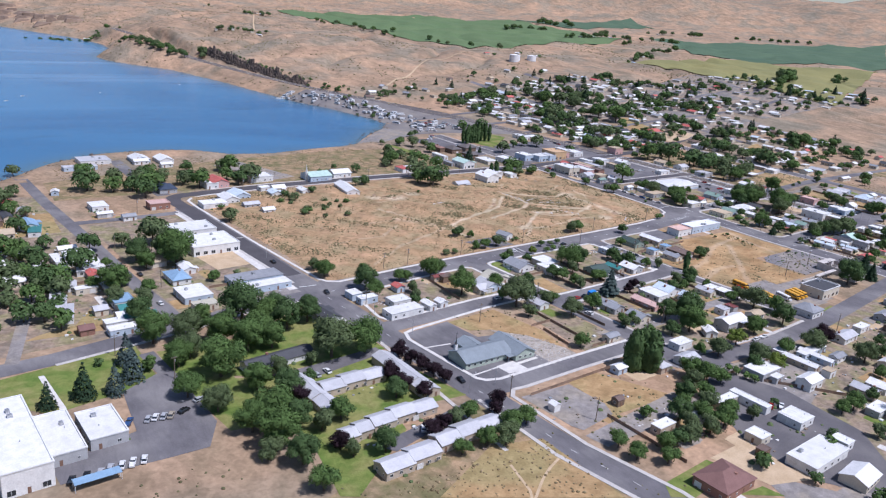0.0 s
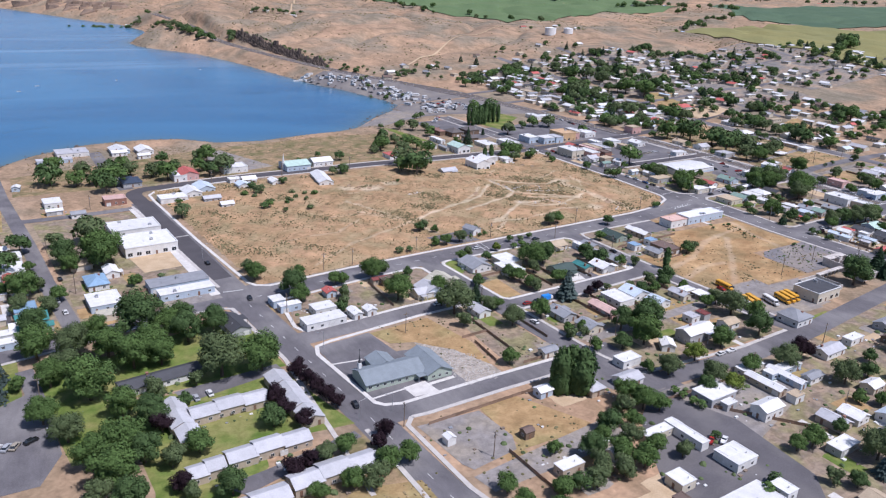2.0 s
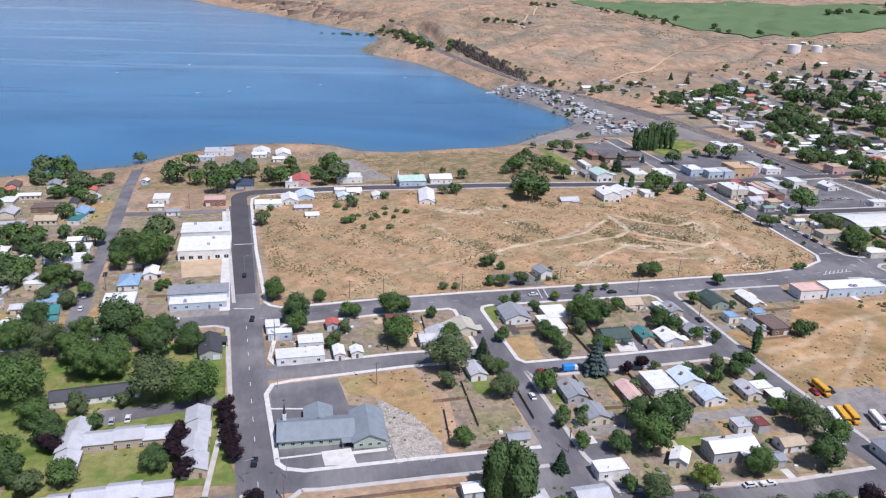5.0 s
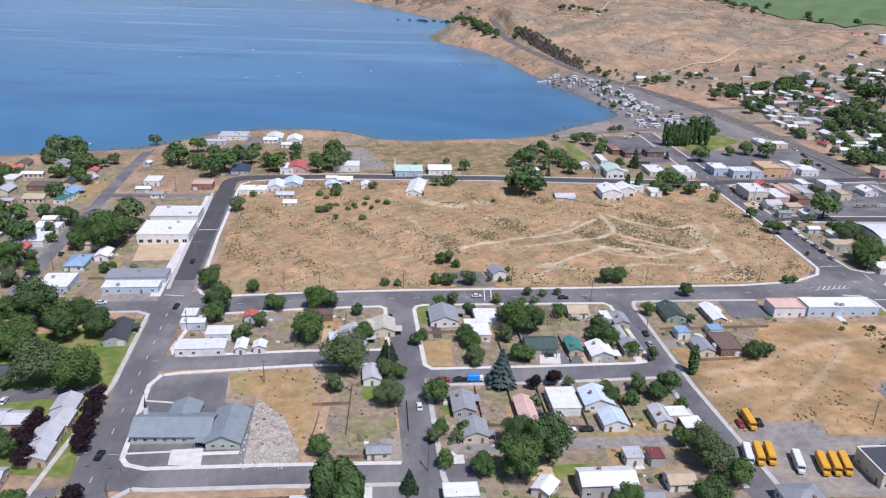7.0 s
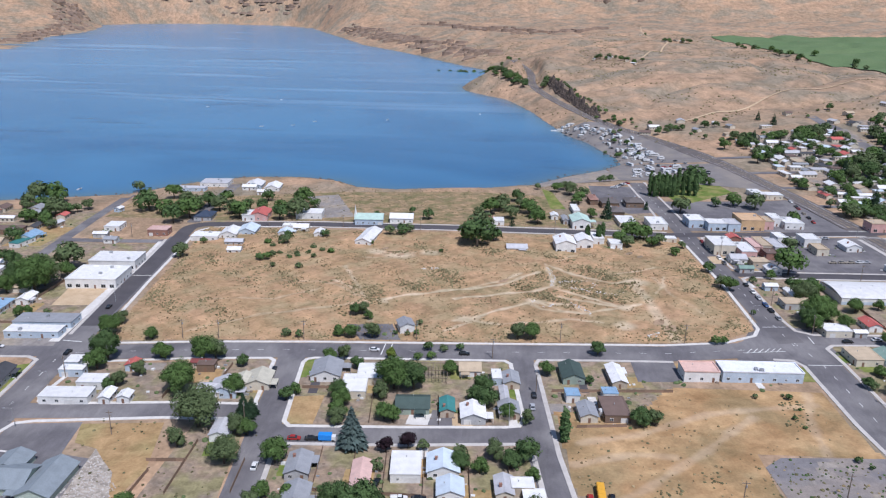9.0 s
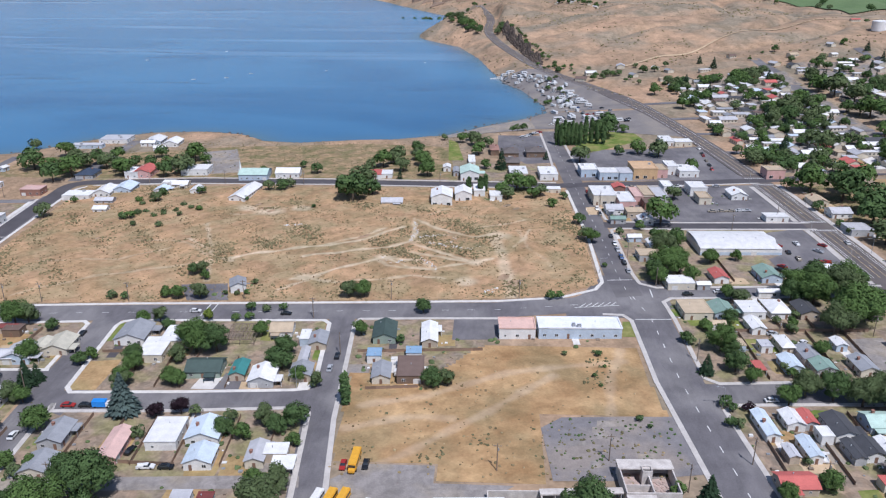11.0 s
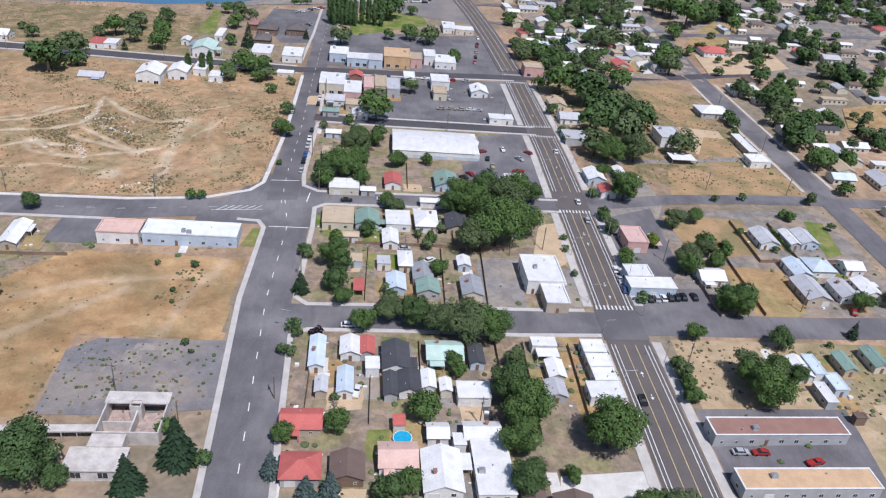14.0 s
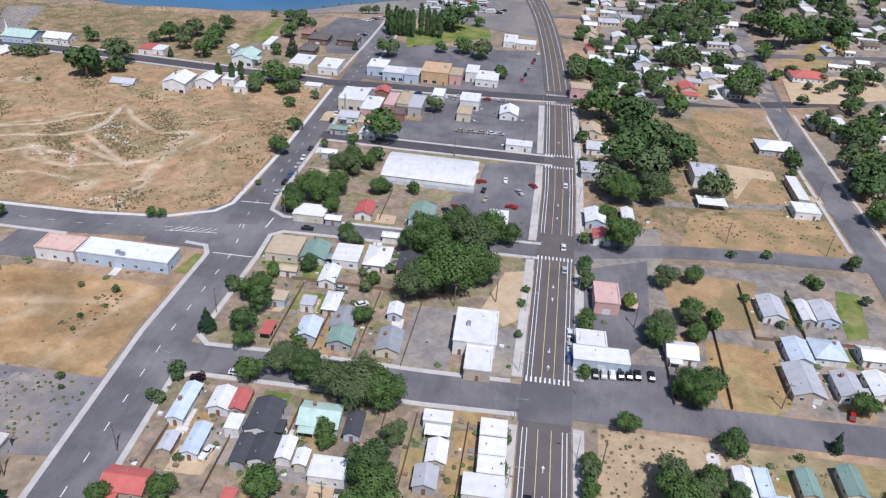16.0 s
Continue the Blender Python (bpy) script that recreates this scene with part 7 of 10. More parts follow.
tree("d", 269.8, 77.9, 3.1)
tree("d", 240.1, 69.3, 5.6)
tree("d", 341.7, 254.5, 5.2)
tree("d", 311.4, 495.0, 6.0)
tree("d", 350.2, 456.9, 6.0)
tree("d", 325.6, 437.3, 6.0)
tree("d", 368.2, 424.2, 4.9)
tree("d", 338.2, 127.0, 2.3)
tree("d", 338.8, 114.8, 2.3)
tree("d", 402.5, 310.1, 6.0)
tree("d", 388.3, 307.3, 6.0)
tree("d", 463.6, 488.8, 6.0)
tree("d", 432.2, 349.8, 4.8)
tree("d", 472.1, 434.2, 6.0)
tree("d", 392.2, 404.8, 6.0)
tree("d", 403.2, 407.1, 6.0)
tree("d", 169.8, 358.5, 2.9)
tree("d", -217.9, 188.7, 5.2)
tree("d", -224.3, 72.7, 5.2)
tree("d", -224.4, 99.2, 5.2)
tree("d", -220.9, 56.8, 4.5)
tree("d", -223.7, 20.4, 5.2)
tree("d", -218.9, 9.5, 5.2)
tree("d", -231.1, 23.8, 5.2)
tree("d", -193.0, 33.4, 3.8)
tree("d", -181.8, 24.6, 4.3)
tree("d", -208.8, 118.3, 4.3)
tree("d", -150.8, 92.2, 5.2)
tree("d", -142.6, 41.7, 2.5)
tree("d", -132.3, 40.3, 2.1)
tree("d", -81.3, -12.3, 5.2)
tree("d", -57.0, -1.7, 3.7)
tree("d", -36.4, 0.8, 5.2)
tree("d", -66.2, -25.5, 3.5)
tree("d", -232.9, 59.8, 4.4)
tree("d", -200.4, 114.1, 3.5)
tree("d", -193.5, 90.6, 3.7)
tree("d", -187.1, 77.5, 3.0)
tree("d", 374.9, 10.5, 4.1)
tree("d", 369.7, -25.9, 3.6)
tree("d", 376.5, -24.0, 4.1)
tree("d", 438.6, 61.4, 3.0)
tree("d", 395.5, 29.6, 1.7)
tree("d", 344.9, -68.4, 3.0)
tree("d", 364.7, -65.7, 5.2)
tree("d", 372.1, -64.4, 4.3)
tree("y", 323.3, -55.3, 1.3)
tree("d", 204.1, 99.8, 4.4)
tree("d", 206.2, 67.8, 1.4)
tree("d", 227.8, 49.3, 4.7)
tree("d", 239.1, 61.9, 5.2)
tree("d", 240.7, 88.7, 5.2)
tree("d", 254.8, 32.6, 2.8)
tree("d", 259.9, 32.4, 1.8)
tree("d", 242.9, -34.2, 3.5)
tree("u", 235.8, -51.6, 1.3)
tree("d", 191.3, -15.4, 0.8)
tree("d", 189.6, -32.6, 1.0)
tree("d", 191.0, -38.8, 0.8)
tree("d", 194.1, -25.7, 0.8)
tree("d", 182.4, 31.8, 2.0)
tree("d", 269.5, 5.1, 1.6)
tree("d", 232.0, 120.0, 2.8)
tree("d", 239.0, 97.0, 4.8)
tree("d", 247.0, 104.0, 3.9)
tree("d", 332.0, 252.0, 6.2)
tree("d", 338.7, 116.0, 2.1)
tree("d", 337.2, 154.0, 3.6)
tree("d", 362.0, 326.0, 4.2)
tree("d", 365.0, 365.0, 5.6)
tree("d", 329.0, 281.0, 3.8)
tree("d", 521.0, 313.0, 2.5)
tree("d", 527.0, 276.0, 6.5)
tree("d", 515.0, 220.0, 4.4)
tree("d", 499.0, 225.0, 3.9)
tree("d", 498.0, 240.0, 3.2)
tree("d", 468.0, 213.0, 3.0)
tree("d", 482.0, 197.0, 6.5)
tree("d", 478.0, 207.0, 6.0)
tree("d", 465.0, 140.0, 6.5)
tree("d", 477.0, 154.0, 6.5)
tree("d", 458.7, 124.0, 6.3)
tree("d", 462.0, 160.0, 6.1)
tree("d", 437.0, 153.0, 3.6)
tree("d", 433.0, 142.0, 2.5)
tree("d", 459.0, 246.0, 3.6)
tree("d", 478.0, 270.0, 2.8)
tree("d", 451.0, 286.0, 4.2)
tree("d", 432.0, 276.0, 5.6)
tree("d", 450.0, 321.0, 6.5)
tree("d", 422.0, 286.0, 3.7)
tree("d", 376.0, 247.0, 4.8)
tree("d", 404.0, 301.0, 6.5)
tree("d", 420.0, 311.0, 4.9)
tree("d", 459.0, 386.0, 6.5)
tree("d", 482.0, 393.0, 6.5)
tree("d", 504.0, 375.0, 6.5)
tree("d", 499.0, 342.0, 6.5)
tree("d", 478.0, 359.0, 6.5)
tree("y", 553.0, 406.0, 6.5)
tree("d", 608.0, 424.0, 6.5)
tree("d", 596.0, 394.0, 6.5)
tree("d", 645.0, 479.0, 6.5)
tree("d", 538.0, 237.0, 3.7)
tree("d", 619.0, 414.0, 5.2)
tree("d", 621.0, 365.0, 6.5)
tree("d", 605.0, 311.0, 5.5)
tree("d", 583.0, 282.0, 4.1)
tree("d", 569.0, 250.0, 3.4)
tree("d", 512.0, 145.0, 3.3)
tree("d", 555.0, 344.0, 4.0)
tree("d", 576.0, 378.0, 4.8)
tree("d", 551.0, 463.0, 6.5)
tree("d", 466.0, 106.0, 5.4)
tree("d", 481.0, 114.0, 4.1)
tree("d", 487.0, 362.0, 6.5)
tree("d", 450.0, 392.0, 6.5)
tree("d", 394.0, 314.0, 5.9)
tree("d", 233.8, -95.4, 3.4)
tree("d", 246.9, -90.8, 4.0)
tree("d", 269.1, -85.2, 5.1)
tree("d", 261.5, -112.3, 4.4)
tree("d", 265.5, -109.8, 3.9)
tree("s", 233.1, -106.6, 2.6)
tree("s", 242.2, -113.2, 2.6)
tree("s", 247.5, -111.6, 2.6)
tree("d", 295.5, -85.5, 7.6)
tree("d", 293.2, -95.7, 6.0)
tree("d", 293.4, -108.3, 5.6)

tree("d", -154.8, 67.8, 10.9)
tree("d", -173.4, 105.3, 4.9)
tree("d", -169.9, 67.4, 5.6)
tree("d", -150.6, -16.3, 11.4)
tree("d", -134.9, -29.2, 7.9)
tree("d", -123.9, -25.9, 7.1)
tree("d", -157.7, -42.3, 8.3)
tree("d", -148.0, -43.8, 6.6)
tree("d", -129.8, -62.1, 10.2)
tree("d", -115.4, -64.2, 8.9)
tree("d", -176.1, -21.9, 7.9)
tree("d", -174.5, -58.4, 9.3)
tree("d", -189.2, -19.2, 7.8)
tree("d", -186.1, -43.5, 6.1)
tree("d", -183.7, -82.1, 6.1)
tree("d", -170.0, -98.5, 8.2)
tree("d", -173.5, -112.5, 8.0)
tree("d", -170.8, -125.0, 6.4)
tree("d", -178.9, -118.3, 4.5)
tree("d", -158.7, -84.7, 6.7)
tree("u", -156.3, -89.5, 4.2)
tree("d", -148.1, -106.5, 5.1)
tree("d", -157.1, -110.1, 4.6)
tree("u", -156.7, -123.0, 3.8)
tree("d", -144.3, -131.2, 5.3)
tree("u", -118.0, -89.9, 4.2)
tree("u", -117.5, -98.2, 4.1)
tree("d", -123.0, -102.5, 4.9)
tree("u", -113.9, -107.2, 3.8)
tree("u", -105.1, -74.7, 4.0)
tree("u", -103.8, -81.8, 3.8)
tree("u", -102.6, -88.5, 3.7)
tree("u", -101.4, -95.1, 3.7)
tree("u", -100.1, -101.1, 3.4)
tree("u", -96.9, -128.9, 2.8)
tree("u", -125.8, -131.3, 3.9)
tree("u", -120.3, -129.1, 3.7)
tree("d", -115.2, -128.7, 4.1)
tree("d", -107.8, -127.1, 4.1)
tree("d", -98.8, -140.6, 4.7)
tree("d", -105.8, -147.1, 4.7)
tree("d", -112.0, -144.3, 4.2)
tree("d", -122.8, -144.5, 3.5)
tree("d", -154.0, -66.8, 4.4)
tree("d", -139.8, -64.8, 3.1)
tree("d", -146.3, -76.9, 3.0)
tree("d", -155.0, -128.7, 3.1)
tree("d", 33.0, -113.1, 7.8)
tree("d", 8.1, -95.9, 2.8)
tree("d", 15.3, -95.6, 2.4)
tree("d", 90.9, -108.4, 7.0)
tree("d", 96.8, -116.6, 5.2)
tree("d", 84.7, -129.1, 6.7)
tree("d", 61.0, -129.2, 5.3)
tree("y", 41.9, -132.7, 4.6)
tree("d", 23.7, -136.6, 5.3)
tree("d", 17.9, -130.8, 3.1)
tree("d", 22.3, -111.7, 4.3)
tree("c", 0.4, -118.8, 2.6)
tree("d", -5.4, -144.0, 5.3)
tree("d", -2.6, -150.4, 5.4)
tree("d", 34.4, -149.1, 5.6)
tree("y", 36.7, -156.1, 4.3)
tree("d", 54.8, -149.9, 4.5)
tree("d", 15.1, -148.1, 1.9)
tree("d", 15.6, -152.0, 1.9)
tree("d", 16.1, -156.3, 1.9)
tree("d", 17.0, -159.8, 1.9)
tree("u", 84.3, -150.7, 5.3)
tree("d", 70.6, -152.9, 5.9)
tree("d", 81.0, -172.4, 6.2)
tree("d", 93.9, -173.4, 4.1)
tree("d", 32.6, -193.6, 4.7)
tree("d", 25.7, -192.8, 3.5)
tree("d", 45.6, -208.3, 7.0)
tree("d", 48.6, -192.5, 3.0)
tree("d", 72.2, -205.2, 6.5)
tree("d", 73.0, -183.7, 3.2)
tree("d", 78.6, -188.7, 3.4)
tree("d", 88.3, -187.7, 3.6)
tree("s", 39.6, -215.1, 3.6)
tree("d", 25.9, -214.3, 3.6)
tree("d", 20.8, -209.5, 3.0)
tree("d", -23.2, -155.7, 4.9)
tree("d", -22.9, -165.7, 4.6)
tree("d", -38.1, -165.1, 5.4)
tree("d", -35.3, -177.0, 4.3)
tree("d", -26.2, -176.4, 4.9)
tree("d", -46.0, -177.3, 4.1)
tree("d", -58.8, -175.7, 4.0)
tree("d", -47.5, -157.5, 2.8)
tree("d", -11.3, -177.9, 3.4)
tree("d", 6.3, -175.7, 1.9)
tree("c", 103.4, -181.0, 4.1)
tree("d", 345.5, 188.0, 10.0)
tree("d", 358.0, 172.0, 11.0)
tree("d", 355.5, 128.0, 10.5)
tree("d", 381.0, 140.0, 9.0)
tree("d", 350.0, 101.0, 7.5)
tree("d", 368.0, 96.5, 8.4)
tree("d", 394.0, 108.5, 7.5)
tree("d", 384.5, 207.0, 7.6)
tree("d", 355.0, 93.0, 7.6)
tree("d", 371.5, 152.0, 9.2)
tree("d", 367.0, 116.0, 9.4)
tree("d", 366.0, 188.0, 8.0)
tree("d", 362.0, 150.0, 9.5)
tree("d", 462.0, 448.0, 11.0)
tree("d", 457.0, 470.0, 9.5)
tree("d", 461.5, 374.0, 11.0)
tree("d", 466.0, 348.0, 11.5)
tree("d", 489.0, 371.0, 9.7)
tree("d", 472.0, 429.0, 10.0)
tree("d", 506.0, 370.0, 9.0)
tree("d", 391.0, 289.5, 8.5)
tree("d", 353.5, 54.1, 7.6)
tree("d", 348.9, 76.7, 3.8)
tree("y", 340.8, 55.6, 2.4)
tree("d", 395.1, 58.9, 1.7)
tree("d", 408.3, 61.9, 1.9)
tree("d", 441.2, 65.1, 2.2)
tree("d", 341.4, 33.7, 2.4)
tree("d", 368.9, 31.2, 4.7)
tree("d", 379.3, 36.9, 3.8)
tree("d", 426.0, 243.5, 7.8)

tree("d", -165.0, -30.0, 7.5)
tree("d", -141.0, -18.0, 6.8)
tree("d", -167.0, -10.0, 5.5)
tree("d", -180.0, -38.0, 6.5)
tree("d", -190.0, -68.0, 6.0)
tree("d", -166.0, -74.0, 6.2)
tree("d", -134.0, -14.0, 6.5)
tree("d", -150.0, -32.0, 7.0)
tree("d", -164.0, -104.0, 6.2)
tree("d", -178.0, -100.0, 6.5)
tree("d", -171.0, -140.0, 5.0)

tree("d", -204.0, 298.9, 5.1)
tree("d", -167.0, 232.3, 9.2)
tree("d", -162.7, 267.0, 6.3)
tree("d", -136.6, 201.4, 7.3)
tree("d", -129.8, 213.0, 8.3)
tree("d", -134.2, 236.7, 6.5)
tree("d", -116.5, 235.3, 6.3)
tree("d", -119.5, 259.4, 5.2)
tree("d", -95.5, 216.4, 7.1)
tree("d", -96.9, 237.3, 5.0)
tree("d", -89.9, 267.0, 5.2)
tree("d", -67.3, 215.8, 6.1)
tree("d", -55.7, 221.2, 8.3)
tree("d", -59.7, 254.7, 7.9)
tree("d", -50.1, 249.4, 4.1)
tree("d", -0.0, 219.5, 3.9)
tree("d", -103.9, 131.4, 4.9)
tree("d", -100.0, 158.9, 2.4)
tree("d", -48.8, 159.0, 3.9)
tree("d", -50.0, 171.8, 3.2)
tree("d", -26.8, 176.1, 3.2)
tree("d", -54.2, 152.0, 2.0)
tree("d", -51.6, 129.8, 2.9)
tree("d", -46.5, 139.0, 1.8)
tree("d", -36.1, 138.7, 1.8)
tree("d", -29.8, 142.0, 1.8)
tree("d", -16.7, 143.3, 2.3)
tree("d", 12.9, 184.8, 4.0)
tree("d", 20.8, 186.3, 4.5)
tree("d", 25.0, 191.9, 3.7)
tree("d", 34.9, 226.2, 4.4)
tree("d", 22.7, 239.8, 2.7)
tree("d", 70.1, 163.5, 10.0)
tree("d", 72.3, 192.7, 8.2)
tree("d", 69.9, 237.1, 4.0)
tree("d", 77.8, 242.0, 7.1)
tree("d", 87.5, 258.9, 6.3)
tree("d", 92.8, 231.6, 5.6)
tree("d", 97.8, 281.6, 5.2)
tree("d", 105.5, 247.1, 6.2)
tree("d", 110.1, 219.8, 6.0)
tree("d", 115.4, 322.1, 3.0)
tree("d", 130.3, 314.1, 4.5)
tree("d", 139.8, 305.4, 5.9)
tree("d", 143.3, 277.4, 5.6)
tree("y", 149.1, 239.3, 3.9)
tree("c", 159.4, 238.5, 4.6)
tree("p", 138.9, 178.9, 1.9)
tree("p", 145.9, 180.2, 1.9)
tree("p", 148.9, 185.3, 1.9)
tree("d", 134.3, 169.3, 2.7)
tree("d", 168.1, 187.4, 7.4)
tree("d", 175.7, 188.4, 5.5)
tree("d", 162.5, 171.4, 4.6)
tree("d", 177.5, 171.8, 4.1)
tree("d", 187.9, 155.9, 3.3)
tree("d", 195.8, 171.6, 2.7)
tree("c", 191.3, 264.4, 2.2)
tree("d", 173.9, 361.7, 3.5)
tree("d", 179.3, 362.8, 3.5)
tree("d", 214.2, 257.6, 7.1)
tree("d", 242.5, 331.8, 11.0)
tree("d", 236.8, 330.1, 7.4)
tree("d", 258.4, 280.7, 6.0)
tree("d", 271.8, 272.9, 7.2)
tree("d", 287.0, 239.1, 4.6)
tree("d", 244.3, 128.1, 8.9)
tree("d", 260.6, 173.0, 4.9)
tree("d", 236.5, 101.9, 4.2)
tree("d", 245.9, 95.3, 4.2)
tree("d", 200.5, 128.2, 3.8)
tree("d", 200.9, 104.4, 4.0)
tree("d", 220.3, 112.8, 2.2)
tree("d", 244.6, 277.8, 4.1)
tree("d", 48.8, 151.6, 1.5)
tree("d", 4.2, 164.8, 2.0)
tree("c", 92.6, 213.3, 2.1)
tree("d", 92.4, 160.6, 2.3)

tree("d", -30.0, -170.0, 4.5)
tree("d", -40.0, -172.0, 4.1)
tree("d", -52.0, -176.0, 3.9)
tree("d", -30.0, -160.0, 3.9)
tree("d", -18.0, -172.0, 4.1)
tree("d", -64.0, -182.0, 3.8)
tree("d", -12.0, -150.0, 4.3)
tree("d", -14.0, -158.0, 3.9)
tree("d", 2.0, -154.0, 4.0)
tree("d", 28.0, -152.0, 4.0)

tree("d", -60.0, 228.0, 5.0)
tree("d", -70.0, 233.0, 5.5)
tree("d", -104.0, 228.0, 6.0)
tree("d", -128.0, 246.0, 6.5)
tree("d", -146.0, 250.0, 6.0)
tree("d", -140.0, 222.0, 6.0)
tree("d", -86.0, 240.0, 5.0)
tree("d", -64.0, 262.0, 5.5)
tree("d", -152.0, 224.0, 6.0)
tree("d", 80.0, 176.0, 6.0)
tree("d", 64.0, 176.0, 6.5)
tree("d", 84.0, 250.0, 5.5)
tree("d", 100.0, 262.0, 5.0)
tree("d", 108.0, 236.0, 5.0)
tree("d", 150.0, 300.0, 4.5)
tree("d", 136.0, 322.0, 4.0)
tree("d", 176.0, 200.0, 4.0)
tree("d", 160.0, 182.0, 5.0)
tree("d", 182.0, 176.0, 4.5)


# ---- apartment court ----
for x, y, w, d in ((-133.5, -86.5, 27, 9), (-150, -89.5, 8.5, 27), (-112, -91, 9, 35), (-129, -116, 27, 8.5), (-149, -119, 11, 8), (-115, -136.5, 28, 9), (-141.5, -141, 22, 9)):
    building(x, y, w, d, 3.5, "lg", "a", 3.0, "tan", "apartment_house", "long apartment house with pale grey stepped gabled roofs", "apartment court")

# ---- church ----
M_CHURCHROOF = paint("church_shingle", (0.24, 0.275, 0.30), 0.8)
M_CHURCHWALL = paint("church_wall", (0.42, 0.48, 0.40), 0.85)


def church():
    ob = thing("church", -70, -90, None, 1.0, "low grey-green church with slate roof and thin spire", "church")
    bm = gable(bmesh.new(), 24, 12.5, 3.0, 2.6, 0.6, 0.18, -4.5, 0)
    part("roof", bm, M_CHURCHROOF, ob)
    part("wall", gable_walls(bmesh.new(), 24, 12.5, 3.0, 2.58, -4.5, 0), M_CHURCHWALL, ob)
    bm = gable(bmesh.new(), 18, 10.5, 3.0, 2.4, 0.6, 0.18)
    bm.transform(Matrix.Translation((12.5, -0.5, 0)) @ pose(0, 0, 0, 0, 0, 90))
    part("wing_roof", bm, M_CHURCHROOF, ob)
    bm = gable_walls(bmesh.new(), 18, 10.5, 3.0, 2.38)
    bm.transform(Matrix.Translation((12.5, -0.5, 0)) @ pose(0, 0, 0, 0, 0, 90))
    part("wing_wall", bm, M_CHURCHWALL, ob)
    bm = gable(bmesh.new(), 9, 9, 2.8, 1.8, 0.5, 0.18)
    bm.transform(Matrix.Translation((-3.5, 8.5, 0)) @ pose(0, 0, 0, 0, 0, 90))
    part("rear_roof", bm, M_CHURCHROOF, ob)
    bm = gable_walls(bmesh.new(), 9, 9, 2.8, 1.78)
    bm.transform(Matrix.Translation((-3.5, 8.5, 0)) @ pose(0, 0, 0, 0, 0, 90))
    part("rear_wall", bm, M_CHURCHWALL, ob)
    bm = box(bmesh.new(), 3.5, -9.2, 2.5, 8.5, -5.8, 2.8)
    for px in (3.8, 8.2):
        cyl(bm, px, -8.9, -0.2, 2.5, 0.14)
    part("porch", bm, M_CHURCHROOF, ob)
    win = shared("win", lambda: window_mesh(1.3, 1.1))
    for k in range(6):
        place("window", win, ob, -15 + k * 3, -6.26, 1.0)
    for k in range(3):
        place("window", win, ob, 9.6 + k * 2.9, -9.52, 1.1)
    place("door", shared("door_double", lambda: door_mesh(1.9, 2.2, M_DOOR)), ob, 6, -6.27, 0.02)
    bm = box(bmesh.new(), -15.2, 3.6, -0.2, -14.0, 4.8, 6.5)
    part("steeple_base", bm, M_TRIM, ob)
    part("spire", cyl(bmesh.new(), -14.6, 4.2, 6.5, 10.5, 0.6, 0.03, 4), M_ROOF["dk"], ob, "dark pointed spire")
    bm = box(bmesh.new(), -14.66, 4.14, 10.4, -14.54, 4.26, 12.2)
    box(bm, -15.1, 4.14, 11.4, -14.1, 4.26, 11.55)
    part("cross", bm, M_ROOF["dk"], ob)


church()
patch("lot_church_pad", [(-73, -99.5), (-63.5, -98.6), (-62, -107.6), (-72, -107)], 0.14, M_CONCRETE, "pale concrete pad before the church door")
ribbon("kerb_church", [(-90, -72), (-78, -73.5)], 0.8, 0.22, M_CONCRETE, "structure", "pale concrete kerb island", thick=0.2)
ribbon("kerb_church_front", [(-86, -101.5), (-73, -100.5)], 0.8, 0.22, M_CONCRETE, "structure", "pale concrete path", thick=0.2)
ribbon("kerb_church_side", [(-63, -101.5), (-52, -100.8)], 1.6, 0.2, M_CONCRETE, "structure", "pale concrete path", thick=0.2)

# ---- warehouse, store, office row ----
building(163.0, -0.6, 14, 9.4, 2.5, "sa", "f", 4.4, "white", "warehouse", "flat warehouse with salmon roof and white walls", "warehouse row")
building(187.2, 0.6, 32, 9.6, 2.5, "pw", "f", 4.4, "pale blue", "warehouse", "long flat warehouse with white metal roof and blue walls", "warehouse row")


def store():
    """A large store under a shallow bowed roof."""
    ob = thing("store", 274, 97, None, 2.5, "large white store with shallow bowed roof beside its car park", "store")
    w, d, h = 40.0, 24.5, 3.6
    bm = bmesh.new()
    n = 14
    for x0, x1, e in ((-w / 2 - 0.3, w / 2 - 3.5, 0.0), (w / 2 - 3.5, w / 2 + 0.3, 3.2)):
        prev = None
        for i in range(n + 1):
            y = -d / 2 - 0.3 + (d + 0.6) * i / n
            z = h + 1.5 * (1 - (2 * i / n - 1) ** 2)
            q = (bm.verts.new((x0, y, z)), bm.verts.new((x1 - (e * (abs(2 * i / n - 1)) if e else 0), y, z - (0.5 if e else 0))))
            if prev:
                bm.faces.new((prev[0], prev[1], q[1], q[0]))
            prev = q
    part("roof", bm, M_ROOF["w"], ob)
    part("wall", box(bmesh.new(), -w / 2, -d / 2, -0.3, w / 2 - 0.5, d / 2, h), M_WALL["white"], ob)
    part("wall_band", box(bmesh.new(), -w / 2 - 0.05, -d / 2 - 0.06, 0, w / 2 - 0.45, -d / 2 - 0.01, 1.6), M_WALL["pale blue"], ob, "pale blue painted band")
    shop = shared("shop", lambda: window_mesh(2.4, 1.9))
    for k in range(4):
        place("window", shop, ob, w / 2 - 0.5, -6 + 4 * k, 0.8, 90)
    for k in range(3):
        place("garage_door", shared("garage", lambda: door_mesh(2.6, 2.1, M_GARAGE)), ob, -12 + 9 * k, -d / 2 - 0.07, 0.0)
    for k in range(4):
        place("roof_vent", shared("vent", vent_mesh), ob, -14 + 8 * k, 2.0 * (-1) ** k, h + 1.4)


store()

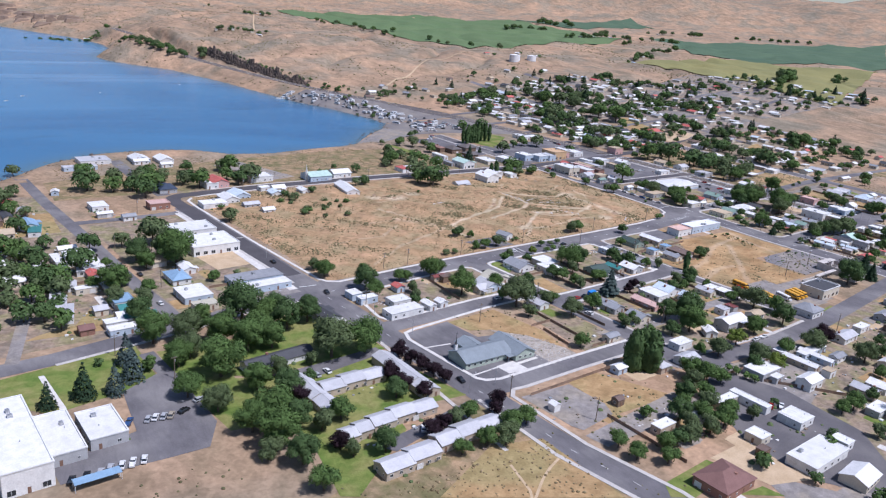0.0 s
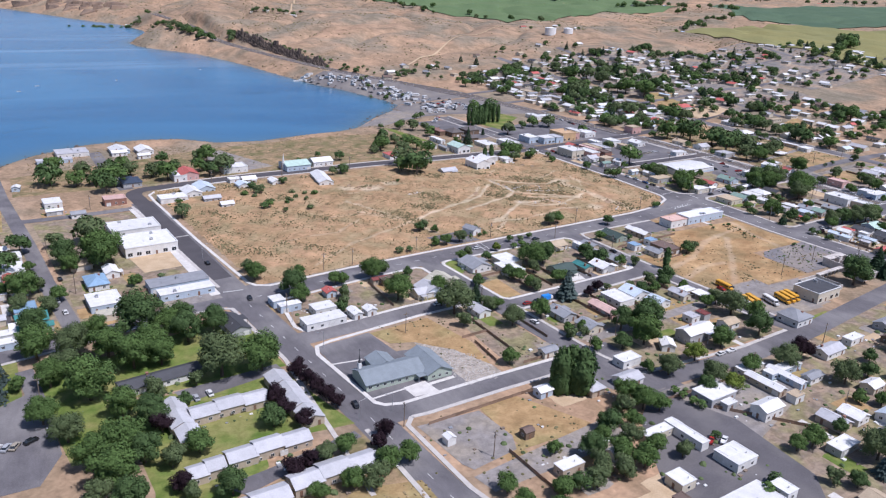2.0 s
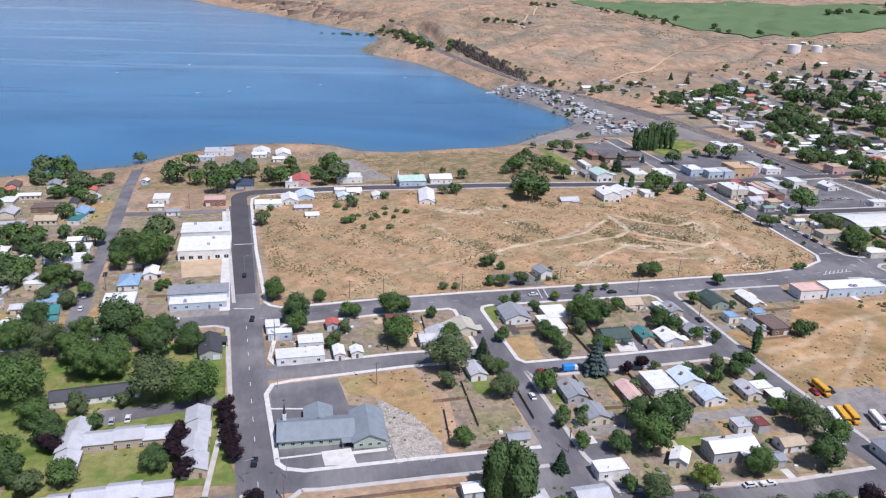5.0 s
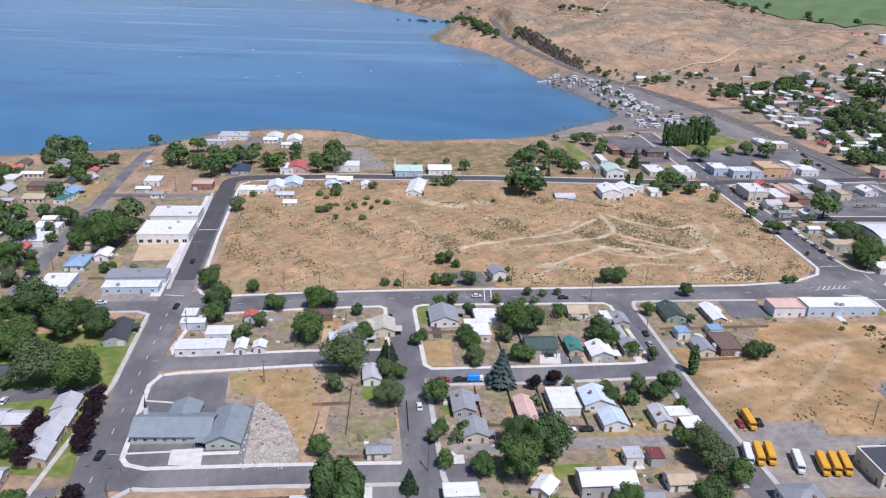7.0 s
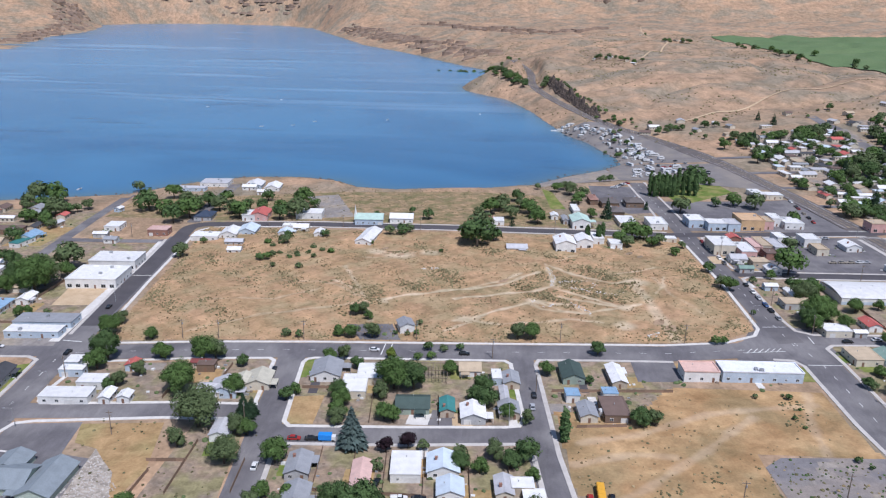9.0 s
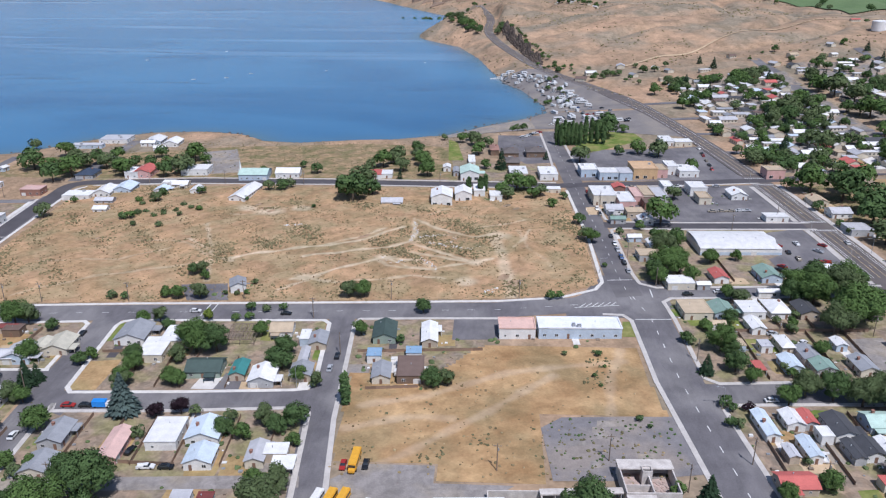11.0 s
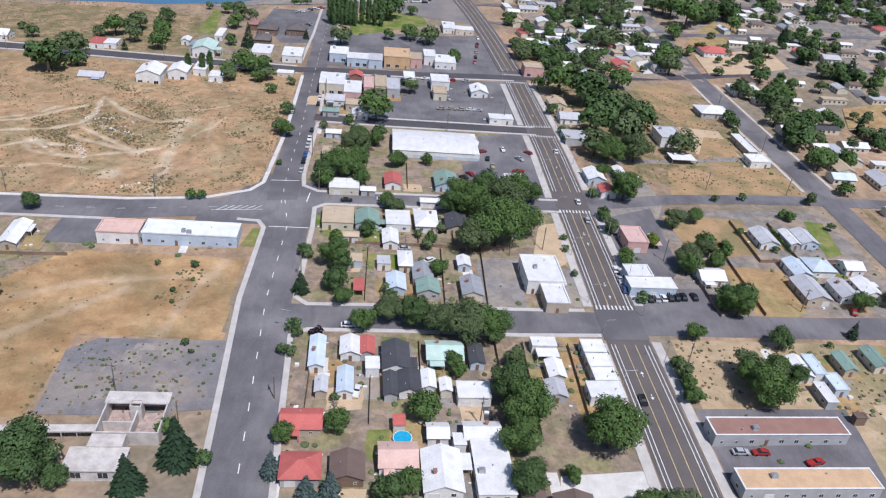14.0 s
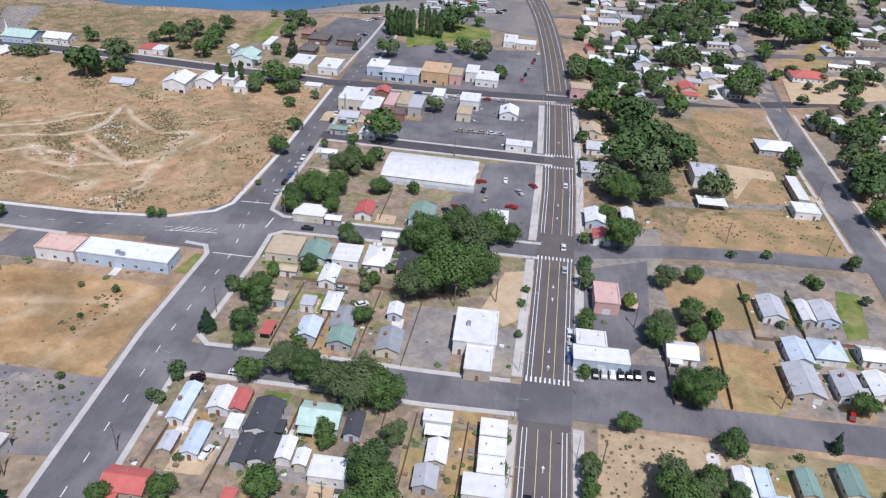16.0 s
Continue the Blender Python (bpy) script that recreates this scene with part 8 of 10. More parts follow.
# ---- derelict school block ----
M_RUIN = mat("bleached_concrete", (0.60, 0.56, 0.52), (0.45, 0.41, 0.38), 0.4, 3.0, 0.95, 0.5, spec=0.1)
M_PLASTER = mat("pink_rubble", (0.50, 0.38, 0.34), (0.34, 0.28, 0.25), 0.6, 4.0, 0.95, 0.8, spec=0.1)


def shell(bm, x0, y0, x1, y1, h, t=0.35):
    """Four standing walls with no roof."""
    for a in ((x0, y0, x1, y0 + t), (x0, y1 - t, x1, y1), (x0, y0 + t, x0 + t, y1 - t), (x1 - t, y0 + t, x1, y1 - t)):
        box(bm, a[0], a[1], -0.2, a[2], a[3], h)
    return bm


def ruin():
    ob = thing("ruined_building", 197, -92, None, 3.0, "roofless derelict concrete building with rubble on its floor", "ruin")
    part("wall", shell(bmesh.new(), -7.5, -7, 7.5, 7, 4.2), M_RUIN, ob)
    part("roof_slab", box(bmesh.new(), -7.8, 3.0, 4.2, 7.8, 7.3, 4.55), M_RUIN, ob, "remaining strip of concrete roof")
    part("inner_wall", box(bmesh.new(), 0.2, -7, 0, 0.6, 3, 3.4), M_RUIN, ob)
    part("inner_wall", box(bmesh.new(), -7, -2.2, 0, 0.2, -1.9, 3.0), M_RUIN, ob)
    part("doorway_tower", shell(bmesh.new(), -1.4, 1.4, 1.4, 4.0, 4.9, 0.25), M_RUIN, ob)
    r = random.Random(3)
    bm = bmesh.new()
    box(bm, -7, -6.6, -0.1, 7, 6.6, 0.12)
    for _ in range(160):
        a, b, s = r.uniform(-6.6, 6.6), r.uniform(-6.2, 2.6), r.uniform(0.15, 0.6)
        box(bm, a, b, 0.05, a + s, b + s * r.uniform(0.5, 1.4), 0.1 + s * 0.6)
    part("rubble", bm, M_PLASTER, ob, "pinkish heap of broken plaster and brick")
    front = thing("ruined_annex", 193, -106, None, 3.0, "low derelict white annex with flat roofs", "ruin")
    part("wall", box(bmesh.new(), -6.5, -4.5, -0.2, 6.5, 2.5, 3.2), M_RUIN, front)
    part("roof", box(bmesh.new(), -6.8, -4.8, 3.2, 6.8, 2.8, 3.5), M_RUIN, front)
    part("upper_wall", box(bmesh.new(), -3.0, 2.5, -0.2, 5.0, 6.5, 4.0), M_RUIN, front)
    place("window", shared("shop", lambda: window_mesh(2.4, 1.9)), front, 2.5, -4.52, 0.9)
    place("window", shared("shop", lambda: window_mesh(2.4, 1.9)), front, -3.5, -4.52, 0.9)
    way = thing("covered_walkway", 178, -97.5, None, 5.0, "white flat roofed covered walkway on posts", "walkway")
    part("roof", box(bmesh.new(), -11.5, -1.2, 2.7, 11.5, 1.2, 3.1), M_RUIN, way)
    for k in range(7):
        for s in (-1, 1):
            part("post", box(bmesh.new(), -11 + k * 3.6, s * 1.0 - 0.1, -0.2, -10.8 + k * 3.6, s * 1.0 + 0.1, 2.7), M_RUIN, way)
    yard = thing("walled_yard", 160, -105, None, 3.0, "roofless walled yard overgrown with weeds", "yard")
    part("wall", shell(bmesh.new(), -7.5, -7.5, 7.5, 7.5, 2.6), M_RUIN, yard)
    part("floor", box(bmesh.new(), -7.1, -7.1, -0.15, 7.1, 7.1, 0.08), M_SAGE, yard, "weedy floor")


ruin()
# big brown-roofed hall south of the cross street
building(363.9, -85.5, 38, 6.6, 4.5, "bk", "u", 3.8, "grey", "motel_wing", "long motel wing with brown flat roof and white parapet", "motel wings")
building(364.2, -103.8, 36, 6.6, 4, "or", "u", 3.8, "grey", "motel_wing", "long motel wing with rusty tan flat roof and white parapet", "motel wings")


for x, y, r in ((-50.1, 136.1, 2.3), (-38.9, 132.3, 1.9), (-55.2, 128.4, 2.7), (-29.4, 116.0, 2.3), (-34.9, 135.9, 1.8), (-59.1, 157.8, 2.6), (-22.4, 145.9, 1.9), (-29.0, 151.7, 2.2), (-44.9, 117.7, 1.8), (-25.2, 135.1, 1.8), (178.7, 31.5, 2.4), (11.0, 27.5, 3.0)):
    tree("d", x, y, r)

# ---- lone field house ----
building(40.0, 37.0, 7.5, 9, 18, "gr", "g", 3.6, "white", "house", "lone white gabled house with grey roof beside the vacant field")
for x, y, r in ((36.0, 31.0, 1.3), (41.5, 30.5, 1.4), (45.5, 31.5, 1.5), (46.0, 42.5, 1.6), (21.0, 47.5, 2.6)):
    tree("d", x, y, r)
for k, x in enumerate((33.0, 36.0)):
    ribbon("crossing_line_field_%d" % (k + 1), [(x, 21), (x - 0.6, 9.5)], 0.4, 0.22, M_PAINTW, "structure", "white crossing line painted over the street")

# ---- white church with spire by the lake ----
sp = thing("steeple", -14, 214, None, 0, "slim white steeple beside the mint-roofed chapel", "steeple")
part("tower", box(bmesh.new(), -0.9, -0.9, -0.3, 0.9, 0.9, 6.5), M_TRIM, sp)
part("spire", cyl(bmesh.new(), 0, 0, 6.5, 12.5, 0.85, 0.03, 4), M_TRIM, sp)


# ---- water tanks on the hill ----
M_TANK = paint("tank_white", (0.78, 0.78, 0.77))
for x, y, r, h in ((640, 765, 9.5, 12.0), (668, 752, 8.0, 9.0)):
    tk = thing("water_tank", x, y, gz(x, y) - 1, 0, "white steel water tank on the dry hillside", "water tank", "hillside tanks")
    part("shell", cyl(bmesh.new(), 0, 0, 0, h, r, n=28), M_TANK, tk)
    part("roof", cyl(bmesh.new(), 0, 0, h, h + 1.4, r + 0.15, 0.4, 28), M_TANK, tk)
    part("ladder", box(bmesh.new(), -r - 0.25, -0.3, 0, -r - 0.02, 0.3, h), M_METAL, tk)


# ---- vehicles ----
M_TYRE = mat("tyre", (0.02, 0.02, 0.02), None, 3.0, 9.0, 0.9)
CARS = {"white": (0.72, 0.72, 0.71), "black": (0.015, 0.016, 0.018), "silver": (0.42, 0.43, 0.45), "red": (0.35, 0.03, 0.025), "blue": (0.04, 0.09, 0.22), "tan": (0.38, 0.33, 0.26)}
M_CAR = {k: mat("car_paint_" + k, c, tuple(v * 0.92 for v in c), 0.6, 5.0, 0.25, spec=0.6) for k, c in CARS.items()}
CAR_SRC = {}


def car(x, y, yaw, colour, pickup=False, z=None):
    m = pose(x, y, gz(x, y) + 0.14, 0, 0, yaw)
    key = (colour, pickup)
    if key in CAR_SRC:
        return copy_thing(CAR_SRC[key], m)
    ob = thing("pickup_truck" if pickup else "car", x, y, None, yaw, "parked %s %s beside the road" % (colour, "pickup truck" if pickup else "passenger car"), "car", "parked cars")
    ob.matrix_basis = m
    L = 2.65 if pickup else 2.3
    prof = [(-L, 0.35), (-L, 0.85), (-L + 0.2, 0.95), (L - 1.2, 0.98), (L - 0.15, 0.8), (L, 0.6), (L, 0.35)]
    bm = bmesh.new()
    a = [bm.verts.new((px, -0.88, pz)) for px, pz in prof]
    b = [bm.verts.new((px, 0.88, pz)) for px, pz in prof]
    bm.faces.new(a)
    bm.faces.new(b[::-1])
    for i in range(len(prof)):
        j = (i + 1) % len(prof)
        bm.faces.new((a[j], a[i], b[i], b[j]))
    if pickup:
        for s in (-1, 1):
            box(bm, -L, s * 0.8 - 0.07, 0.95, -0.5, s * 0.8 + 0.07, 1.25)
    part("body", bm, M_CAR[colour], ob)
    c0, c1, t0, t1 = (-0.5, 1.35, -0.3, 0.85) if pickup else (-1.9, 1.15, -1.3, 0.45)
    bm = bmesh.new()
    lo = [bm.verts.new(p) for p in ((c0, -0.8, 0.95), (c1, -0.8, 0.95), (c1, 0.8, 0.95), (c0, 0.8, 0.95))]
    hi = [bm.verts.new(p) for p in ((t0, -0.66, 1.42), (t1, -0.66, 1.42), (t1, 0.66, 1.42), (t0, 0.66, 1.42))]
    for i in range(4):
        bm.faces.new((lo[i], lo[(i + 1) % 4], hi[(i + 1) % 4], hi[i]))
    part("glass", bm, M_GLASS, ob, "dark tinted glass")
    part("roof", box(bmesh.new(), t0, -0.68, 1.42, t1, 0.68, 1.5), M_CAR[colour], ob)
    for px in (-L * 0.6, L * 0.62):
        for s in (-1, 1):
            bm = cyl(bmesh.new(), 0, 0, -0.11, 0.11, 0.33, n=10)
            bm.transform(Matrix.Translation((px, s * 0.82, 0.33)) @ Matrix.Rotation(radians(90), 4, "X"))
            part("wheel", bm, M_TYRE, ob)
    CAR_SRC[key] = ob
    return ob


M_BUS = mat("bus_yellow", (0.72, 0.38, 0.04), (0.64, 0.33, 0.035), 0.6, 4.0, 0.4)
M_BUSROOF = paint("bus_roof_white", (0.74, 0.73, 0.70))
BUS_SRC = {}


def bus(x, y, yaw, colour, roof, length=10.0):
    m = pose(x, y, gz(x, y) + 0.12, 0, 0, yaw)
    if colour in BUS_SRC:
        return copy_thing(BUS_SRC[colour], m)
    ob = thing("school_bus", x, y, None, yaw, "%s school bus parked in the gravel yard" % colour, "bus", "parked school buses")
    ob.matrix_basis = m
    mt = M_BUS if colour == "yellow" else M_CAR["white"]
    a = length / 2
    bm = box(bmesh.new(), -a, -1.2, 0.55, a - 1.3, 1.2, 2.75)
    box(bm, a - 1.3, -1.0, 0.55, a, 1.0, 1.55)
    bmesh.ops.bevel(bm, geom=bm.edges[:], offset=0.14, segments=2, affect="EDGES")
    part("body", bm, mt, ob)
    part("roof", box(bmesh.new(), -a + 0.2, -1.05, 2.72, a - 1.5, 1.05, 2.86), roof, ob)
    for s in (-1, 1):
        for k in range(7):
            px = -a + 0.5 + k * 1.12
            part("window", box(bmesh.new(), px, s * 1.21 - 0.02, 1.65, px + 0.92, s * 1.21 + 0.02, 2.3), M_GLASS, ob)
        for px in (-a + 2.2, a - 1.7):
            bm = cyl(bmesh.new(), 0, 0, -0.15, 0.15, 0.48, n=12)
            bm.transform(Matrix.Translation((px, s * 1.1, 0.48)) @ Matrix.Rotation(radians(90), 4, "X"))
            part("wheel", bm, M_TYRE, ob)
    part("windscreen", box(bmesh.new(), a - 1.33, -1.0, 1.6, a - 1.26, 1.0, 2.45), M_GLASS, ob)
    BUS_SRC[colour] = ob
    return ob


for x, y, c in ((105.2, -104, "white"), (108.8, -103.6, "yellow"), (112.4, -103.4, "yellow"), (119.4, -107.6, "white"), (126.6, -108.6, "yellow"), (130.2, -108.6, "yellow"), (133.6, -108.4, "yellow"), (113.2, -85, "yellow")):
    bus(x, y, -102 if y < -90 else -92, c, M_BUS if c == "yellow" else M_BUSROOF)
car(110, -86, -90, "red"), car(116.6, -85.4, -90, "black")

RV_SRC = {}


def camper(x, y, yaw, colour="white"):
    """A travel trailer: rounded body, windows, door, hitch and wheels."""
    m = pose(x, y, gz(x, y) + 0.12, 0, 0, yaw)
    if colour in RV_SRC:
        return copy_thing(RV_SRC[colour], m)
    ob = thing("camper_trailer", x, y, None, yaw, "white travel trailer with rounded corners parked on gravel", "camper", "parked campers")
    ob.matrix_basis = m
    bm = box(bmesh.new(), -3.2, -1.15, 0.5, 3.2, 1.15, 2.8)
    bmesh.ops.bevel(bm, geom=bm.edges[:], offset=0.3, segments=2, affect="EDGES")
    part("body", bm, M_CAR["white"], ob)
    part("stripe", box(bmesh.new(), -2.8, -1.17, 1.1, 2.8, -1.15, 1.3), M_CAR["tan"], ob)
    for px in (-2.2, 0.4, 1.8):
        part("window", box(bmesh.new(), px, -1.18, 1.6, px + 0.9, -1.14, 2.2), M_GLASS, ob)
    part("hitch", box(bmesh.new(), 3.0, -0.1, 0.45, 4.2, 0.1, 0.6), M_METAL, ob)
    for s in (-1, 1):
        bm = cyl(bmesh.new(), 0, 0, -0.12, 0.12, 0.36, n=10)
        bm.transform(Matrix.Translation((0, s * 1.0, 0.36)) @ Matrix.Rotation(radians(90), 4, "X"))
        part("wheel", bm, M_TYRE, ob)
    RV_SRC[colour] = ob
    return ob


crng = random.Random(21)
COLS = ["white", "white", "black", "black", "silver", "silver", "red", "blue", "tan"]
for k, c in enumerate(("silver", "black", "silver", "white", "black", "black", "black", "black")):
    car(343.5 + k * 2.45 + (1.5 if k == 7 else 0), -22.4 + k * 0.45, 93, c)
car(338.2, -17, 92, "blue"), car(338.0, -11, 92, "silver", True), car(337.8, -4, 92, "white")
car(-206, -77, 62, "silver")
car(-203.6, -77, 62, "white")
car(-201, -77.6, 62, "silver")
car(-198.6, -78, 62, "tan")
car(-194, -77, 30, "black")
car(-212, -76, 62, "blue", True)
car(-234, -101, 70, "black")
car(-230, -101, 70, "black", True)
car(-226, -101, 70, "silver")
car(-223, -100, 70, "silver")
car(-219.6, -100, 70, "white")
car(-216.4, -100, 70, "white", True)
car(-213, -100, 70, "white")
car(-187, -72, 20, "silver")
car(-93.5, -103, -94, "black")
car(-101, 1, -94, "black")
car(-108, 52, 95, "black")
car(29, 13.5, 3, "white")
car(-9, -8, 94, "black")
car(12, -58.6, 3, "red")
car(18, -58.4, 3, "black")
car(3.4, -76, 94, "white")
car(246, -46, 4, "white")
car(263, -36.4, 4, "black")
car(252, 40.4, 4, "white")
car(238, 37.4, 4, "black")
car(330.6, -74, -88, "black")
car(331.8, 102, 90, "white")
car(333.4, 49, 92, "white")
car(334.4, 33, 92, "silver")
car(271, -5, 40, "white")
car(262, 2, 8, "silver")
car(52, -89.5, 6, "white", True)
car(58, -89.3, 4, "black")
car(-26, -41.4, 3, "white")
car(417, -23, 75, "red")
car(76, -42, 20, "silver")
car(68, 12.3, 3, "black")
car(-134, 4.4, 6, "white")
car(-176, 20, 96, "white")
car(-178, 34, 96, "silver")
car(-175, 60, 96, "black")
car(44, -82, 80, "black")
car(251, -76, 84, "white", True)
car(-142, -74, 95, "silver")
car(-137, -73, 95, "white")
car(-126, -126, 60, "white")
car(-122, -126, 60, "red")
car(56, -134, 4, "white")
car(62, -134, 4, "white", True)
car(96, -22, 92, "black")
car(95, -31, 92, "silver")
car(4, -176, 30, "red", True)
car(8, -178, 30, "white", True)
car(0, -173, 60, "red")
for x, y in ((296, 96), (298, 88), (300, 80), (306, 100), (311, 76), (286, 66), (289, 70), (318, 98), (304, 68), (313, 90)):
    car(x, y, crng.uniform(0, 180), crng.choice(COLS), crng.random() < 0.3)
for x0, y0, x1, y1, n in ((178, 285, 190, 300, 7), (176, 330, 192, 350, 9), (196.5, 130, 192, 190, 0), (216.6, 60, 215, 112, 6), (214, 140, 211.5, 192, 6), (228, 222, 246, 228, 5), (300, 235, 306, 300, 6), (276, 150, 300, 152, 5), (222, 195.6, 300, 200, 7)):
    for k in range(n):
        t = (k + crng.uniform(0.2, 0.8)) / n
        car(x0 + (x1 - x0) * t, y0 + (y1 - y0) * t, (92 if abs(x1 - x0) < 8 else 0) + crng.choice((0, 180)), crng.choice(COLS), crng.random() < 0.25)
camper(122, -34.5, 12)
for x, y, yw in ((18.5, -58.5, 3),):
    bus_src = thing("delivery_van", x + 5, y + 0.3, None, yw, "bright blue box van parked at the kerb", "van")
    bm = box(bmesh.new(), -3, -1.1, 0.5, 1.6, 1.1, 2.7)
    bmesh.ops.bevel(bm, geom=bm.edges[:], offset=0.1, segments=1, affect="EDGES")
    part("box_body", bm, mat("van_blue", (0.03, 0.25, 0.72), (0.03, 0.22, 0.64), 0.5, 4.0, 0.35), bus_src)
    part("cab", box(bmesh.new(), 1.6, -1.0, 0.5, 3.0, 1.0, 1.9), M_CAR["white"], bus_src)
    part("windscreen", box(bmesh.new(), 2.9, -0.9, 1.2, 3.03, 0.9, 1.8), M_GLASS, bus_src)
    for px in (-2, 2.1):
        for s in (-1, 1):
            bm = cyl(bmesh.new(), 0, 0, -0.12, 0.12, 0.38, n=10)
            bm.transform(Matrix.Translation((px, s * 1.0, 0.38)) @ Matrix.Rotation(radians(90), 4, "X"))
            part("wheel", bm, M_TYRE, bus_src)

car(352, -92.5, 3, "silver"), car(357.5, -92.3, 183, "red"), car(371, -95, 20, "red", True)
# lakeside camp ground and its car parks
for k in range(58):
    t = crng.random()
    y = 470 + 150 * t
    x0 = 212 - 20 * t + 4
    x1 = x0 + 26
    x = crng.uniform(x0, x1)
    (camper(x, y, crng.uniform(0, 180)) if crng.random() < 0.45 else car(x, y, crng.uniform(0, 180), crng.choice(COLS), crng.random() < 0.3))
for k in range(34):
    x, y = crng.uniform(222, 282), crng.uniform(390, 470)
    if x < 292 - 0.25 * (y - 390) - 12:
        car(x, y, crng.choice((20, 110, 200)), crng.choice(COLS), crng.random() < 0.3)
for k in range(16):
    t = crng.random()
    car(146 + 40 * t + crng.uniform(-8, 0), 640 + crng.uniform(-15, 10), crng.uniform(0, 180), crng.choice(COLS), crng.random() < 0.3)

# ---- poles, lamps and fences ----
POLE = {}


def utility_pole(x, y, h=9.5, yaw=0.0):
    m = pose(x, y, gz(x, y), 0, 0, yaw)
    if POLE:
        return copy_thing(POLE["p"], m)
    ob = thing("utility_pole", x, y, None, yaw, "weathered timber utility pole with crossarm", "utility pole", "utility poles")
    part("pole", cyl(bmesh.new(), 0, 0, -0.5, h, 0.19, 0.12, 8), M_TIMBER, ob)
    part("crossarm", box(bmesh.new(), -1.2, -0.08, h - 0.9, 1.2, 0.08, h - 0.72), M_TIMBER, ob)
    for k in (-1.05, -0.5, 0.5, 1.05):
        part("insulator", cyl(bmesh.new(), k, 0, h - 0.72, h - 0.5, 0.06, 0.04, 6), M_METAL, ob)
    part("transformer", cyl(bmesh.new(), 0.32, 0, h - 2.4, h - 1.5, 0.2, n=8), M_METAL, ob)
    POLE["p"] = ob
    return ob


utility_pole(-58, 19.5, 9.5, 5)
utility_pole(-42, 20.5, 9.5, 5)
utility_pole(-4, 22.6, 9.5, 3)
utility_pole(46, 26, 9.5, 3)
utility_pole(110, 28.5, 9.5, 3)
utility_pole(165, 31, 9.5, 5)
utility_pole(229.4, -80, 9.5, 92)
utility_pole(300, 2, 9.5, 5)
utility_pole(208, -93, 9.5, 92)
utility_pole(155, -86, 9.5, 0)
utility_pole(188, -80, 9.5, 0)
utility_pole(32, 199, 9.5, 0)
utility_pole(169, 195, 9.5, 0)
utility_pole(313, 8, 9.5, 90)
utility_pole(358, 5, 9.5, 90)
utility_pole(348, -58, 9.5, 92)
utility_pole(29, -100, 9.5, 0)
utility_pole(-8, -50, 9.5, 92)
utility_pole(226, 46, 9.5, 92)
utility_pole(228, -20, 9.5, 92)
utility_pole(80, 10, 9.5, 0)
utility_pole(96.8, -20, 9.5, 92)
utility_pole(-52, -60, 9.5, 0)
utility_pole(-90.5, -20, 9.5, 92)
utility_pole(-170, 40, 9.5, 94)
utility_pole(-178, 100, 9.5, 94)
utility_pole(-160, -18, 9.5, 0)
utility_pole(-205, -24, 9.5, 0)
utility_pole(-190, -52, 9.5, 0)
utility_pole(6, -110, 9.5, 92)
utility_pole(-84, -122, 9.5, 92)
utility_pole(-66, -150, 9.5, 90)
utility_pole(55, -150, 9.5, 0)
utility_pole(105, -146, 9.5, 0)
utility_pole(62, -185, 9.5, 30)
utility_pole(246, -90, 9.5, 0)
utility_pole(284, -86, 9.5, 0)
utility_pole(262, -4, 9.5, 0)
utility_pole(284, 0, 9.5, 0)
utility_pole(395, 70, 9.5, 0)
utility_pole(432, 70, 9.5, 0)
utility_pole(398, -24, 9.5, 0)
utility_pole(440, 120, 9.5, 92)
utility_pole(437, 180, 9.5, 92)
utility_pole(280, 120, 9.5, 0)
utility_pole(310, 140, 9.5, 92)
utility_pole(219, 80, 9.5, 92)
utility_pole(216, 160, 9.5, 92)
utility_pole(-150, 168, 9.5, 0)
utility_pole(-20, 200, 9.5, 0)
utility_pole(-70, 199, 9.5, 0)
utility_pole(70, 200, 9.5, 0)
utility_pole(120, 198, 9.5, 0)

LAMP = {}


def street_lamp(x, y, yaw):
    m = pose(x, y, gz(x, y) + 0.2, 0, 0, yaw)
    if LAMP:
        return copy_thing(LAMP["l"], m)
    ob = thing("street_lamp", x, y, None, yaw, "pale grey metal street lamp with a long arm", "street lamp", "street lamps")
    ob.matrix_basis = m
    part("pole", cyl(bmesh.new(), 0, 0, -0.3, 7.5, 0.11, 0.07, 8), M_METAL, ob)
    bm = cyl(bmesh.new(), 0, 0, 0, 2.6, 0.05, 0.05, 6)
    bm.transform(Matrix.Translation((0, 0, 7.35)) @ Matrix.Rotation(radians(82), 4, "Y"))
    part("arm", bm, M_METAL, ob)
    part("lamp_head", box(bmesh.new(), 2.3, -0.16, 7.6, 3.1, 0.16, 7.78), M_METAL, ob)
    LAMP["l"] = ob
    return ob


for y in (-70, -46, -26, 5, 38, 75, 118, 150, 205):
    street_lamp(main_x(y) - 8.4, y, 0)
    street_lamp(main_x(y + 14) + 8.4, y + 14, 180)
for x, y, yw in ((-91.5, -30, 190), (-88, -58, 190), (-83.5, -112, 190), (203, 60, 0), (229, -50, 180), (-96, -112, 10), (86, -44, 90), (-108.5, 60, 10)):
    street_lamp(x, y, yw)


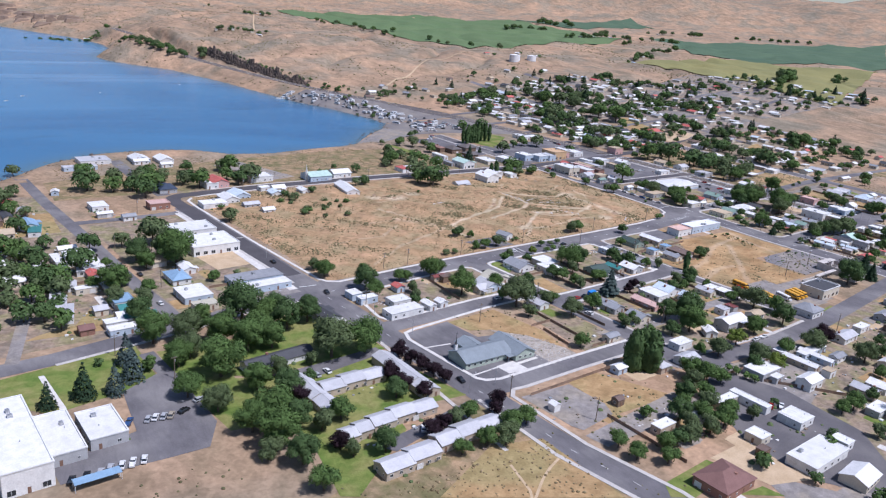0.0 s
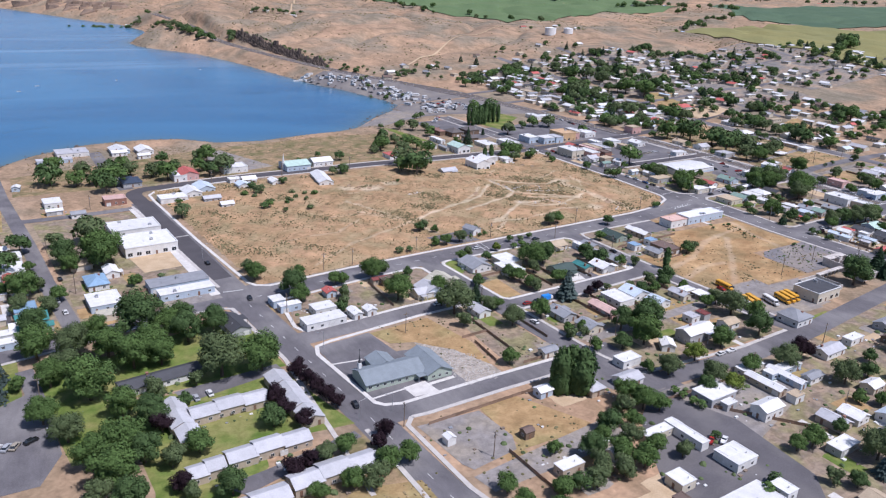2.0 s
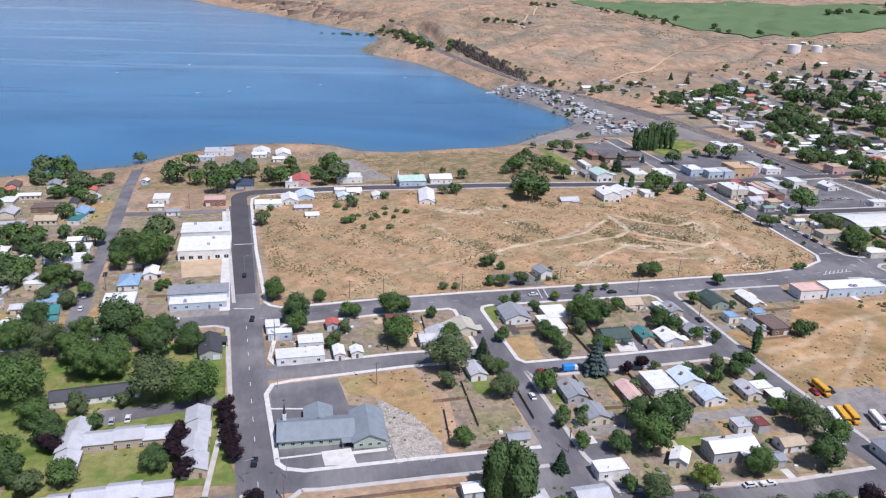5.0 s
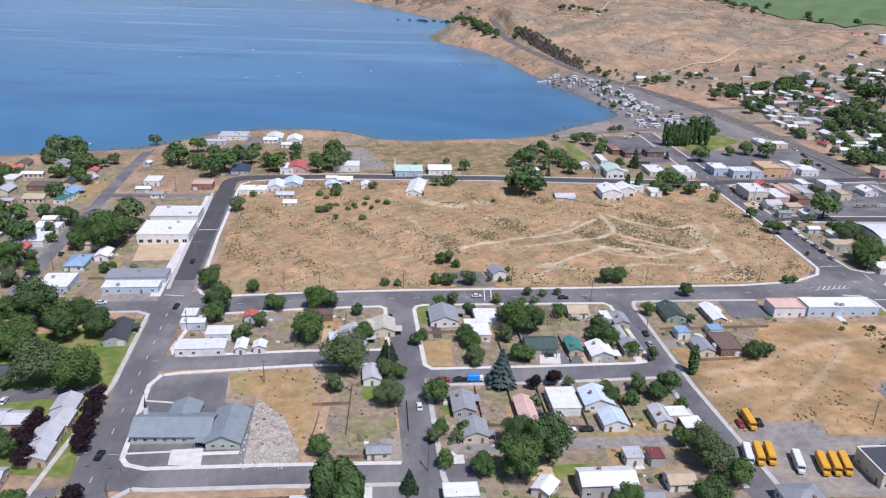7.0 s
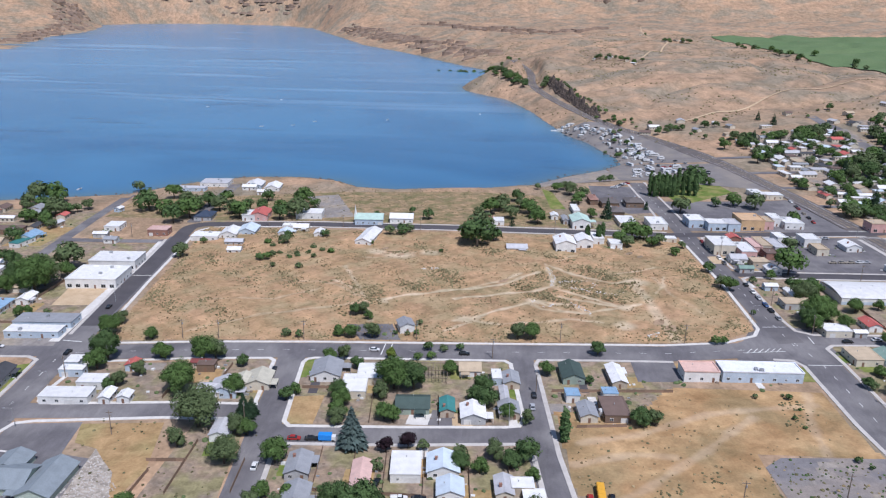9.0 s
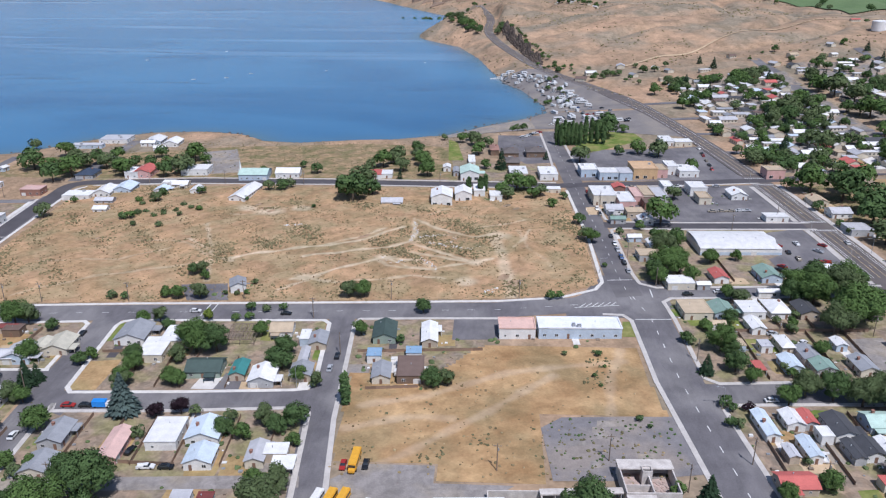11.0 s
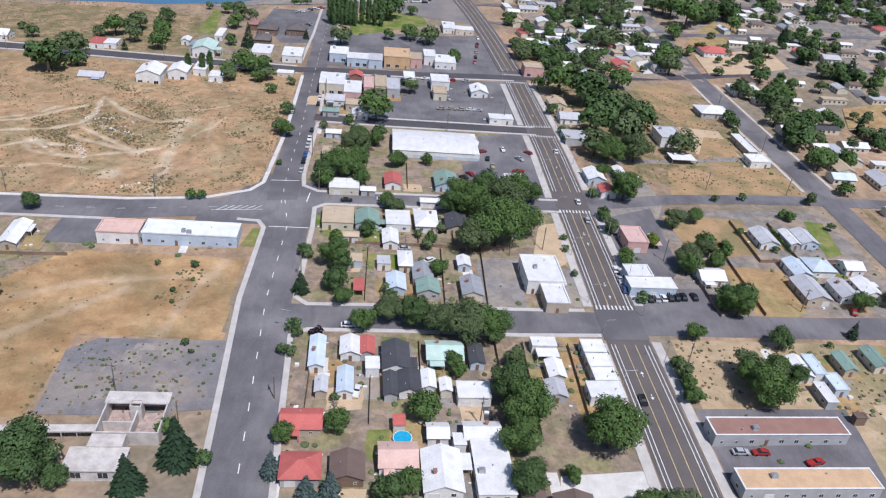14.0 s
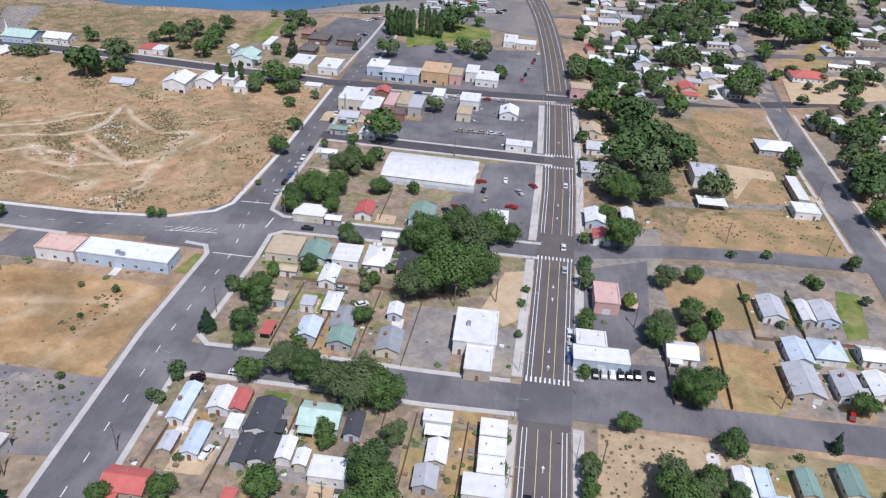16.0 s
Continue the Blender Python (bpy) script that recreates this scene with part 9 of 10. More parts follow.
def fence_panel(k, h):
    """A run of boards with uneven tops and its end post, one unit long."""
    r = random.Random(k)
    line = [(0.02, 0.05), (1.0, 0.05)]
    for i in range(6, 0, -1):
        z = h + r.uniform(-0.07, 0.06)
        line += [((i - 0.02) / 6, z), ((i - 0.98) / 6 + 0.004, z)]
    line += [(0.02, h + 0.1), (-0.015, h + 0.1), (-0.015, -0.25), (0.02, -0.25)]
    bm = bmesh.new()
    f = bm.faces.new([bm.verts.new((x, 0.03, z)) for x, z in line])
    e = bmesh.ops.extrude_face_region(bm, geom=[f])
    bmesh.ops.translate(bm, vec=(0, -0.06, 0), verts=[v for v in e["geom"] if isinstance(v, bmesh.types.BMVert)])
    return mesh_from(bm, "panel", M_FENCE)


def fence(x0, y0, x1, y1, h=1.35, material=None, label="weathered brown board fence between yards"):
    """A board fence of separate panels."""
    a, b = Vector((x0, y0)), Vector((x1, y1))
    L = (b - a).length
    ang = math.degrees(math.atan2(y1 - y0, x1 - x0))
    ob = thing("fence", x0, y0, None, ang, label, "fence", "yard fences")
    dz = (gz(x1, y1) - gz(x0, y0)) / L
    n = max(1, round(L / 3.6))
    for k in range(n):
        o = place("panel", shared(("fence_panel", k % 3), lambda: fence_panel(k % 3, h)), ob, L * k / n, 0, dz * L * k / n + rng.uniform(-0.04, 0.04))
        o.scale = (L / n, 1, 1)
    return ob


fence(6, -22, 24, -21)
fence(24, -46, 22.5, -22)
fence(36, -46, 34, -20)
fence(45, -46, 43, -12)
fence(61, -45.5, 59.5, -24)
fence(72, -45, 70.5, -22)
fence(24.5, -88, 23, -63)
fence(36, -88.5, 34.5, -64)
fence(46.5, -88.5, 45, -64)
fence(59, -88.5, 57.5, -63)
fence(73.5, -88, 72, -62)
fence(86, -88, 85, -62)
fence(24.5, -87, 60, -88)
fence(-20, -92, -20.5, -62)
fence(-33, -75, -20, -74)
fence(-31, -98, -30, -80)
fence(-22, -104, -8, -103.5)
fence(-45, -34, -44.5, -5)
fence(-28, -33, -27.5, -4)
fence(-28, -20, -12, -19)
fence(238, -88, 236.6, -52)
fence(255, -88, 253.6, -52)
fence(269, -88, 267.6, -52)
fence(292, -88, 290.6, -50)
fence(300, -90, 299, -50)
fence(314, -88, 313, -50)
fence(244, 4, 300, 6)
fence(244, 6, 243, 32)
fence(256, 6, 255, 32)
fence(267, 7, 266, 33)
fence(280, 7, 279, 33)
fence(250, -32, 249, 2)
fence(263, -32, 262, 2)
fence(276, -32, 275, 4)
fence(290, -32, 289.5, 6)
fence(396, 8, 395, 40)
fence(412, 12, 411, 40)
fence(396, 8, 434, 12)
fence(368, -30, 366.6, -6)
fence(384, -28, 383, 10)
fence(103, -18, 150, -15)
fence(110, -44, 128, -42)
fence(228, 88, 246, 89)
fence(240, 50, 239, 78)
fence(262, 52, 261, 78)
fence(-150, 30, -122, 31)
fence(-150, 62, -149, 118)
fence(-150, 118, -122, 119)
fence(-198, 60, -212, 58)
fence(-196, 90, -214, 88)
fence(10, -150, 60, -150)
fence(-60, -150, -58, -185)
fence(20, -160, 46, -190)
fence(-76, -125, -22, -122)
fence(0, -90, -1, -72)
hedge = thing("hedge", 411, 26, None, 93, "clipped green hedge between two yards", "hedge")
for o in [new("foliage", leaf_cloud("foliage", 5, 500, 0.28, [(k * 1.2 - 9, 0, 0.9, 0.9) for k in range(16)], M_LEAF))]:
    o.parent = hedge
pool = thing("swimming_pool", 263.8, -93.2, None, 0, "round above-ground pool with bright blue water", "pool")
part("rim", cyl(bmesh.new(), 0, 0, 0, 1.1, 2.5, n=24), M_TRIM, pool)
part("pool_water", cyl(bmesh.new(), 0, 0, 1.1, 1.13, 2.3, n=24), mat("pool_water", (0.03, 0.38, 0.62), None, 1, 5, 0.15), pool)
awn = thing("awning", 357.5, 17, None, 3.5, "pink striped awning on the cafe side", "awning")
part("cloth", box(bmesh.new(), -1.6, -4.5, 2.3, 1.6, 4.5, 2.42), M_ROOF["pk"], awn)
for sx in (-1.4, 1.4):
    for sy in (-4.2, 4.2):
        part("post", cyl(bmesh.new(), sx, sy, -0.2, 2.3, 0.05), M_METAL, awn)

# boats on the lake
for x, y, yw in ((-205, 640, 20), (-170, 655, 30), (-150, 690, 10), (-60, 720, 60), (60, 800, 100), (-330, 800, 40), (-250, 900, 70), (-255, 300, 80), (196, 600, 10), (192, 606, 20)):
    bt = thing("motor_boat", x, y, LAKE, yw, "small white motor boat on the lake", "boat", "boats on the lake")
    bm = bmesh.new()
    top = [bm.verts.new(p) for p in ((-2.6, -0.9, 0.7), (1.2, -0.9, 0.7), (2.9, 0, 0.8), (1.2, 0.9, 0.7), (-2.6, 0.9, 0.7))]
    low = [bm.verts.new(p) for p in ((-2.5, -0.6, -0.3), (1.0, -0.5, -0.3), (2.2, 0, -0.2), (1.0, 0.5, -0.3), (-2.5, 0.6, -0.3))]
    bm.faces.new(top)
    for i in range(5):
        bm.faces.new((low[i], low[(i + 1) % 5], top[(i + 1) % 5], top[i]))
    part("hull", bm, M_CAR["white"], bt)
    part("windscreen", box(bmesh.new(), 0.2, -0.7, 0.7, 0.4, 0.7, 1.2), M_GLASS, bt)


# ---- outlying neighbourhoods ----
FAR_HOUSES = []


def far_house(x, y, yaw):
    FAR_HOUSES.append((x, y, yaw, crng.choice("wwwwwwwwlllgbtrnd"), crng.choice(((9, 7), (14, 5), (11, 8), (12, 9), (13, 5), (8, 6), (15, 9))), crng.random() < 0.7))


def home(x, y, c, w, d, pitched=True):
    FAR_HOUSES.append((x, y, 4, c, (w, d), pitched))


home(424, 261, "w", 10, 4, False)
home(532, 307, "w", 10, 6, False)
home(490, 199, "w", 7, 5)
home(489, 179, "g", 9, 4, False)
home(516, 204, "t", 16, 5, False)
home(480, 124, "l", 6, 14, False)
home(473, 128, "w", 8, 5)
home(493, 132, "w", 14, 8)
home(496, 109, "w", 9, 5, False)
home(588, 298, "w", 12, 6, False)
home(574, 314, "w", 9, 5)
home(610, 378, "n", 12, 8)
home(645, 430, "w", 9, 5, False)
home(663, 483, "w", 9, 5)
home(570, 378, "w", 16, 5, False)
home(573, 421, "t", 9, 6)
home(524, 357, "n", 10, 7)
home(519, 380, "w", 9, 6)
home(506, 338, "w", 6, 4)
home(386, 285, "w", 10, 4, False)
home(422, 325, "w", 8, 4, False)
home(410, 288, "w", 6, 8)
home(428, 296, "w", 12, 8)
home(404, 361, "w", 8, 5)
home(588, 479, "w", 11, 5, False)
home(565, 466, "w", 8, 5)
home(518, 456, "w", 6, 4)

ROADS = (ST_0, ST_1EE, ST_2E, ST_E, MAIN_N, MAIN_S, W_1, W_2, ST_1W, W_ST, X_ST, NS_3S)


def seg_gap(x, y, pts):
    best = 1e9
    for (ax, ay), (bx, by) in zip(pts, pts[1:]):
        dx, dy = bx - ax, by - ay
        t = min(1.0, max(0.0, ((x - ax) * dx + (y - ay) * dy) / (dx * dx + dy * dy)))
        best = min(best, (x - ax - t * dx) ** 2 + (y - ay - t * dy) ** 2)
    return math.sqrt(best)


BINS = {}


def mark(x, y):
    BINS.setdefault((int(x // 12), int(y // 12)), []).append((x, y))


def clear(x, y, gap, taken, road_gap=8):
    g2 = gap * gap
    i, j = int(x // 12), int(y // 12)
    for u in (i - 1, i, i + 1):
        for w in (j - 1, j, j + 1):
            for a, b in BINS.get((u, w), ()):
                if (x - a) ** 2 + (y - b) ** 2 < g2:
                    return False
    return all(seg_gap(x, y, r) > road_gap for r in ROADS)


def density(x, y, s):
    return noise.noise(Vector((x * s, y * s, 3.1)))


spots = [(o.matrix_basis.translation.x, o.matrix_basis.translation.y) for o in scene.collection.objects if o.parent is None and o.get("category") in ("house", "shop", "shed", "apartment house")]
spots += [(h[0], h[1]) for h in FAR_HOUSES]
for p in spots:
    mark(*p)
for x0, x1, y0, y1, nh, nt, yw in ((330, 440, 232, 560, 125, 130, 6), (462, 640, 80, 330, 60, 110, 3), (464, 740, 330, 590, 110, 205, 5), (-345, -212, 8, 240, 52, 95, 95), (300, 620, 570, 670, 12, 18, 20), (690, 1010, 290, 540, 60, 85, 8), (80, 215, -300, -155, 30, 34, 4), (-40, 80, -330, -190, 14, 22, 4),
                                  (464, 620, -30, 60, 8, 14, 3), (245, 325, -140, -95, 4, 5, 4)):
    made, tries = 0, 0
    while made < nh and tries < nh * 14:
        tries += 1
        x, y = crng.uniform(x0, x1), crng.uniform(y0, y1)
        if y > 225 and x < 345 - 0.24 * (y - 225) + 12 and x < 360:
            continue
        if clear(x, y, 10.5, spots, 7):
            far_house(x, y, yw + crng.choice((0, 90)) + crng.uniform(-4, 4))
            spots.append((x, y))
            mark(x, y)
            made += 1
    made, tries = 0, 0
    while made < nt * 1.25 and tries < nt * 16:
        tries += 1
        x, y = crng.uniform(x0, x1), crng.uniform(y0, y1)
        wood = density(x, y, 0.016) + 0.5 * density(x, y, 0.05)
        if wood > crng.uniform(-0.35, 0.3) and clear(x, y, 4.5, spots, 5):
            for _ in range(crng.choice((1, 1, 2))):
                q = crng.uniform(1.8, 4.2) + max(0, wood) * crng.uniform(2, 7)
                tree("d" if crng.random() < 0.93 else "c", x + crng.uniform(-4, 4), y + crng.uniform(-4, 4), q, far=y > 60 or x < -200 or x > 440 or y < -190)
            made += 1
for x, y, r in ((1035, 492, 12), (1050, 505, 11), (1022, 480, 9), (1062, 488, 9), (1690, 1890, 14), (1740, 1900, 12), (1830, 1916, 14), (1560, 1460, 10), (1590, 1470, 10), (700, 1290, 7), (730, 1180, 7), (760, 1060, 7), (800, 1010, 7), (1268, 1090, 8), (1320, 1120, 8), (1200, 890, 8), (1260, 920, 9)):
    tree("d", x, y, r, far=True)
# scattered farmsteads above the lake
for x, y in ((274, 1275), (300, 1250), (339, 1207), (499, 2047), (525, 1709), (-5, 1537), (70, 1489), (540, 1700), (650, 860), (700, 830), (280, 600), (262, 606), (250, 590), (300, 640), (720, 800)):
    far_house(x, y, crng.uniform(0, 180))
    tree("d", x + crng.uniform(10, 18), y + crng.uniform(-8, 8), crng.uniform(3, 5), far=True)
for k in range(16):
    tree("d", 20 + crng.uniform(-40, 120), 1500 + crng.uniform(-30, 40), crng.uniform(3, 6), far=True)
for k in range(30):
    t = k / 29
    tree("d", 72 + 62 * t + crng.uniform(-8, 8), 1150 - 140 * t + crng.uniform(-20, 26), crng.uniform(3.5, 7), far=True)
for k in range(30):
    t = k / 29
    tree("d", 214 - 40 * t + crng.uniform(-5, 9), 715 + 330 * t, crng.uniform(2, 3.6), far=True)
for k in range(9):
    tree("d", 166 + crng.uniform(-7, 8), 1020 + crng.uniform(-20, 24), crng.uniform(4, 6.5), far=True)
for k in range(26):
    x = crng.uniform(205, 330)
    tree("d", x, 1000 - 1.45 * x + crng.uniform(-30, 12), crng.uniform(2, 4), far=True)
# farm windbreaks and yards along the crop fields
for x0, y0, x1, y1, n, r0, r1 in ((632, 1560, 690, 985, 16, 4, 7), (1020, 478, 1070, 506, 9, 7, 12), (980, 452, 1010, 470, 5, 5, 8), (1160, 1440, 1420, 1560, 20, 5, 9), (1240, 1290, 1480, 1210, 16, 5, 9), (1500, 1200, 1560, 1170, 6, 7, 10), (1640, 1880, 1900, 1890, 10, 7, 11), (1960, 1640, 2200, 1560, 12, 7, 11), (2300, 1500, 2640, 1400, 12, 7, 11), (960, 790, 1130, 900, 14, 4, 7), (1060, 850, 1240, 930, 8, 4, 7), (1180, 470, 1290, 520, 5, 5, 8), (-60, 1500, 90, 1460, 10, 4, 7), (260, 1290, 360, 1200, 8, 4, 6), (480, 1720, 560, 1680, 7, 4, 7)):
    for k in range(n):
        t = crng.random()
        tree("d", x0 + (x1 - x0) * t + crng.uniform(-9, 9), y0 + (y1 - y0) * t + crng.uniform(-9, 9), crng.uniform(r0, r1), far=True)
for x, y in ((1190, 1460), (1240, 1480), (1300, 1500), (1290, 1275), (1330, 1260), (1380, 1250), (1430, 1230), (2010, 1620), (2120, 1580), (2350, 1480), (2480, 1440), (990, 800), (1030, 840), (1080, 860), (500, 1705), (300, 1262), (20, 1480), (330, 1225)):
    far_house(x, y, crng.uniform(0, 180))
for k in range(10):
    tree("d", 196 + 40 * crng.random(), 600 - 100 * crng.random(), crng.uniform(2, 3.5), far=True)


def far_woods():
    """Crowns too far off to tell their leaves apart, joined by leaf colour."""
    r = np.random.RandomState(4)
    groups = {}
    for kind, x, y, rad, top in FAR_TREES:
        k = {"d": r.randint(3), "c": 3, "s": 5, "p": 2, "u": 4, "y": 0}[kind]
        groups.setdefault(k, []).append((kind, x, y, rad, top))
    for k, items in sorted(groups.items()):
        V, F, bark = [], [], []
        for kind, x, y, rad, top in items:
            z = gz(x, y)
            n = int(min(900, 60 + 100 * rad) * (1.6 if kind in "cps" else 1))
            if kind in "cs":
                hh = rad * 3.0
                t = 1 - np.sqrt(r.rand(n))
                a = r.rand(n) * 6.2832
                q = rad * (1 - t) * r.uniform(0.5, 1.05, n)
                c = np.stack([q * np.cos(a), q * np.sin(a), 0.5 + t * hh], 1)
            elif kind == "p":
                hh = top or 7.5 + rad * 1.7
                t = r.rand(n)
                a = r.rand(n) * 6.2832
                q = rad * 0.62 * np.sin(np.clip(t, 0.06, 0.97) * 3.1416) ** 0.5 * r.uniform(0.7, 1.05, n)
                c = np.stack([q * np.cos(a), q * np.sin(a), 0.6 + t * hh], 1)
            else:
                m = 6
                la = np.arange(m) * 6.2832 / m + r.rand() * 6
                lr = rad * r.uniform(0.35, 0.6, m)
                lc = np.stack([rad * 0.5 * np.cos(la), rad * 0.5 * np.sin(la), rad * r.uniform(0.65, 1.2, m)], 1)
                lc[0], lr[0] = (0, 0, rad * 1.05), rad * 0.68
                pick = r.randint(0, m, n)
                u = r.normal(size=(n, 3))
                u /= np.linalg.norm(u, axis=1)[:, None]
                u[:, 2] = np.where(u[:, 2] < -0.55, -u[:, 2], u[:, 2])
                c = lc[pick] + u * (lr[pick] * r.uniform(0.75, 1.05, n))[:, None]
            s = ((0.24 * rad if kind not in "p" else 1.7) * (110.0 / n) ** 0.4) * r.uniform(0.6, 1.3, n)
            if kind in "csp":
                out = c * (1, 1, 0) + (0, 0, 0.3 * rad)
            else:
                out = u
            q, soft = spray_arrays(c + np.array([x, y, z]), out, s / 0.95, r)
            V.append(q)
            F.append(soft)
            bark.append((x, y, z, rad))
        me = spray_mesh("far_trees", np.concatenate(V), np.concatenate(F), (M_LEAF, M_LEAF2, M_LEAF3, M_NEEDLE, M_LEAFP, M_SPRUCE)[k])
        tagged(new("far_trees", me), "green shade trees among the outlying houses", kind="stuff")
        ang = np.arange(5) * 1.2566
        ring = np.stack([np.cos(ang), np.sin(ang), 0 * ang], 1)
        TV, TF = [], []
        for x, y, z, rad in bark:
            k = 10 * len(TV)
            TV.append(np.concatenate([ring * rad * 0.07 + (x, y, z - 0.5), ring * rad * 0.05 + (x, y, z + rad * 0.8)]))
            TF += [(k + i, k + (i + 1) % 5, k + 5 + (i + 1) % 5, k + 5 + i) for i in range(5)]
        raw("far_trunks", np.concatenate(TV).tolist(), TF, M_BARK, None, "stuff", "tree trunks among the outlying houses")


def far_homes():
    """Outlying houses: walls and pitched or flat roofs, joined by roof colour."""
    walls, wins, roofs = ([], []), ([], []), {}

    def add(store, m, build):
        one = bmesh.new()
        build(one)
        one.verts.index_update()
        k = len(store[0])
        store[0].extend(tuple(m @ v.co) for v in one.verts)
        store[1].extend(tuple(k + v.index for v in f.verts) for f in one.faces)
        one.free()

    def panes(bm, w, d):
        for s in (-1, 1):
            for k in range(int(w / 3)):
                px = -w / 2 + 1.5 + 3 * k
                box(bm, px - 0.6, s * (d / 2 + 0.02) - 0.03, 1.0, px + 0.6, s * (d / 2 + 0.02) + 0.03, 2.1)

    for x, y, yaw, c, (w, d), pitched in FAR_HOUSES:
        m = pose(x, y, gz(x, y), 0, 0, yaw)
        if pitched:
            add(walls, m, lambda b: gable_walls(b, w, d, 2.9, 0.2 * d))
            add(roofs.setdefault(c, ([], [])), m, lambda b: gable(b, w, d, 2.95, 0.2 * d, 0.4))
        else:
            add(walls, m, lambda b: box(b, -w / 2, -d / 2, -0.5, w / 2, d / 2, 2.9))
            add(roofs.setdefault(c, ([], [])), m, lambda b: box(b, -w / 2 - 0.3, -d / 2 - 0.3, 2.9, w / 2 + 0.3, d / 2 + 0.3, 3.15))
        add(wins, m, lambda b: panes(b, w, d))
    raw("far_house_walls", *walls, M_WALL["cream"], None, "stuff", "pale walls of the outlying houses")
    raw("far_house_windows", *wins, M_GLASS, None, "stuff", "dark windows of the outlying houses")
    for c, st in roofs.items():
        k = {"w": "w", "l": "lg", "g": "gr", "b": "bl", "t": "tn", "r": "rd", "n": "br", "d": "dk"}[c]
        raw("far_house_roofs", *st, M_ROOF[k], None, "stuff", "%s roofs of the outlying houses" % WORD[k])


def camp():
    """Campers, trailers and cars packed along the lakeside camp ground."""
    r = random.Random(12)
    body, dark = {"white": ([], []), "grey": ([], []), "dark": ([], [])}, ([], [])

    def put(store, m, a):
        k = len(store[0])
        x0, y0, z0, x1, y1, z1 = a
        for p in ((x0, y0, z0), (x1, y0, z0), (x1, y1, z0), (x0, y1, z0), (x0, y0, z1), (x1, y0, z1), (x1, y1, z1), (x0, y1, z1)):
            store[0].append(tuple(m @ Vector(p)))
        store[1].extend(tuple(k + i for i in f) for f in ((4, 5, 6, 7), (0, 1, 5, 4), (1, 2, 6, 5), (2, 3, 7, 6), (3, 0, 4, 7)))

    for _ in range(125):
        t = r.random()
        y = 380 + 300 * t
        lo = float(np.interp(y, [380, 437, 468, 500, 535, 593, 630, 680], [196, 192, 212, 212, 204, 192, 160, 140])) + 5
        hi = lo + (30 if y > 450 else 62)
        if hi < lo:
            continue
        x = r.uniform(lo, hi)
        m = pose(x, y, gz(x, y) + 0.3, 0, 0, r.choice((15, 105)) + r.uniform(-12, 12))
        c = r.choice(("white", "white", "white", "grey", "dark"))
        if r.random() < 0.5:
            L = r.uniform(5.5, 9)
            put(body["white"], m, (-L / 2, -1.2, 0.4, L / 2, 1.2, 2.9))
            put(body["white"], m, (L / 2, -1.1, 0.5, L / 2 + 1.2, 1.1, 1.5))
            put(dark, m, (-L / 2 + 0.6, -1.23, 1.4, L / 2 - 0.8, 1.23, 2.0))
            put(dark, m, (-L / 2 + 0.8, -1.1, 0, -L / 2 + 1.6, 1.1, 0.4))
        else:
            put(body[c], m, (-2.3, -0.9, 0.35, 2.3, 0.9, 0.95))
            put(body[c], m, (-1.3, -0.75, 1.35, 0.9, 0.75, 1.5))
            put(dark, m, (-1.5, -0.8, 0.95, 1.2, 0.8, 1.36))
            put(dark, m, (-1.7, -0.85, 0, -1.0, 0.85, 0.35))
            put(dark, m, (1.0, -0.85, 0, 1.7, 0.85, 0.35))
    for c, st in body.items():
        raw("parked_vehicles", *st, M_CAR["white"] if c == "white" else M_METAL if c == "grey" else M_CAR["black"], None, "stuff", "campers and cars on the lakeside camp ground")
    raw("vehicle_windows", *dark, M_GLASS, None, "stuff", "dark windows of the parked campers")


camp()
far_woods()
far_homes()


# ---- basalt cliff above the highway ----
def cliff():
    """A broken wall of leaning basalt columns with talus at its foot."""
    r = random.Random(5)
    V, F = [], []
    line = smooth_line([(209, 700), (201, 745), (190, 830), (176, 930), (168, 1000), (170, 1050)], 2)
    run = resample(line, 2.2)
    for i, (x, y) in enumerate(run):
        taper = min(1.0, i / 10, (len(run) - i) / 14) * (0.75 + 0.25 * math.sin(i * 0.21) + 0.15 * math.sin(i * 0.57))
        for j in range(4):
            px, py = x + j * 1.9 + r.uniform(-1.4, 1.4), y + r.uniform(-1.5, 1.5)
            z, n, k = gz(px, py), r.randrange(5, 7), len(V)
            h = (3.0 + 2.4 * j) * taper * r.uniform(0.7, 1.15) + (0.4 if j else 0.0)
            w, lean, a0 = r.uniform(1.1, 2.2), r.uniform(-0.5, 0.5), r.uniform(0, 6.28)
            for q, up in ((1.0, -2.5), (0.92, h * 0.7), (r.uniform(0.45, 0.8), h)):
                for m in range(n):
                    g = w * q * r.uniform(0.85, 1.15)
                    V.append((px + lean * up / 8 + g * math.cos(a0 + 6.2832 * m / n), py + g * math.sin(a0 + 6.2832 * m / n), z + up + r.uniform(-0.3, 0.3)))
            for e in (0, n):
                F.extend((k + e + m, k + e + (m + 1) % n, k + e + n + (m + 1) % n, k + e + n + m) for m in range(n))
            F.append(tuple(k + 2 * n + m for m in range(n)))
    raw("cliff", V, F, M_ROCK, None, "structure", "dark broken basalt cliff above the lake road")


cliff()


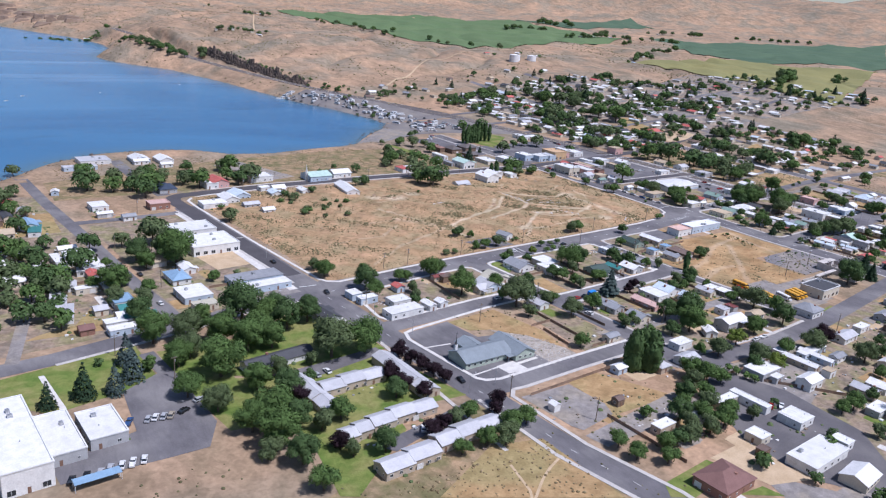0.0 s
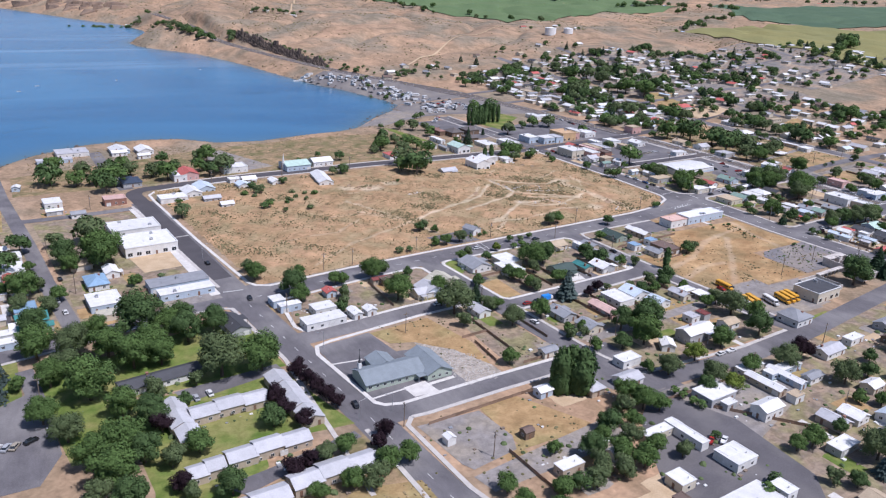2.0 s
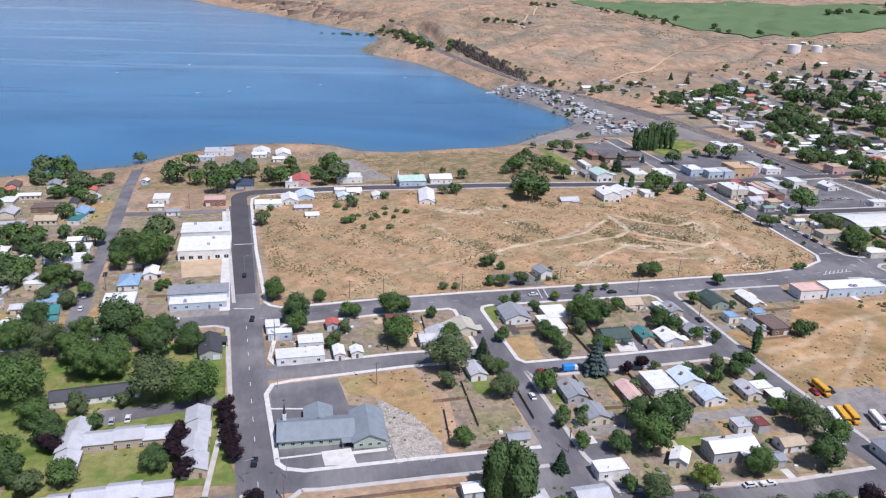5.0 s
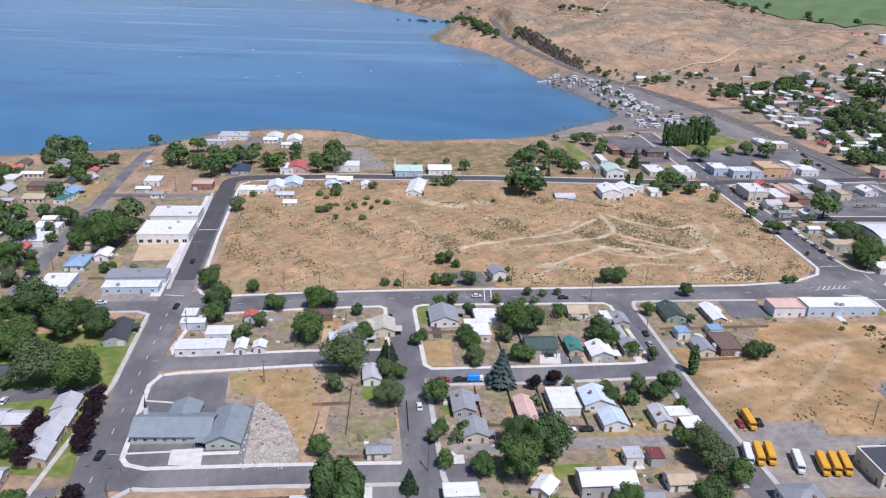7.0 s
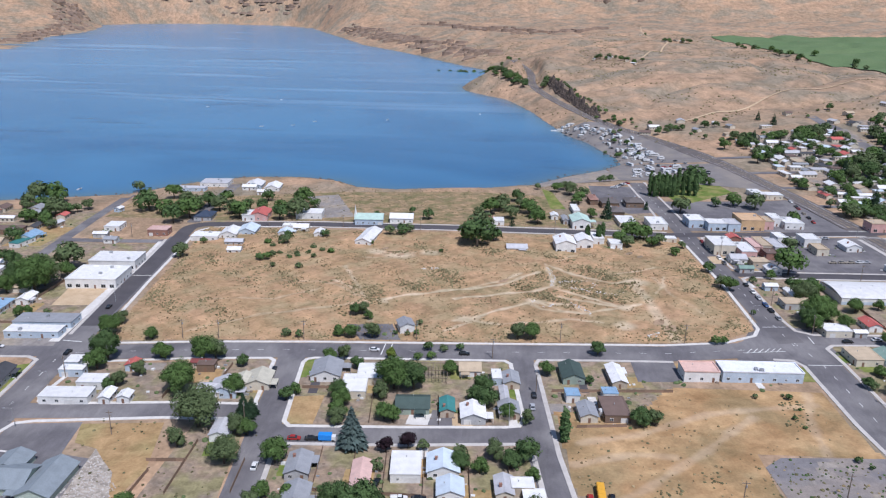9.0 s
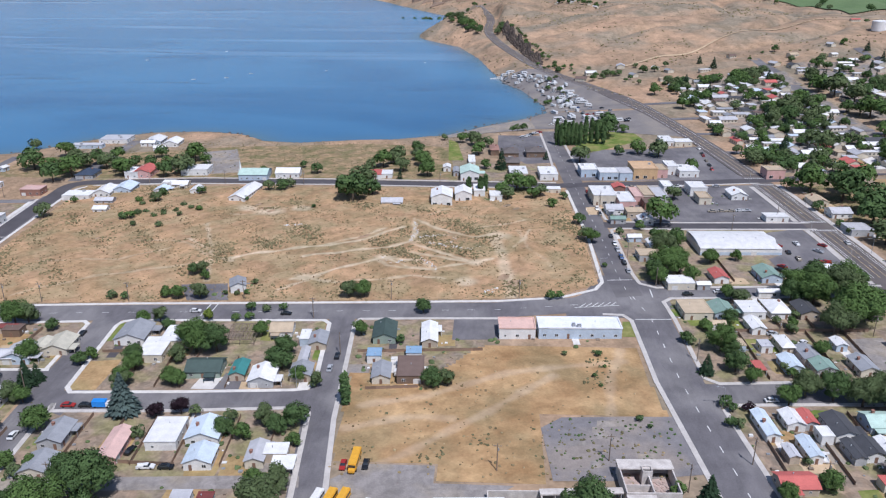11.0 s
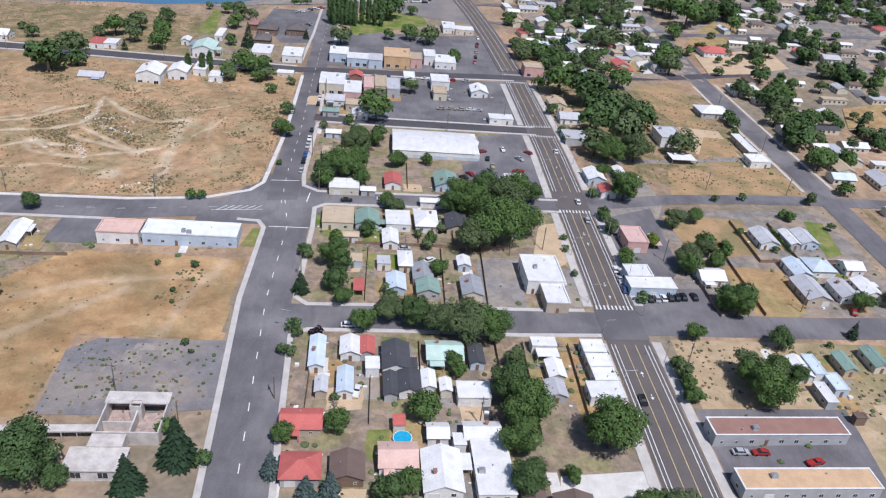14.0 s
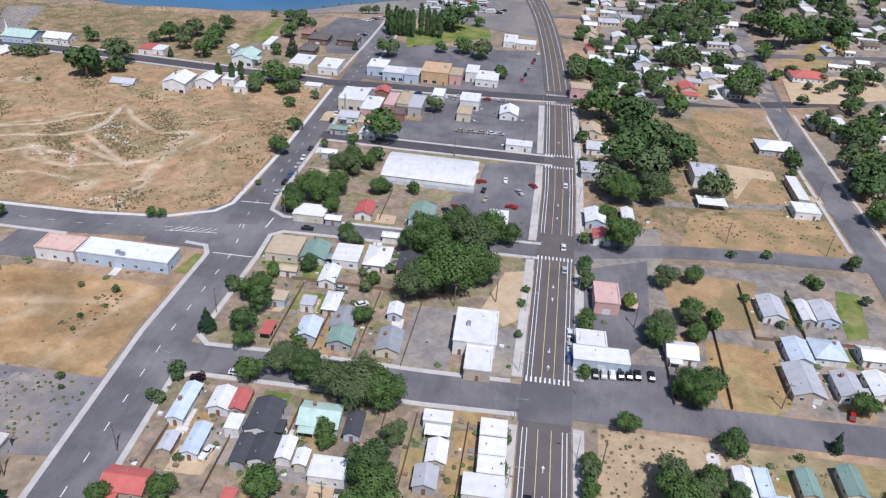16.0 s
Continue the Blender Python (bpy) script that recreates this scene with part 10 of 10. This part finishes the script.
def rimrock():
    """Weathered basalt benches along the far banks of the lake."""
    r = random.Random(8)
    V, F = [], []
    for line, reach in (([(-1330, 1900), (-1600, 2480), (-1720, 2950), (-2080, 3680)], 60), ([(-1050, 4330), (-1500, 4420), (-2000, 4300)], 60), ([(-560, 3230), (-300, 2500), (-80, 2060), (60, 1720)], 40), ([(-200, 2900), (40, 2500), (200, 2200), (420, 2300)], 60), ([(-700, 3950), (-300, 3700), (200, 3800), (700, 3600)], 80)):
        for x, y in resample(line, 22.0):
            for _ in range(2):
                px, py = x + r.uniform(-reach, reach), y + r.uniform(-reach, reach)
                z = gz(px, py)
                if z < LAKE + 1:
                    continue
                w, h, n, k = r.uniform(8, 24), r.uniform(3, 9), r.randrange(5, 8), len(V)
                a0 = r.uniform(0, 6.28)
                for q, zz in ((1.0, z - 6), (r.uniform(0.55, 0.85), z + h)):
                    for i in range(n):
                        s = w * q * r.uniform(0.7, 1.2)
                        V.append((px + s * 1.5 * math.cos(a0 + 6.2832 * i / n), py + s * 0.7 * math.sin(a0 + 6.2832 * i / n), zz + r.uniform(-1, 1)))
                F.extend((k + i, k + (i + 1) % n, k + n + (i + 1) % n, k + n + i) for i in range(n))
                F.append(tuple(k + n + i for i in range(n)))
    raw("rimrock", V, F, M_RIMROCK, None, "stuff", "weathered brown basalt benches on the far banks")


rimrock()


# ---- sagebrush and weeds ----
def tufts(name, label, spots_, material, rmin, rmax, seed):
    """Many low irregular bushes in one mesh."""
    r = random.Random(seed)
    v, f = [], []
    for x, y, z in spots_:
        q = r.uniform(rmin, rmax) * r.uniform(0.6, 1)
        k = len(v)
        a0 = r.uniform(0, 6.28)
        for ring, (rad, up) in enumerate(((1.0, -0.1), (0.85, 0.5))):
            for i in range(5):
                a = a0 + 1.2566 * i + ring * 0.6
                s = q * rad * r.uniform(0.7, 1.2)
                v.append((x + s * math.cos(a), y + s * math.sin(a), z + q * up * r.uniform(0.7, 1.2)))
        v.append((x + r.uniform(-0.2, 0.2) * q, y, z + q * r.uniform(0.7, 1.0)))
        for i in range(5):
            j = (i + 1) % 5
            f += [(k + i, k + j, k + 5 + i), (k + j, k + 5 + j, k + 5 + i), (k + 5 + i, k + 5 + j, k + 10)]
    return raw(name, v, f, material, None, "stuff", label)


def yard_clutter():
    """Shrubs, stacked boards, bins and crates round the houses."""
    r = random.Random(31)
    shrubs, junk = [], {0: bmesh.new(), 1: bmesh.new(), 2: bmesh.new()}
    for hx, hy in spots:
        if not (-260 < hx < 440 and -200 < hy < 200):
            continue
        for _ in range(4):
            a, q = r.uniform(0, 6.28), r.uniform(6, 12)
            x, y = hx + q * math.cos(a), hy + q * math.sin(a)
            if all(seg_gap(x, y, l) > 9 for l in (*ROADS, AV_A, ST_1, ST_2, ST_2W, ST_3, NS_1, NS_2, NS_3N, ST_STORE, ST_1E)):
                shrubs.append((x, y, gz(x, y)))
        for _ in range(4):
            a, q = r.uniform(0, 6.28), r.uniform(5.5, 9)
            x, y, s = hx + q * math.cos(a), hy + q * math.sin(a), r.uniform(0.25, 0.75)
            if all(seg_gap(x, y, l) > 9 for l in (*ROADS, AV_A, ST_1, ST_2, ST_2W, ST_3, NS_1, NS_2, NS_3N, ST_STORE, ST_1E)):
                z = gz(x, y)
                box(junk[r.randrange(3)], x - s, y - s * r.uniform(0.4, 1), z - 0.1, x + s, y + s * r.uniform(0.4, 1), z + s * r.uniform(0.4, 1.1))
    tufts("yard_shrubs", "small green shrubs in the yards", shrubs, M_LEAF2, 0.6, 1.5, 9)
    for k, m in ((0, M_TIMBER), (1, M_TRIM), (2, M_METAL)):
        tagged(part("yard_clutter", junk[k], m), "crates, boards and bins lying in the yards", kind="stuff")


yard_clutter()


def lot_grounds():
    """Lawns, bare earth, gravel and drives round the houses of the blocks."""
    r = random.Random(77)
    kinds = ((M_LAWN, "yard_lawn", "small watered green lawn beside a house", 3), (M_DRYGRASS, "yard_grass", "dry yellow grass in a yard", 6), (M_SAND, "yard_sand", "bare pale sandy yard", 4), (M_GRAVEL, "yard_gravel", "grey gravel yard", 4), (M_CONCRETE, "driveway", "pale concrete driveway beside a house", 3), (M_NEWASPHALT, "driveway", "dark asphalt driveway beside a house", 1))
    bag = [k for k in kinds for _ in range(k[3])]
    lift = 0.042
    for hx, hy in spots:
        if not (-200 < hx < 440 and -230 < hy < 168):
            continue
        if hx > 340 and hy < -70:
            continue
        if (-100 < hx < 205 and 16 < hy < 196) or (-175 < hx < -95 and -160 < hy < -62) or (-95 < hx < -50 and -112 < hy < -52):
            continue
        for _ in range(1):
            m, nm, lb, _n = r.choice(bag)
            w, d = (r.uniform(2.6, 3.6), r.uniform(9, 16)) if nm == "driveway" else (r.uniform(6, 14), r.uniform(6, 14))
            cx, cy = hx + r.uniform(-9, 9), hy + r.uniform(-9, 9)
            c, s = 0.998, 0.061
            n = 16
            pts = []
            for i in range(n):
                a = 6.2832 * i / n
                k = 1.0 / max(abs(math.cos(a)), abs(math.sin(a)))
                k = k if nm == "driveway" else min(k, 1.36) * r.uniform(0.93, 1.03)
                u, v = w / 2 * k * math.cos(a), d / 2 * k * math.sin(a)
                pts.append((cx + u * c - v * s, cy + u * s + v * c))
            lift += 0.0001
            patch(nm, pts, lift, m, lb)


lot_grounds()


srng = random.Random(11)
pts = []
while len(pts) < 6400:
    x, y = srng.uniform(-112, 202), srng.uniform(16, 194)
    ok, e = in_field(np.array([x]), np.array([y]))
    if not ok[0] or e[0] < 2:
        continue
    d = density(x, y, 0.028) + 0.5 * density(x, y, 0.09)
    zone = 0.75 * max(0.0, 1 - math.hypot((x - 128) / 42, (y - 98) / 38) ** 2)
    if d + zone < srng.uniform(0.1, 0.85):
        continue
    if min(seg_gap(x, y, t) for t in TRAILS) < 2.0:
        continue
    pts.append((x, y, gz(x, y) + 0.05 + min(e[0] / 14, 1) * (0.9 + 0.7 * math.sin(x * 0.045 + 0.6) * math.cos(y * 0.06))))
tufts("sagebrush_field", "grey-green sagebrush tufts on the vacant field", pts, M_SAGEPALE, 0.28, 0.85, 1)
pts = []
for x0, x1, y0, y1, n in ((108, 205, -90, -12, 30), (165, 212, -88, -55, 150), (-185, -80, -240, -140, 500), (346, 440, 68, 205, 520), (346, 400, -70, -44, 160), (440, 470, -110, 60, 100), (-75, -55, -330, -125, 160), (-190, -100, -240, -150, 420), (-160, 60, 225, 325, 700), (-250, -190, -180, -110, 160), (100, 190, 215, 350, 200), (-60, 0, -100, -50, 160), (-75, -25, -160, -122, 120)):
    for _ in range(n):
        x, y = srng.uniform(x0, x1), srng.uniform(y0, y1)
        if density(x, y, 0.03) > srng.uniform(-0.3, 0.4) and clear(x, y, 5, spots, 8):
            pts.append((x, y, gz(x, y) + 0.05))
bunch = []
while len(bunch) < 9000:
    x, y = srng.uniform(-112, 202), srng.uniform(16, 194)
    ok, e = in_field(np.array([x]), np.array([y]))
    if ok[0] and density(x, y, 0.02) + 0.7 * density(x, y, 0.07) > srng.uniform(-0.75, 0.45) and min(seg_gap(x, y, t) for t in TRAILS) > 1.5:
        bunch.append((x, y, gz(x, y) + 0.02 + min(e[0] / 14, 1) * (0.9 + 0.7 * math.sin(x * 0.045 + 0.6) * math.cos(y * 0.06))))
tufts("bunch_grass", "low dry bunch grass on the vacant field", bunch, M_BUNCH, 0.22, 0.6, 6)
bunch = []
for x0, x1, y0, y1, n in ((-192, -92, -245, -150, 2600), (347, 440, -140, -46, 1500), (347, 440, 72, 204, 1800), (106, 206, -90, -14, 500), (-180, 120, 222, 318, 2600), (-180, 130, 300, 362, 1600), (462, 560, -60, 60, 900)):
    for _ in range(n):
        x, y = srng.uniform(x0, x1), srng.uniform(y0, y1)
        if density(x, y, 0.025) + 0.6 * density(x, y, 0.08) > srng.uniform(-0.6, 0.5) and clear(x, y, 5, spots, 7) and gz(x, y) > LAKE + 1 and not (x < -88 and -150 < y < -100) and not (343 < x < 392 and y < -72):
            bunch.append((x, y, gz(x, y) + 0.1))
stones = [(srng.uniform(-52, -35), srng.uniform(-111, -72)) for _ in range(900)]
tufts("rubble_stones", "pale broken stones beside the church", [(x, y, gz(x, y) + 0.14) for x, y in stones if -109 < y < -72 - (x + 52) * 1.1 and x < -36], M_WALK, 0.12, 0.4, 21)
rocks = [(x + srng.uniform(-1.2, 1.2), y + srng.uniform(-1.2, 1.2)) for line in ROCK_LINES for x, y in resample(line, 0.6)]
tufts("rock_rows", "pale stones lining the trails of the vacant field", [(x, y, gz(x, y) + 0.95 + 0.6 * math.sin(x * 0.045 + 0.6) * math.cos(y * 0.06)) for x, y in rocks], M_CONCRETE, 0.22, 0.62, 22)
green = [(x + srng.gauss(0, 2.6), y + srng.gauss(0, 2.2)) for x, y, n in ((192, -22, 26), (190, -36, 24), (150, -72, 18), (135, -80, 18), (112, -78, 16), (193, -29, 14)) for _ in range(n)]
tufts("lot_weed_clumps", "green weed clumps on the golden lot", [(x, y, gz(x, y) + 0.1) for x, y in green], M_SAGE, 0.3, 0.75, 23)
rows = [(176 + 1.6 * k + srng.uniform(-0.6, 0.6), -67 - 0.12 * k + srng.gauss(0, 0.7)) for k in range(12)] + [(srng.uniform(172, 212), srng.uniform(-87, -59)) for _ in range(60)]
tufts("crack_weeds", "dark weeds in the cracks of the asphalt lot", [(x, y, gz(x, y) + 0.15) for x, y in rows], M_LEAF3, 0.25, 0.75, 25)
yard_stones = [(srng.uniform(153, 167), srng.uniform(-112, -98)) for _ in range(70)]
tufts("yard_debris", "pale rubble lying in the walled yard", [(x, y, gz(x, y) + 0.12) for x, y in yard_stones], M_WALK, 0.2, 0.6, 24)
tufts("lot_grass", "low dry grass and stones on the empty lots", bunch, M_BUNCH, 0.25, 0.7, 16)
tufts("weeds", "low dry weeds and sagebrush on empty lots", pts, M_SAGE, 0.3, 0.8, 2)
pts = []
while len(pts) < 9000:
    x, y = srng.uniform(-150, 1700), srng.uniform(380, 2100)
    s = 0.75 * x + 0.65 * y
    if s < 540 or gz(x, y) < LAKE + 2.5:
        continue
    if density(x, y, 0.006) + 0.6 * density(x, y, 0.02) < srng.uniform(-0.2, 0.6):
        continue
    pts.append((x, y, gz(x, y)))
tufts("hill_scrub", "scattered dark scrub on the dry hills", pts, M_SAGEPALE, 0.6, 2.2, 3)
pts = []
for _ in range(700):
    k = srng.randrange(2, len(SHORE) - 8)
    t = srng.random()
    x = SHORE[k][0] * (1 - t) + SHORE[k + 1][0] * t
    y = SHORE[k][1] * (1 - t) + SHORE[k + 1][1] * t
    x, y = x + srng.uniform(-5, 5), y + srng.uniform(-5, 5)
    pts.append((x, y, max(gz(x, y), LAKE) - 0.2))
tufts("shore_stones", "dark stones along the waterline", pts, M_ROCK, 0.5, 1.6, 4)
